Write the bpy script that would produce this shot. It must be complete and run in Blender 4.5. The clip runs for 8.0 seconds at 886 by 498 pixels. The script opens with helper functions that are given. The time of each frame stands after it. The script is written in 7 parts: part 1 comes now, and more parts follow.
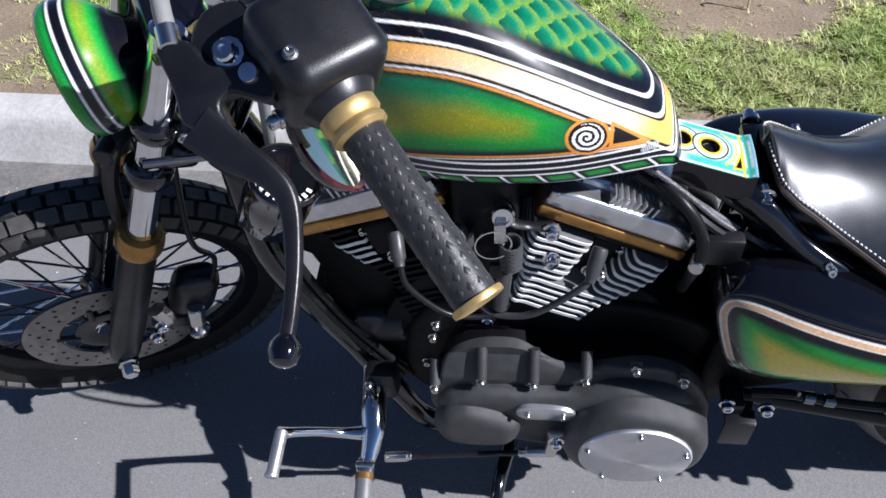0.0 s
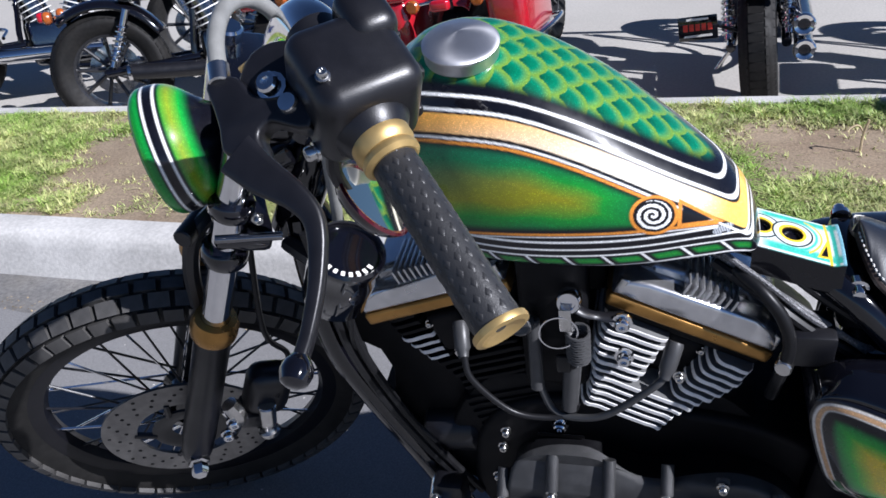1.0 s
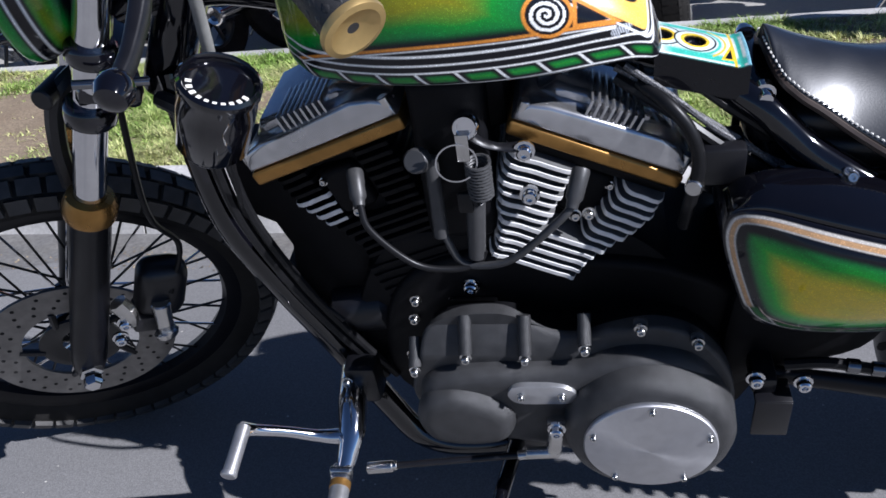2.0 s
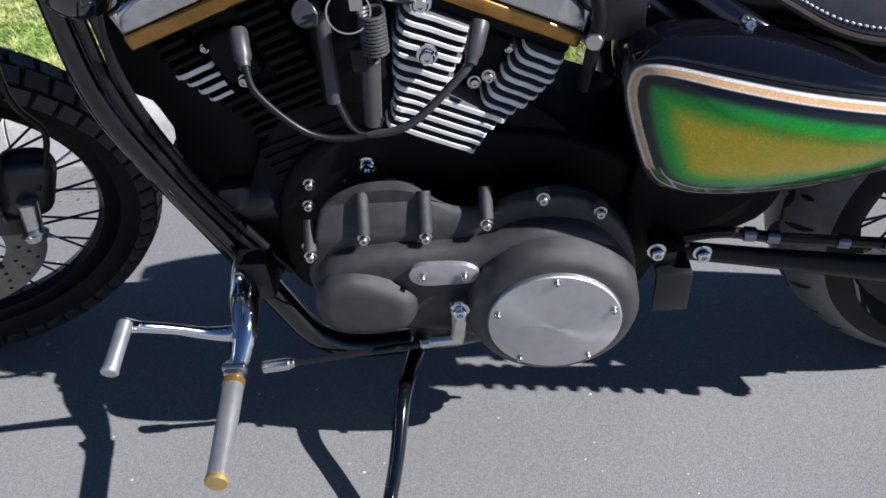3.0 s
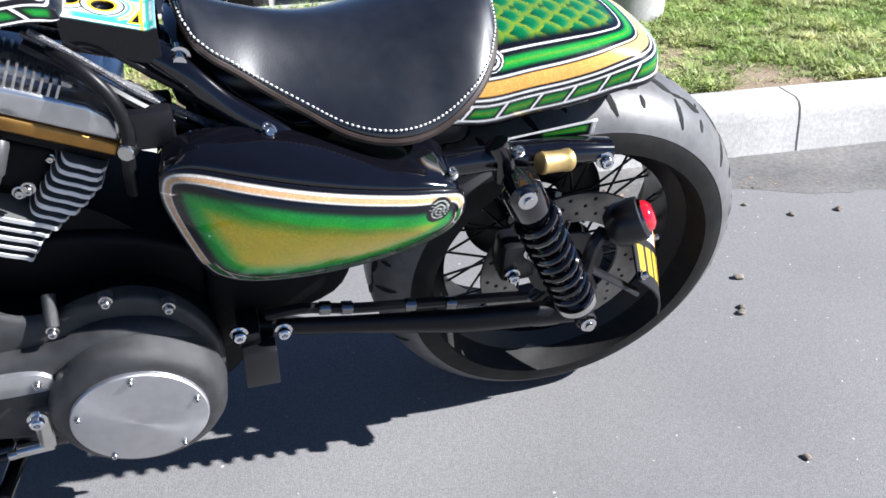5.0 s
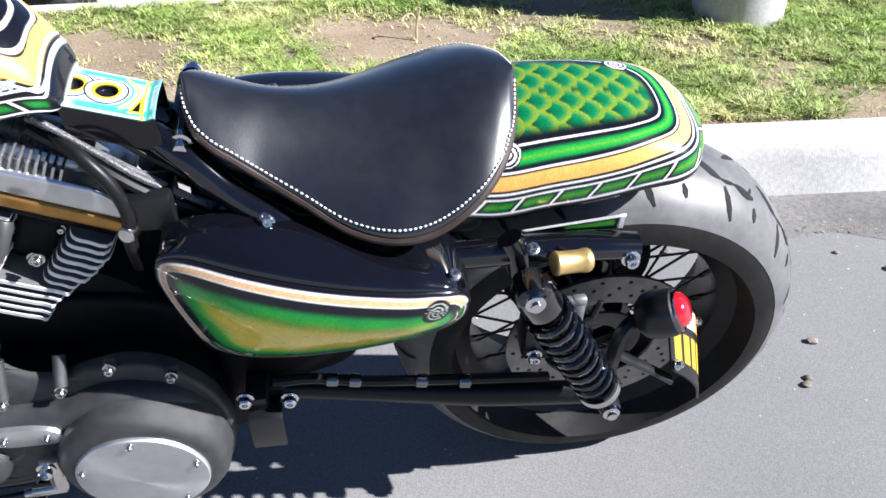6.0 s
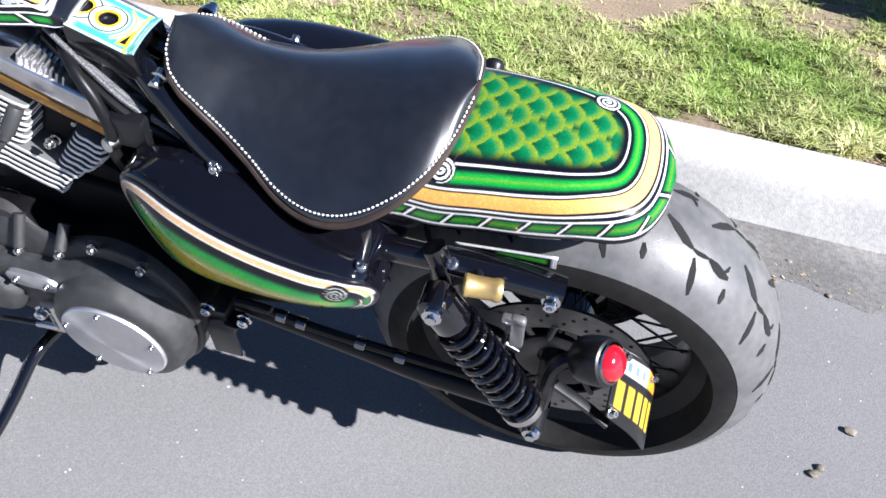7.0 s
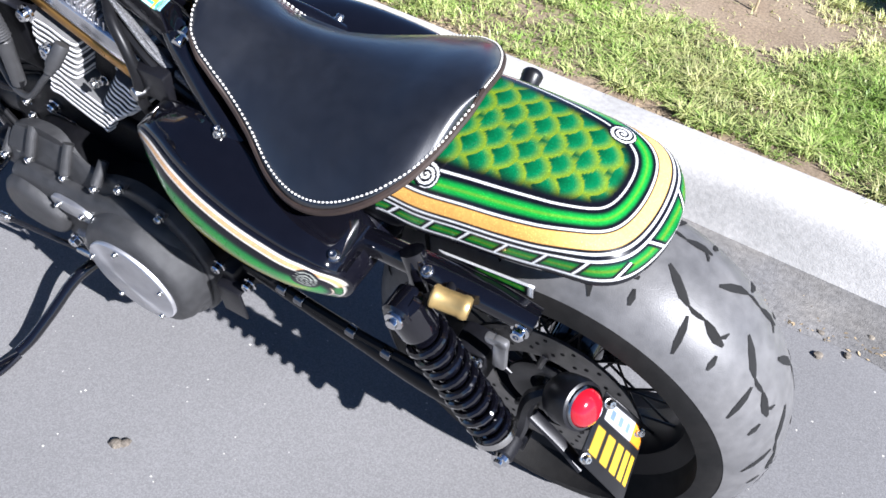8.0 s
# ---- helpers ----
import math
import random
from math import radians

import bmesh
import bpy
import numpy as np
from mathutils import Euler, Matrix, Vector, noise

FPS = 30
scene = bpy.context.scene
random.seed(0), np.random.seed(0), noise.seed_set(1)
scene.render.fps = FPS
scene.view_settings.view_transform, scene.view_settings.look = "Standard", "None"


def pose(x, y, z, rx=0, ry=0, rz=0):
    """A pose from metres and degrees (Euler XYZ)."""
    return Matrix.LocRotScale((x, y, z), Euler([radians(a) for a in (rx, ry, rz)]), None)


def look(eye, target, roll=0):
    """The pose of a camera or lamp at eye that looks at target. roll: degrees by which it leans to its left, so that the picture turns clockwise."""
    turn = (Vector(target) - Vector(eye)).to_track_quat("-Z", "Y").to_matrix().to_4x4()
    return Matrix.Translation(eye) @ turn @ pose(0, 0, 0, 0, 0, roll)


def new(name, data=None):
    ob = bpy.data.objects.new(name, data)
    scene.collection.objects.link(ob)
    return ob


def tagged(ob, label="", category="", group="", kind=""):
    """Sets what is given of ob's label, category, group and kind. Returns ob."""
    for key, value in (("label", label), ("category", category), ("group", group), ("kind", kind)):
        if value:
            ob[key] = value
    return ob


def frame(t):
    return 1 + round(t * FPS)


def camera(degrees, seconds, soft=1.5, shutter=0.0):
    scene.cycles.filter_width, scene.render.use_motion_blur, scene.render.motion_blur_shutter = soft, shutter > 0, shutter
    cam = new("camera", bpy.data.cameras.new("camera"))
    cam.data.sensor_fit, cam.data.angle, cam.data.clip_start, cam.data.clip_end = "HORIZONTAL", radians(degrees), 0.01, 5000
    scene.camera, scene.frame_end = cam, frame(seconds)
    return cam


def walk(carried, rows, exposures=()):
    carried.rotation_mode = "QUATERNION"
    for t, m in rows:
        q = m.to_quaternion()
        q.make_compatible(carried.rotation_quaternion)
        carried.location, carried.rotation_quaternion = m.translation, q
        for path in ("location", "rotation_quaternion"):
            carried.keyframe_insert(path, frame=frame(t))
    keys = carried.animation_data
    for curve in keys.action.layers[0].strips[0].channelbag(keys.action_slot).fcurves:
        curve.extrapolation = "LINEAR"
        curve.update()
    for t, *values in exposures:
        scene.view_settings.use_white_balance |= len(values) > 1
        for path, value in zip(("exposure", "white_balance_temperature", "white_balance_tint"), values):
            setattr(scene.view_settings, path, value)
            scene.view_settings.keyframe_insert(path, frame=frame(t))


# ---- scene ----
cam = camera(55.9, 8.0, soft=1.6)
PATH = [
    (0, (0.690, -1.064, 1.302), (0.461, 0.346, 0.141), -2.4),
    (0.5, (0.689, -1.061, 1.288), (0.339, 0.400, 0.225), -6.4),
    (1, (0.753, -1.086, 1.205), (0.254, 0.471, 0.361), -5.2),
    (1.5, (0.796, -1.096, 1.131), (0.279, 0.471, 0.316), -5.1),
    (2, (0.786, -1.093, 1.017), (0.426, 0.480, 0.132), -6.3),
    (2.2, (0.771, -1.090, 0.982), (0.477, 0.491, 0.086), -5.6),
    (3.3, (0.785, -1.121, 0.880), (0.738, 0.442, -0.090), -2.7),
    (3.5, (0.808, -1.122, 0.891), (0.845, 0.438, -0.084), -1.6),
    (4, (0.888, -1.128, 0.937), (1.119, 0.420, -0.030), 0.7),
    (4.5, (0.948, -1.132, 0.947), (1.308, 0.410, 0.009), 0.7),
    (4.7, (0.970, -1.138, 0.955), (1.366, 0.401, 0.027), 0.5),
    (5.8, (1.133, -1.077, 1.087), (1.365, 0.464, 0.108), -1.1),
    (6, (1.163, -1.035, 1.106), (1.288, 0.493, 0.088), -0.2),
    (6.5, (1.301, -0.982, 1.182), (1.189, 0.460, 0.044), 0.4),
    (7, (1.512, -0.949, 1.228), (1.162, 0.397, 0.023), 5.1),
    (7.5, (1.647, -0.925, 1.238), (1.072, 0.338, 0.029), 3.6),
    (8, (1.669, -0.830, 1.241), (1.047, 0.365, -0.012), 7.4),
]
walk(cam, [(t, look(eye, target, roll)) for t, eye, target, roll in PATH], exposures=[(0, 0.78, 5950, 14), (1, 0.70, 5900, 14), (2, 0.57, 5850, 14), (3.3, 1.08, 6100, 11), (4.5, 1.33, 6100, 11), (6, 1.46, 6150, 12), (8, 1.38, 6000, 13)])
# ---- daylight ----
SUN_AZ, SUN_EL = radians(-17), radians(36)
world = bpy.data.worlds.new("sky")
scene.world = world
world.use_nodes = True
wn = world.node_tree
sky = wn.nodes.new("ShaderNodeTexSky")
sky.sky_type, sky.sun_disc = "NISHITA", False
sky.sun_elevation, sky.sun_rotation = SUN_EL, radians(90) - SUN_AZ
sky.air_density, sky.dust_density, sky.ozone_density = 0.55, 0.0, 4.0
wn.links.new(sky.outputs[0], wn.nodes["Background"].inputs[0])
wn.nodes["Background"].inputs[1].default_value = 0.045
sun = new("sun", bpy.data.lights.new("sun", "SUN"))
sun.data.energy, sun.data.angle, sun.data.color = 5.0, radians(0.55), (1.0, 0.972, 0.945)
to_sun = Vector((math.cos(SUN_EL) * math.cos(SUN_AZ), math.cos(SUN_EL) * math.sin(SUN_AZ), math.sin(SUN_EL)))
sun.matrix_world = look(to_sun * 20, (0, 0, 0))


# ---- materials ----
def material(name, colour, rough=0.5, metal=0.0, grain=60.0, vary=0.25, bump=0.0, bump_scale=400.0, coat=0.0,
             stain=3.0, stain_amount=0.12, attribute="", flakes=0.0, tone=None, spec=0.5, rough_vary=0.15, dots=0.0):
    """A surface with grain and stains at two scales, fine relief and, where wanted, clear coat or painted colours."""
    m = bpy.data.materials.new(name)
    m.use_nodes = True
    nodes, link = m.node_tree.nodes, m.node_tree.links.new
    b = nodes["Principled BSDF"]
    at = nodes.new("ShaderNodeTexCoord").outputs["Object"]

    def noise_of(scale, detail=5.0):
        n = nodes.new("ShaderNodeTexNoise")
        n.inputs["Scale"].default_value, n.inputs["Detail"].default_value = scale, detail
        link(at, n.inputs["Vector"])
        return n.outputs["Fac"]

    def spread(socket, low, high):
        n = nodes.new("ShaderNodeMapRange")
        n.inputs["From Min"].default_value, n.inputs["From Max"].default_value = 0.3, 0.7
        n.inputs["To Min"].default_value, n.inputs["To Max"].default_value = low, high
        link(socket, n.inputs["Value"])
        return n.outputs["Result"]

    def times(a, f):
        n = nodes.new("ShaderNodeMix")
        n.data_type, n.blend_type = "RGBA", "MULTIPLY"
        n.inputs["Factor"].default_value = 1.0
        link(a, n.inputs["A"])
        link(f, n.inputs["B"])
        return n.outputs["Result"]

    if attribute:
        c = nodes.new("ShaderNodeAttribute")
        c.attribute_name = attribute
        base = c.outputs["Color"]
    elif tone:
        n = nodes.new("ShaderNodeMix")
        n.data_type = "RGBA"
        link(spread(noise_of(stain * 2.3), 0, 1), n.inputs["Factor"])
        n.inputs["A"].default_value, n.inputs["B"].default_value = (*colour, 1), (*tone, 1)
        base = n.outputs["Result"]
    else:
        c = nodes.new("ShaderNodeRGB")
        c.outputs[0].default_value = (*colour, 1)
        base = c.outputs[0]
    if vary:
        base = times(base, spread(noise_of(grain), 1 - vary, 1 + vary))
    if stain_amount:
        base = times(base, spread(noise_of(stain), 1 - stain_amount, 1 + stain_amount))
    if dots:
        v = nodes.new("ShaderNodeTexVoronoi")
        v.inputs["Scale"].default_value = dots
        link(at, v.inputs["Vector"])
        r = nodes.new("ShaderNodeSeparateColor")
        link(v.outputs["Color"], r.inputs[0])
        base = times(base, spread(r.outputs[0], 0.90, 1.10))
    if flakes:
        v = nodes.new("ShaderNodeTexVoronoi")
        v.inputs["Scale"].default_value = 1400.0
        link(at, v.inputs["Vector"])
        r = nodes.new("ShaderNodeSeparateColor")
        link(v.outputs["Color"], r.inputs[0])
        g = nodes.new("ShaderNodeMapRange")
        g.inputs["From Min"].default_value, g.inputs["From Max"].default_value = 0.86, 1.0
        g.inputs["To Min"].default_value, g.inputs["To Max"].default_value = 1.0, 1.0 + flakes
        link(r.outputs[0], g.inputs["Value"])
        base = times(base, g.outputs["Result"])
    link(base, b.inputs["Base Color"])
    link(spread(noise_of(grain * 0.4), max(0.02, rough * (1 - rough_vary)), min(1, rough * (1 + rough_vary))), b.inputs["Roughness"])
    b.inputs["Metallic"].default_value = metal
    b.inputs["Specular IOR Level"].default_value = spec
    b.inputs["Coat Weight"].default_value, b.inputs["Coat Roughness"].default_value = coat, 0.04
    if bump:
        n = nodes.new("ShaderNodeBump")
        n.inputs["Strength"].default_value, n.inputs["Distance"].default_value = bump, 0.002
        link(noise_of(bump_scale, 3.0), n.inputs["Height"])
        link(n.outputs[0], b.inputs["Normal"])
    return m


GLOSS_BLACK = material("gloss_black_paint", (0.003, 0.003, 0.005), 0.10, coat=1.0, vary=0.1, stain_amount=0.1, spec=0.3)
SATIN_BLACK = material("satin_black_powder_coat", (0.007, 0.007, 0.009), 0.36, vary=0.2, bump=0.08, bump_scale=900)
CRINKLE = material("charcoal_crinkle_coat", (0.036, 0.036, 0.037), 0.44, vary=0.25, bump=0.45, bump_scale=1300)
ENGINE_BLACK = material("black_crinkle_engine_coat", (0.004, 0.004, 0.005), 0.5, bump=0.3, bump_scale=1200, spec=0.14)
MATTE_BLACK = material("semi_matte_black", (0.006, 0.006, 0.008), 0.34, vary=0.15, bump=0.05, bump_scale=900, spec=0.25)
FIN_COAT = material("grey_fin_coat", (0.11, 0.11, 0.11), 0.5, 0.0, vary=0.18, bump=0.3, bump_scale=1100)
DISC_STEEL = material("ground_disc_steel", (0.21, 0.205, 0.20), 0.34, 0.9, vary=0.15, bump=0.08, bump_scale=500)
FIN_EDGE = material("machined_fin_edge", (0.74, 0.73, 0.71), 0.5, 0.0, vary=0.12, bump=0.1, bump_scale=700)
CHROME = material("chrome", (0.75, 0.75, 0.76), 0.08, 1.0, vary=0.05)
STEEL = material("zinc_steel", (0.62, 0.61, 0.59), 0.24, 1.0, vary=0.12)
ALUMINIUM = material("brushed_aluminium", (0.58, 0.58, 0.59), 0.33, 0.85, vary=0.08, bump=0.06, bump_scale=600)


def turned(name, axis):
    """Aluminium turned on a lathe: its sheen runs round the given axis."""
    m = material(name, (0.58, 0.58, 0.60), 0.34, 0.9, vary=0.06, bump=0.03, bump_scale=600)
    n = m.node_tree.nodes.new("ShaderNodeTangent")
    n.direction_type, n.axis = "RADIAL", axis
    b = m.node_tree.nodes["Principled BSDF"]
    b.inputs["Anisotropic"].default_value = 0.75
    m.node_tree.links.new(n.outputs[0], b.inputs["Tangent"])
    return m


TURNED_SIDE, TURNED_TOP = turned("turned_cover_aluminium", "Y"), turned("turned_cap_aluminium", "Z")
GREY_METAL = material("polished_rocker_alloy", (0.60, 0.60, 0.61), 0.24, 0.9, vary=0.1)
GOLD = material("gold_anodised", (0.40, 0.215, 0.060), 0.30, 0.8, vary=0.12)
BRASS = material("satin_brass", (0.60, 0.42, 0.17), 0.42, 0.8, vary=0.15)
DARK_CHROME = material("dark_chrome", (0.22, 0.22, 0.23), 0.14, 1.0, vary=0.1)
RUBBER = material("dusty_tyre_rubber", (0.009, 0.009, 0.009), 0.62, vary=0.22, bump=0.2, bump_scale=500, tone=(0.016, 0.015, 0.014), stain=5, spec=0.2)
TREAD = material("dusty_sheen_tread_rubber", (0.108, 0.107, 0.108), 0.42, vary=0.16, bump=0.15, bump_scale=700, tone=(0.132, 0.129, 0.127), stain=6)
BLOCK_RUBBER = material("dusty_block_rubber", (0.036, 0.035, 0.034), 0.6, vary=0.25, bump=0.2, bump_scale=500, tone=(0.070, 0.066, 0.062), stain=6)
GRIP_RUBBER = material("black_grip_rubber", (0.022, 0.022, 0.023), 0.42, vary=0.2, bump=0.15, bump_scale=800)
GREY_RUBBER = material("grey_cable_sheath", (0.19, 0.19, 0.18), 0.45, vary=0.15, bump=0.1)
LEAD_RUBBER = material("dark_grey_lead_rubber", (0.042, 0.042, 0.043), 0.42, vary=0.15, bump=0.1)
BLACK_HOSE = material("black_hose", (0.009, 0.009, 0.010), 0.38, vary=0.2, spec=0.25)
LEATHER = material("black_leather", (0.007, 0.008, 0.011), 0.40, vary=0.2, bump=0.07, bump_scale=520, stain=9, stain_amount=0.15, rough_vary=0.12, spec=0.6)
LEATHER.node_tree.nodes["Principled BSDF"].inputs["Coat Weight"].default_value = 0.85
LEATHER.node_tree.nodes["Principled BSDF"].inputs["Coat Roughness"].default_value = 0.22
LEATHER.node_tree.nodes["Principled BSDF"].inputs["Coat IOR"].default_value = 1.7
PIPING = material("brown_leather_edge", (0.034, 0.022, 0.017), 0.5, vary=0.25)
THREAD = material("white_thread", (0.72, 0.70, 0.65), 0.8, vary=0.1)
PAINT = material("airbrushed_metal_flake_paint", (0.1, 0.2, 0.1), 0.3, coat=0.7, vary=0.08, grain=220, stain=30, stain_amount=0.05, attribute="paint", flakes=0.9, spec=0.15)
RED_LENS = material("red_lens", (0.45, 0.008, 0.02), 0.12, coat=1.0, vary=0.1)
MIRROR = material("mirror_glass", (0.85, 0.86, 0.86), 0.02, 1.0, vary=0.0, stain_amount=0.0)
BRAIDED = material("braided_hose", (0.15, 0.15, 0.155), 0.38, 0.4, vary=0.9, grain=520, bump=0.6, bump_scale=900)
ASPHALT = material("asphalt", (0.186, 0.183, 0.182), 0.9, vary=0.11, grain=260, bump=0.5, bump_scale=420, stain=1.3, stain_amount=0.12, dots=430)
CONCRETE = material("concrete_kerb", (0.52, 0.505, 0.48), 0.9, vary=0.14, grain=90, bump=0.4, bump_scale=260, stain=2.2, stain_amount=0.22, tone=(0.42, 0.41, 0.39))
DAMP = material("damp_dirty_asphalt", (0.152, 0.149, 0.147), 0.8, vary=0.25, grain=90, bump=0.9, bump_scale=300, stain=4, stain_amount=0.25, tone=(0.172, 0.163, 0.150))
SOIL = material("dry_soil", (0.20, 0.145, 0.095), 0.95, vary=0.3, grain=120, bump=1.0, bump_scale=160, stain=1.6, stain_amount=0.2, tone=(0.30, 0.235, 0.16))
LOT = material("pale_lot_concrete", (0.40, 0.38, 0.345), 0.9, vary=0.12, grain=60, bump=0.3, stain=0.6, stain_amount=0.12)


# ---- mesh helpers ----
def part(name, bm, mat, parent=None, label="", smooth=True, sharp=radians(38), m=None):
    """Links a bmesh (or a mesh) as one object under a thing or under a part."""
    if isinstance(bm, bmesh.types.BMesh):
        data = bpy.data.meshes.new(name)
        bm.normal_update()
        bm.to_mesh(data)
        bm.free()
        if smooth:
            data.shade_smooth()
            data.set_sharp_from_angle(angle=sharp)
        data.materials.append(mat)
    else:
        data = bm
    ob = new(name, data)
    if parent:
        ob.parent = parent
    if m is not None:
        ob.matrix_basis = m
    return tagged(ob, label) if label else ob


def merge(*many):
    """One bmesh out of several."""
    out = many[0]
    for bm in many[1:]:
        data = bpy.data.meshes.new("tmp")
        bm.to_mesh(data)
        bm.free()
        out.from_mesh(data)
        bpy.data.meshes.remove(data)
    return out


def moved(bm, m):
    bmesh.ops.transform(bm, matrix=m, verts=bm.verts)
    return bm


def frame_on(origin, axis, hint=(0, 0, 1)):
    """A matrix whose z runs along axis."""
    z = Vector(axis).normalized()
    h = Vector(hint)
    if abs(z.dot(h.normalized())) > 0.98:
        h = Vector((1, 0, 0))
    x = h.cross(z).normalized()
    y = z.cross(x)
    m = Matrix((x, y, z)).transposed().to_4x4()
    m.translation = origin
    return m


def lathe(profile, origin=(0, 0, 0), axis=(0, 0, 1), seg=32, closed=False, hint=(0, 0, 1)):
    """A turned body: profile of (radius, height) along axis."""
    bm = bmesh.new()
    rings = []
    for r, h in profile:
        if r < 1e-6:
            rings.append([bm.verts.new((0, 0, h))])
        else:
            rings.append([bm.verts.new((r * math.cos(2 * math.pi * i / seg), r * math.sin(2 * math.pi * i / seg), h)) for i in range(seg)])
    pairs = list(zip(rings, rings[1:])) + ([(rings[-1], rings[0])] if closed else [])
    for a, b in pairs:
        for i in range(seg):
            j = (i + 1) % seg
            if len(a) == 1 and len(b) > 1:
                bm.faces.new((a[0], b[j], b[i]))
            elif len(b) == 1 and len(a) > 1:
                bm.faces.new((a[i], a[j], b[0]))
            elif len(a) > 1:
                bm.faces.new((a[i], a[j], b[j], b[i]))
    bmesh.ops.recalc_face_normals(bm, faces=bm.faces)
    return moved(bm, frame_on(origin, axis, hint))


def rod(p0, p1, r0, r1=None, seg=14, round_=0.15):
    """A straight rod with softened ends."""
    p0, p1 = Vector(p0), Vector(p1)
    r1 = r0 if r1 is None else r1
    n = (p1 - p0).length
    e0, e1 = min(r0 * round_, n * 0.3), min(r1 * round_, n * 0.3)
    return lathe([(0, 0), (r0 - e0, 0), (r0, e0), (r1, n - e1), (r1 - e1, n), (0, n)], p0, p1 - p0, seg)


def smooth_line(points, step=6):
    """Catmull-Rom points through the given ones."""
    p = [Vector(q) for q in points]
    p = [p[0] * 2 - p[1]] + p + [p[-1] * 2 - p[-2]]
    out = []
    for a, b, c, d in zip(p, p[1:], p[2:], p[3:]):
        for i in range(step):
            t = i / step
            out.append(0.5 * ((2 * b) + (c - a) * t + (2 * a - 5 * b + 4 * c - d) * t * t + (3 * b - a - 3 * c + d) * t ** 3))
    out.append(p[-2])
    return out


def tube(points, r, seg=10, step=6, radii=None, flat=1.0):
    """A bent tube; radii: one at each given point; flat squeezes its section."""
    line = smooth_line(points, step)
    n = len(line)
    bm = bmesh.new()
    up = Vector((0, 0, 1))
    rings = []
    for i, p in enumerate(line):
        d = (line[min(i + 1, n - 1)] - line[max(i - 1, 0)]).normalized()
        if abs(d.dot(up)) > 0.97:
            up = Vector((0, 1, 0))
        x = up.cross(d).normalized()
        y = d.cross(x)
        up = y
        k = i / step
        if radii:
            j = min(int(k), len(radii) - 2)
            rr = radii[j] + (radii[j + 1] - radii[j]) * (k - j)
        else:
            rr = r
        rings.append([bm.verts.new(p + x * rr * math.cos(2 * math.pi * a / seg) + y * rr * flat * math.sin(2 * math.pi * a / seg)) for a in range(seg)])
    for a, b in zip(rings, rings[1:]):
        for i in range(seg):
            bm.faces.new((a[i], a[(i + 1) % seg], b[(i + 1) % seg], b[i]))
    bm.faces.new(rings[0][::-1])
    bm.faces.new(rings[-1])
    bmesh.ops.recalc_face_normals(bm, faces=bm.faces)
    return bm


def block(size, centre=(0, 0, 0), bevel=0.003, m=None, seg=2):
    bm = bmesh.new()
    bmesh.ops.create_cube(bm, size=1)
    bmesh.ops.scale(bm, vec=size, verts=bm.verts)
    if bevel:
        bmesh.ops.bevel(bm, geom=bm.edges, offset=min(bevel, min(size) * 0.45), segments=seg, affect="EDGES", profile=0.5)
    bmesh.ops.translate(bm, vec=centre, verts=bm.verts)
    return moved(bm, m) if m is not None else bm


def prism(outline, y0, y1, bevel=0.004, seg=2):
    """A plate: an outline of (x, z) pulled from y0 (towards the viewer) to y1, its front edge rounded."""
    bm = bmesh.new()
    front = [bm.verts.new((x, y0, z)) for x, z in outline]
    f = bm.faces.new(front)
    bm.normal_update()
    if f.normal.y > 0:
        f.normal_flip()
    r = bmesh.ops.extrude_face_region(bm, geom=[f])
    back = [v for v in r["geom"] if isinstance(v, bmesh.types.BMVert)]
    bmesh.ops.translate(bm, vec=(0, y1 - y0, 0), verts=back)
    bmesh.ops.recalc_face_normals(bm, faces=bm.faces)
    if bevel:
        rim = [e for e in bm.edges if all(abs(v.co.y - y0) < 1e-6 for v in e.verts)]
        bmesh.ops.bevel(bm, geom=rim, offset=bevel, segments=seg, affect="EDGES", profile=0.5)
    return bm


def rounded(outline, step=4):
    """A closed smooth outline through the given (x, z) points."""
    n = len(outline)
    out = []
    for k in range(n):
        a, b, c, d = (Vector((*outline[(k + j) % n], 0)) for j in (-1, 0, 1, 2))
        for i in range(step):
            t = i / step
            q = 0.5 * ((2 * b) + (c - a) * t + (2 * a - 5 * b + 4 * c - d) * t * t + (3 * b - a - 3 * c + d) * t ** 3)
            out.append((q.x, q.y))
    return out


def lerp_table(table, x):
    """Smooth values out of a table of (x, value)."""
    xs, ys = np.array([a for a, _ in table], float), np.array([b for _, b in table], float)
    x = np.asarray(x, float)
    slope = np.gradient(ys, xs)
    k = np.clip(np.searchsorted(xs, x) - 1, 0, len(xs) - 2)
    h = xs[k + 1] - xs[k]
    t = np.clip((x - xs[k]) / h, 0, 1)
    return ys[k] * (1 + 2 * t) * (1 - t) ** 2 + h * slope[k] * t * (1 - t) ** 2 + ys[k + 1] * t * t * (3 - 2 * t) + h * slope[k + 1] * t * t * (t - 1)


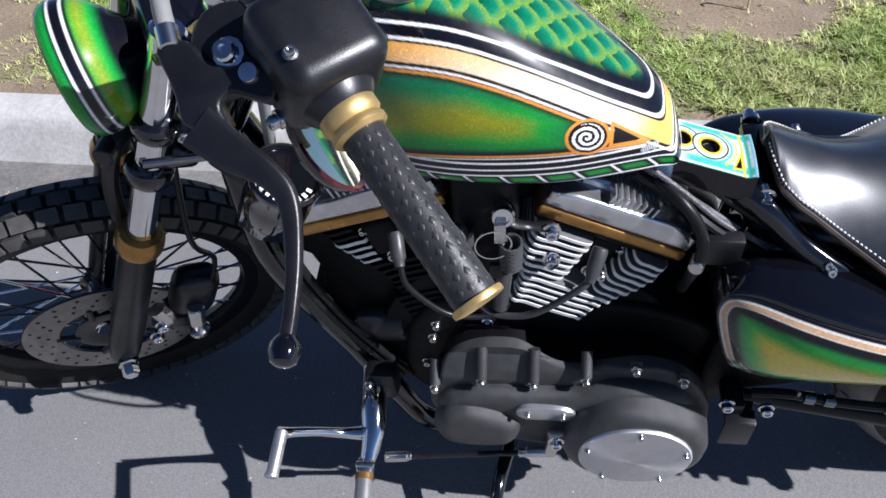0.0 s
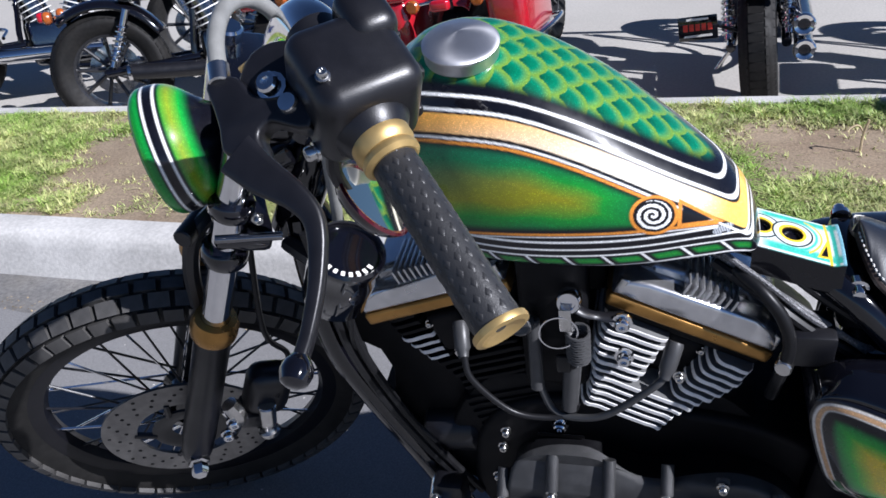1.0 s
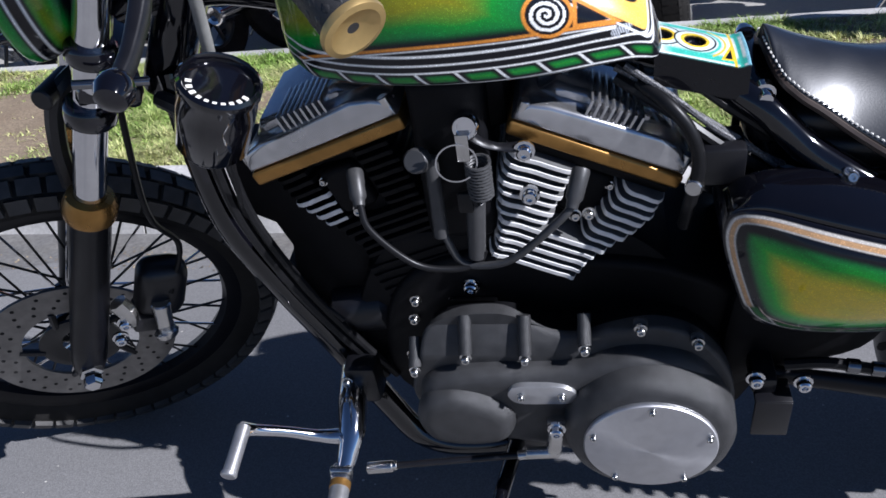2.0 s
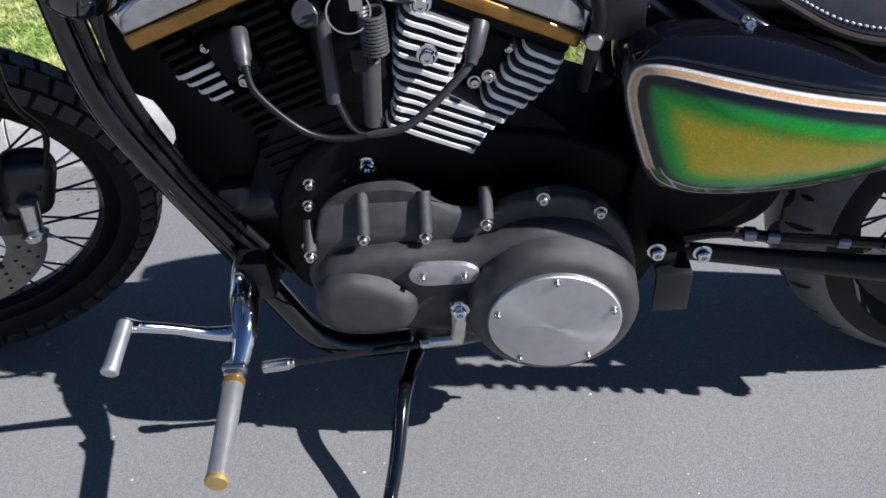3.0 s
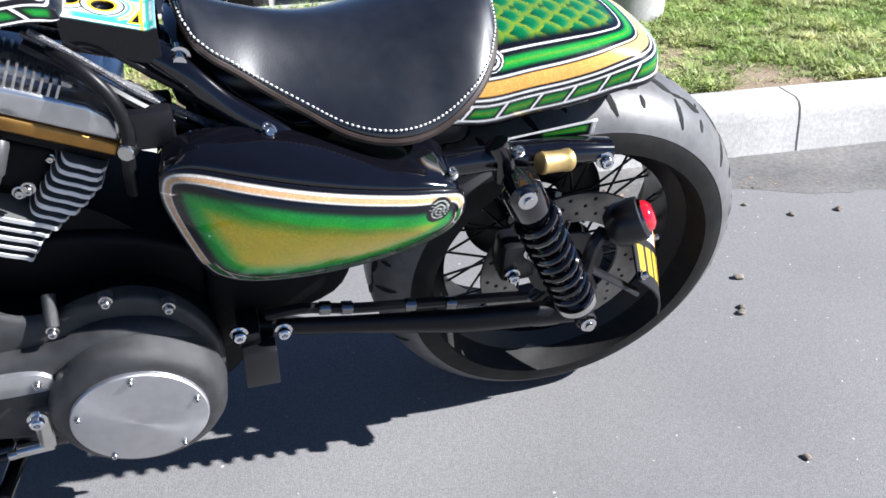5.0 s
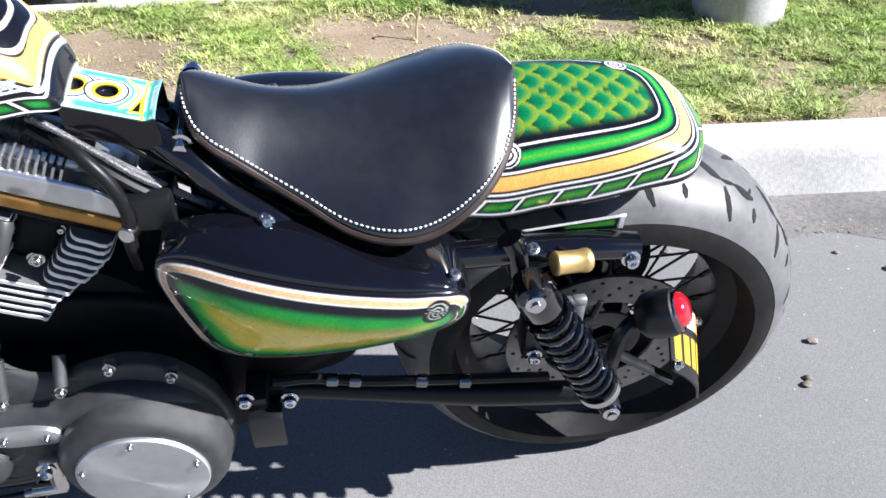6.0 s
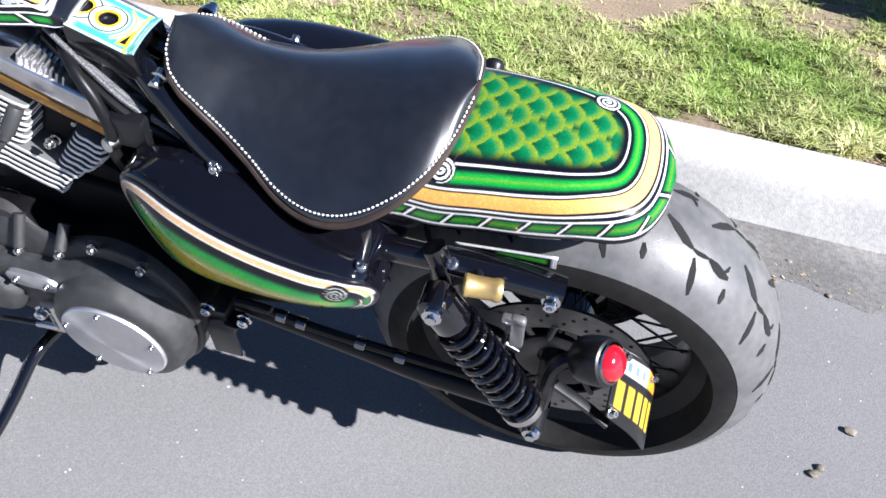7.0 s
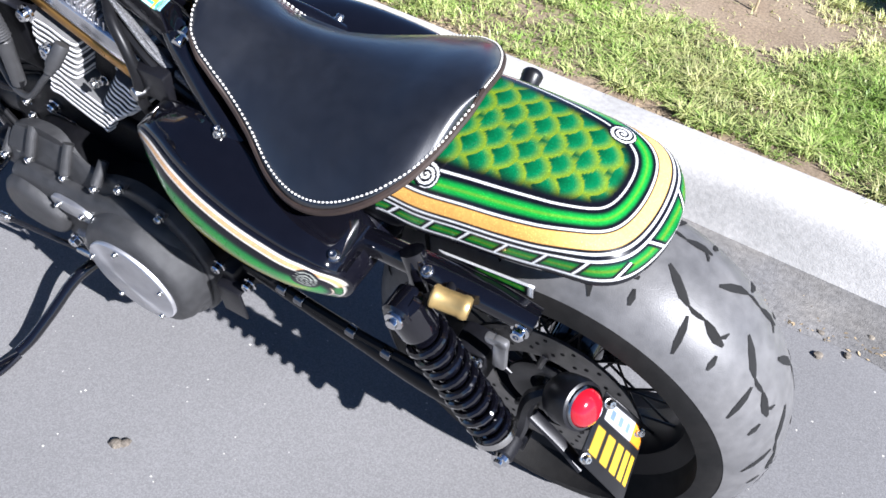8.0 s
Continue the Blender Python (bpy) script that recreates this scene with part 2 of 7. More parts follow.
def sheet(name, pts, mat, parent, colours=None, label="", wrap=False, thick=0.0, sharp=radians(60)):
    """A surface from an array of rows of points, with painted colours where given."""
    nu, nv = pts.shape[:2]
    idx = np.arange(nu * nv).reshape(nu, nv)
    a, b, c, d = idx[:-1, :-1], idx[1:, :-1], idx[1:, 1:], idx[:-1, 1:]
    faces = np.stack([a, b, c, d], -1).reshape(-1, 4)
    if wrap:
        faces = np.concatenate([faces, np.stack([idx[:-1, -1], idx[1:, -1], idx[1:, 0], idx[:-1, 0]], -1)])
    data = bpy.data.meshes.new(name)
    data.from_pydata(pts.reshape(-1, 3).tolist(), [], faces.tolist())
    if colours is not None:
        layer = data.color_attributes.new("paint", "FLOAT_COLOR", "POINT")
        rgba = np.ones((nu * nv, 4), np.float32)
        rgba[:, :3] = colours.reshape(-1, 3)
        layer.data.foreach_set("color", rgba.ravel())
    data.materials.append(mat)
    data.shade_smooth()
    data.set_sharp_from_angle(angle=sharp)
    ob = part(name, data, mat, parent, label)
    if thick:
        s = ob.modifiers.new("thickness", "SOLIDIFY")
        s.thickness, s.offset = thick, -1.0
    return ob


def ramp(x, a, b):
    t = np.clip((x - a) / (b - a), 0, 1)
    return t * t * (3 - 2 * t)


def inside(x, a, b, soft=0.0008):
    """1 where a < x < b, with soft borders."""
    return ramp(x, a - soft, a + soft) * (1 - ramp(x, b - soft, b + soft))


def over(base, mask, colour):
    return base * (1 - mask[..., None]) + np.array(colour) * mask[..., None] if not isinstance(colour, np.ndarray) or colour.ndim == 1 \
        else base * (1 - mask[..., None]) + colour * mask[..., None]


INK, WHITE, ORANGE = (0.004, 0.004, 0.007), (0.80, 0.80, 0.78), (0.68, 0.25, 0.035)
YELLOW, TURQUOISE = (0.72, 0.48, 0.03), (0.06, 0.46, 0.36)
GREEN_DEEP, GREEN_MID, GREEN_GOLD = np.array((0.003, 0.12, 0.042)), np.array((0.012, 0.27, 0.028)), np.array((0.27, 0.27, 0.010))


def greens(k):
    """Airbrushed green: deep at the rim (0) through green to old gold in the middle (1)."""
    k = k[..., None]
    return np.where(k < 0.5, GREEN_DEEP + (GREEN_MID - GREEN_DEEP) * k * 2, GREEN_MID + (GREEN_GOLD - GREEN_MID) * (k * 2 - 1))


def scales(u, v, size, fill=(0.004, 0.15, 0.050), edge=(0.15, 0.22, 0.012)):
    """Overlapping fish scales, their tips towards low v: green blades with soft golden rims."""
    w, h = size, size * 0.50
    best = np.full(u.shape, 9.0)
    first_ = np.ceil(v / h)
    for ahead in (3, 2, 1, 0):
        r = first_ + ahead
        half = 0.5 * (r % 2)
        x0 = (np.round(u / w - half) + half) * w
        d = np.hypot((u - x0) / (w * 0.60), (v - r * h) / (w * 0.78))
        best = np.where((d < 1) & (best > 8), d, best)
    k = np.clip(best, 0, 1)[..., None]
    rim = ramp(k, 0.60, 1.0)
    green = np.array(fill) * (0.30 + 0.95 * k)
    return green * (1 - rim) + np.array(edge) * rim


def spiral(x, y, r, turns=2.6, share=0.5):
    """Mask of a white spiral within a disc of radius r."""
    q, a = np.hypot(x, y), np.arctan2(y, x) / (2 * math.pi)
    phase = (q / r * turns - a) % 1.0
    return (np.abs(phase - 0.5) < share * 0.5) * (q < r)
# ---- ground, kerb and planted strip ----
def slab(name, x0, x1, y0, y1, z, mat, label, category, nx=2, ny=2, wave=0.0):
    bm = bmesh.new()
    bmesh.ops.create_grid(bm, x_segments=nx, y_segments=ny, size=0.5)
    for v in bm.verts:
        v.co = ((x0 + x1) / 2 + v.co.x * (x1 - x0), (y0 + y1) / 2 + v.co.y * (y1 - y0), z)
        if wave:
            v.co.z += wave * (noise.noise(v.co * 2.1) + 0.5 * noise.noise(v.co * 7.3))
    return tagged(part(name, bm, mat), label, category, kind="structure")


LOT_Z, EDGE0, EDGE1 = -0.25, 2.13, 0.065


def lawn_edge(x):
    """Far edge of the planted strip, a little out of line with the near kerb."""
    return EDGE0 + EDGE1 * x


slab("ground", -300, 300, -300, 0.935, 0.0, ASPHALT, "sunlit grey asphalt with fine stone grain", "ground")
gutter = slab("gutter", -6, 6, 0.0, 1.0, 0.004, DAMP, "damp dirty asphalt along the kerb", "gutter", 260, 6)
for v in gutter.data.vertices:
    part_in = v.co.y
    wander = 0.10 * noise.noise((v.co.x * 1.3, 3.1, 0)) + 0.05 * noise.noise((v.co.x * 6.0, 1.7, 0)) + 0.02 * noise.noise((v.co.x * 23.0, 5.0, 0))
    v.co.y = 0.80 - (0.16 + wander + 0.07 * max(0, min(1, v.co.x - 1.0))) * (1 - v.co.y)
    v.co.z = 0.0007 + 0.0033 * min(1.0, part_in * 2)
slab("pavement", -300, 300, 0.94, 300, LOT_Z, LOT, "pale concrete parking lot behind the lawn strip", "pavement")
lawn_soil = slab("lawn_soil", -14, 14, 0.0, 1.0, 0.135, SOIL, "dry brown soil of the planted strip", "soil", 240, 30, 0.012)
for v in lawn_soil.data.vertices:
    v.co.y = 0.93 + (lawn_edge(v.co.x) - 0.93) * v.co.y
KERB = [(0.0, 0.795), (0.02, 0.80), (0.10, 0.812), (0.128, 0.820), (0.143, 0.832), (0.150, 0.850), (0.151, 0.935), (0.0, 0.936)]


def kerb_stone(x0, x1):
    bm = bmesh.new()
    n = 8
    rows = []
    for i in range(n + 1):
        x = x0 + (x1 - x0) * i / n
        rows.append([bm.verts.new((x, y + 0.0025 * noise.noise((x * 3, y * 9, z * 9)), z)) for z, y in KERB])
    for a, b in zip(rows, rows[1:]):
        for j in range(len(KERB) - 1):
            bm.faces.new((a[j], b[j], b[j + 1], a[j + 1]))
    bm.faces.new(rows[0])
    bm.faces.new(rows[-1][::-1])
    bmesh.ops.recalc_face_normals(bm, faces=bm.faces)
    return bm


kerb = new("kerb", None)
tagged(kerb, "pale cast concrete kerb along the parking lane", "kerb", kind="structure")
for k in range(-5, 5):
    x0 = 2.555 + 3.05 * k
    part("kerb_stone", kerb_stone(x0 + 0.004, x0 + 3.046), CONCRETE, kerb)
far_kerb = new("far_kerb", None)
tagged(far_kerb, "low concrete kerb behind the lawn strip", "kerb", kind="structure")
part("kerb_stone", moved(kerb_stone(-14, 14), pose(0, EDGE0 + 0.01, LOT_Z, 0, 0, math.degrees(math.atan(EDGE1))) @ Matrix.Diagonal((1, -1, 2.55, 1)) @ pose(0, -0.936, 0)), CONCRETE, far_kerb)

# ---- the custom motorcycle ----
bike = new("motorcycle", None)
bike.empty_display_size = 0.2
bike.matrix_basis = pose(0, 0.04, 0, 12) @ pose(0.6, -0.03, 0, 0, 0, 2) @ pose(-0.6, 0, 0)
tagged(bike, "custom bobber motorcycle with green airbrushed scales on its side stand", "motorcycle")

# steering turned to the left
RAKE = radians(28)
HEAD = Vector((0.0065, 0.0, 0.306))
_s, _b = Vector((math.sin(RAKE), 0, math.cos(RAKE))), Vector((math.cos(RAKE), 0, -math.sin(RAKE)))
STEER = Matrix.Translation(HEAD) @ Matrix((_b, Vector((0, 1, 0)), _s)).transposed().to_4x4() @ Matrix.Rotation(radians(20), 4, "Z")

FORK_RAKE = radians(24)
_f, _g = Vector((math.sin(FORK_RAKE), 0, math.cos(FORK_RAKE))), Vector((math.cos(FORK_RAKE), 0, -math.sin(FORK_RAKE)))
FORK = Matrix.Translation((-0.0154, 0.020, 0.323)) @ Matrix((_g, Vector((0, 1, 0)), _f)).transposed().to_4x4() @ Matrix.Rotation(radians(30), 4, "Z")


def bolt_mesh(name, r, h, mat, seg=6):
    bm = lathe([(0, 0), (r * 1.35, 0), (r * 1.35, h * 0.25), (r, h * 0.3), (r, h * 0.85), (r * 0.8, h), (r * 0.45, h), (r * 0.4, h * 0.75), (0, h * 0.75)], seg=12)
    ob = part(name, bm, mat)
    data = ob.data
    bpy.data.objects.remove(ob)
    return data


BOLT_S, BOLT_M, BOLT_L = bolt_mesh("bolt", 0.0042, 0.007, STEEL), bolt_mesh("bolt", 0.006, 0.010, STEEL), bolt_mesh("bolt", 0.009, 0.014, CHROME)


def bolt(parent, at, axis=(0, -1, 0), data=None):
    return part("bolt", data or BOLT_S, None, parent, m=frame_on(at, axis))


# tank
TOP = [(0.425, 0.965), (0.435, 0.992), (0.455, 1.012), (0.49, 1.026), (0.53, 1.025), (0.59, 1.003), (0.655, 0.968), (0.715, 0.927), (0.766, 0.890), (0.792, 0.870), (0.808, 0.855), (0.820, 0.840), (0.828, 0.825), (0.834, 0.810), (0.838, 0.797)]
BOTTOM = [(0.425, 0.835), (0.435, 0.812), (0.46, 0.793), (0.5, 0.788), (0.62, 0.785), (0.74, 0.787), (0.80, 0.788), (0.828, 0.786), (0.833, 0.786), (0.838, 0.788)]
HALF = [(0.425, 0.035), (0.435, 0.060), (0.455, 0.083), (0.50, 0.104), (0.56, 0.116), (0.63, 0.117), (0.70, 0.109), (0.76, 0.089), (0.80, 0.069), (0.82, 0.057), (0.830, 0.050), (0.835, 0.043), (0.838, 0.034)]
SHIFT = [(0.42, 0.0), (0.60, 0.0), (0.76, -0.007), (0.84, -0.022)]
FULL = [(0.42, 0.72), (0.66, 0.74), (0.74, 1.0), (0.84, 1.2)]



def tank_points(nu, nv):
    u = np.linspace(0, 1, nu)
    x = 0.425 + 0.413 * (u - 0.05 * np.sin(2 * np.pi * u) / np.pi)
    a = np.linspace(-np.pi, np.pi, nv, endpoint=False)
    t, b, w = lerp_table(TOP, x)[:, None], lerp_table(BOTTOM, x)[:, None], lerp_table(HALF, x)[:, None]
    zm = b + (t - b) * 0.36
    c, s = np.cos(a)[None], np.sin(a)[None]
    y = -w * np.sign(c) * np.where(s > 0, np.abs(c) ** lerp_table(FULL, x)[:, None], np.sqrt(np.clip(1 - np.abs(s) ** 18, 0, 1)))
    z = np.where(s > 0, zm + (t - zm) * np.abs(s) ** 0.92, zm - (zm - b) * np.abs(s))
    p = np.stack([np.broadcast_to(x[:, None], y.shape), y + lerp_table(SHIFT, x)[:, None], z], -1)
    heart = p[-1].mean(axis=0)
    caps = [heart + (p[-1] - heart) * k + np.array((0.002 * (1 - k * k), 0, 0)) for k in (0.8, 0.5, 0.2, 0.02)]
    return np.concatenate([p, np.stack(caps)], 0)


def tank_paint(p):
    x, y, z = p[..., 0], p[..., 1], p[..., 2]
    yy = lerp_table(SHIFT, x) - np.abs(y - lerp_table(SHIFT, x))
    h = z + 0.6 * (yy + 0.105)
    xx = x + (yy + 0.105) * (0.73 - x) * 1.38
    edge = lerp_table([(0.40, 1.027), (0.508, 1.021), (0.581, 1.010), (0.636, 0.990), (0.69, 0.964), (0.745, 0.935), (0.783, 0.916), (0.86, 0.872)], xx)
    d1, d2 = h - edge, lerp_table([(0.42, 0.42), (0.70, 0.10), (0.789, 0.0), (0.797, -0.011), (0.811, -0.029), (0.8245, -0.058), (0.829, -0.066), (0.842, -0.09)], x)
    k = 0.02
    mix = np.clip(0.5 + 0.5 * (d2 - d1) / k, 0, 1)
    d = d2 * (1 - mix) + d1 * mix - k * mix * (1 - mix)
    col = np.zeros(p.shape) + np.array(INK)
    # side panel in green
    low = lerp_table([(0.42, 0.836), (0.534, 0.834), (0.696, 0.840), (0.771, 0.849), (0.86, 0.86)], xx)
    inner = np.minimum(-0.068 - d, h - low)
    inner = np.minimum(inner, (0.716 - xx) * 0.5)
    cloud = 0.08 * np.sin(x * 61 + z * 37) * np.sin(z * 83 - x * 21)
    fade = ramp(inner, 0.002, 0.012)
    wash = greens(np.clip(inner / 0.042 + cloud, 0, 1))
    wash = over(wash, 0.75 * ramp(h + (0.60 - xx) * 0.25, 0.885, 0.955), np.array((0.004, 0.13, 0.075)))
    col = over(col, fade, wash)
    # bands round the top panel
    # The wide band pales to cream half-way: sun glare put into its colour.
    lemon = np.array((0.80, 0.38, 0.06)) + (np.array((0.80, 0.77, 0.66)) - np.array((0.80, 0.38, 0.06))) * ramp(xx + (d + 0.045) * -3.0, 0.46, 0.78)[..., None]
    amber = ramp(xx, 0.735, 0.80)[..., None]
    lemon = lemon * (1 - amber) + np.array((0.78, 0.46, 0.09)) * amber
    for a, b, c in ((-0.013, -0.009, WHITE), (-0.031, -0.027, WHITE), (-0.058, -0.034, lemon), (-0.0655, -0.0625, WHITE), (-0.071, -0.067, ORANGE)):
        col = over(col, inside(d, a, b) * (1 - ramp(xx, 0.728, 0.732) * (a < -0.07)), np.array(c))
    # scales on the crown, the sky's reflection mixed into their teal fill
    crown = scales(x * 0.20 - y + 0.5, 1.6 - x - y * 0.20, 0.038, (0.004, 0.17, 0.085), (0.13, 0.24, 0.030))
    col = over(col, ramp(d, 0.0, 0.014), crown)
    # lower lines and the row of slanted blocks
    zz = z - lerp_table([(0.42, 0.034), (0.46, 0.021), (0.535, 0.0152), (0.615, 0.0142), (0.71, 0.0158), (0.785, 0.0165), (0.811, 0.0145), (0.8276, 0.009), (0.84, 0.004)], x)
    rear = 0.7818 + (0.8380 - x) * 1.6
    blend_ = np.clip(0.5 + 0.5 * (rear - zz) / 0.008, 0, 1)
    zz = rear * (1 - blend_) + zz * blend_ - 0.008 * blend_ * (1 - blend_)
    fore = 1 - ramp(xx, 0.786, 0.790)
    under = ramp(low - h, -0.0005, 0.0005) * fore
    col = over(col, under, np.array(INK))
    col = over(col, inside(h - low, -0.0035, 0.0) * fore, np.array(ORANGE))
    col = over(col, inside(h - low, -0.006, -0.0045) * fore, np.array(WHITE))
    for lo, hi in ((0.8145, 0.8175), (0.8045, 0.8068), (0.7958, 0.7980), (0.7795, 0.7818)):
        col = over(col, inside(zz, lo, hi, 0.0006) * (fore if lo > 0.81 else 1.0), np.array(WHITE))
    row = inside(zz, 0.7818, 0.7958)
    s = ((x * 1.0 + (zz - 0.79) * 0.9) / 0.042) % 1.0
    col = over(col, row, np.array(INK))
    col = over(col, row * inside(s, 0.0, 0.09, 0.015), np.array(WHITE))
    core = inside(zz, 0.7848, 0.7930, 0.002) * inside(s, 0.24, 0.88, 0.08) * (1 - ramp(x, 0.824, 0.829))
    col = over(col, core, greens(np.clip(0.55 - np.abs(zz - 0.789) * 90, 0, 1) * np.ones(s.shape)) * 0.8)
    # spiral medallion and the small triangle behind it
    cx, cz = 0.7215, 0.8605
    r = np.hypot(xx - cx - 0.001, h - cz)
    side = (z < 0.93)
    col = over(col, (1 - ramp(r, 0.0245, 0.026)) * side, np.array(ORANGE))
    col = over(col, (1 - ramp(r, 0.021, 0.022)) * side, np.array(INK))
    col = over(col, spiral(xx - cx, h - cz, 0.019) * side, np.array(WHITE))
    tri = np.minimum(np.minimum(xx - 0.748, (h - low) * 1.0), (0.792 - xx) * 0.55 - (h - 0.851) * 0.85)
    col = over(col, inside(tri, -0.001, 0.003) * side, np.array(ORANGE))
    col = over(col, ramp(tri, 0.003, 0.0036) * side, np.array(INK))
    # small pale mark on the tail
    bx, bz = (x - 0.7975) / 0.0085, (z - 0.8290) / 0.0042
    mark = np.maximum(1 - ramp(np.hypot(bx, bz), 0.9, 1.05), inside(np.abs(np.abs(x - 0.7965) - 0.0045), 0.0, 0.0016, 0.0004) * inside(z, 0.8215, 0.8285, 0.0005))
    mark = np.maximum(mark, 1 - ramp(np.hypot(x - 0.7885, z - 0.8275), 0.0036, 0.0042)) * (y < 0)
    col = over(col, mark * (0.55 + 0.45 * np.sin(x * 2600 + z * 900)), np.array((0.55, 0.58, 0.62)))
    return col


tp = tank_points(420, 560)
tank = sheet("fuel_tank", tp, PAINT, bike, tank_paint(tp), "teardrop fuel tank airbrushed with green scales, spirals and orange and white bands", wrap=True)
CAP_AT, CAP_AX = Vector((0.520, -0.034, 1.015)), Vector((0.05, -0.15, 1))
part("filler_cap", lathe([(0, 0), (0.039, 0), (0.040, 0.002), (0.040, 0.012), (0.0415, 0.014), (0.0415, 0.017), (0.037, 0.021), (0.020, 0.026), (0.006, 0.029), (0, 0.0295)], CAP_AT, CAP_AX, 56), TURNED_TOP, tank, "turned aluminium filler cap")

# seat: a sprung saddle with a narrow nose and a wide, upswept back
def seat_points(nu, nv):
    u = np.linspace(0, 1, nu)
    x = 0.948 + 0.371 * (0.5 - 0.5 * np.cos(np.pi * u))
    w = lerp_table([(0.948, 0.014), (0.952, 0.041), (0.960, 0.063), (0.975, 0.079), (1.0, 0.090), (1.033, 0.100), (1.074, 0.119), (1.117, 0.146), (1.15, 0.161), (1.185, 0.168), (1.218, 0.164), (1.25, 0.152), (1.278, 0.130), (1.30, 0.094), (1.313, 0.053), (1.319, 0.012)], x)
    mid = lerp_table([(0.948, 0.786), (0.98, 0.772), (1.02, 0.760), (1.08, 0.746), (1.16, 0.742), (1.22, 0.750), (1.27, 0.762), (1.30, 0.766), (1.319, 0.764)], x)
    rim = lerp_table([(0.948, 0.776), (0.960, 0.758), (0.975, 0.746), (1.0, 0.731), (1.033, 0.708), (1.074, 0.686), (1.117, 0.669), (1.15, 0.665), (1.185, 0.667), (1.218, 0.675), (1.25, 0.691), (1.278, 0.708), (1.30, 0.725), (1.313, 0.742), (1.319, 0.754)], x)
    v = np.linspace(-1, 1, nv)[None]
    shift = lerp_table([(0.948, -0.006), (1.0, -0.012), (1.08, -0.010), (1.2, 0.0), (1.319, 0.0)], x)[:, None]
    y = shift + (w[:, None] + shift) * np.sign(v) * np.abs(v) ** 0.95
    drop = np.abs(v) ** 1.8
    twist = lerp_table([(0.948, -0.010), (1.05, -0.012), (1.14, -0.004), (1.22, 0.008), (1.319, 0.006)], x)[:, None]
    z = mid[:, None] * (1 - drop) + rim[:, None] * drop + twist * np.clip(v, 0, 1)
    return np.stack([np.broadcast_to(x[:, None], y.shape), y, z], -1)


seat = sheet("seat", seat_points(80, 81), LEATHER, bike, None, "black leather solo saddle with white edge stitching", thick=0.016)
sp = seat_points(90, 3)
rim_loop = [Vector(p) + Vector((0, 0, -0.006)) for p in np.concatenate([sp[:, 0], sp[::-1, 2]])[::3]]
part("edge_piping", tube(rim_loop + [rim_loop[0]], 0.0048, 8, 2), PIPING, seat, "brown leather edge")
fine = seat_points(500, 161)
lift = np.cross(np.gradient(fine, axis=0), np.gradient(fine, axis=1))
lift /= np.linalg.norm(lift, axis=2, keepdims=True) + 1e-12
lift *= np.sign(lift[..., 2:3])
fine = fine + lift * 0.0012
loop = [Vector(p) for p in np.concatenate([fine[:, 3], fine[::-1, -4]])]
bm = bmesh.new()
gone = 0.0
for a, b in zip(loop, loop[1:]):
    gone += (b - a).length
    if gone > 0.0056:
        gone = 0.0
        q = bmesh.ops.create_icosphere(bm, subdivisions=1, radius=0.0019)["verts"]
        bmesh.ops.transform(bm, matrix=frame_on(a, (b - a).normalized()) @ Matrix.Diagonal((0.75, 0.75, 1.25, 1)), verts=q)
tagged(part("stitching", bm, THREAD, seat, "white edge stitching"), kind="stuff")

# rear fender
RA = Vector((1.463, 0, 0.308))


def fender_points(nu, nv):
    """A low arched fender that narrows to a rounded tail."""
    u = np.linspace(0, 1, nu)
    x = 1.245 + 0.321 * (1 - (1 - u) ** 1.7)
    crown = lerp_table([(1.215, 0.710), (1.26, 0.718), (1.31, 0.723), (1.36, 0.724), (1.42, 0.722), (1.47, 0.716), (1.504, 0.707), (1.54, 0.692), (1.566, 0.674)], x)
    tail = np.clip((x - 1.495) / 0.071, 0, 1)
    w = lerp_table([(1.215, 0.119), (1.30, 0.116), (1.40, 0.111), (1.46, 0.108), (1.567, 0.100)], x) * np.sqrt(np.clip(1 - tail ** 2.6, 0.0004, 1))
    deep = lerp_table([(1.245, 0.096), (1.29, 0.112), (1.36, 0.106), (1.40, 0.101), (1.44, 0.090), (1.48, 0.074), (1.52, 0.056), (1.55, 0.038), (1.566, 0.018)], x)
    t = np.linspace(-1, 1, nv)[None] * radians(88)
    y = w[:, None] * np.sign(t) * (np.abs(np.sin(t)) / math.sin(radians(88))) ** 0.56 + 0.008
    z = crown[:, None] - deep[:, None] * (1 - np.abs(np.cos(t)) ** 0.56)
    return np.stack([np.broadcast_to(x[:, None], y.shape), y, z], -1)


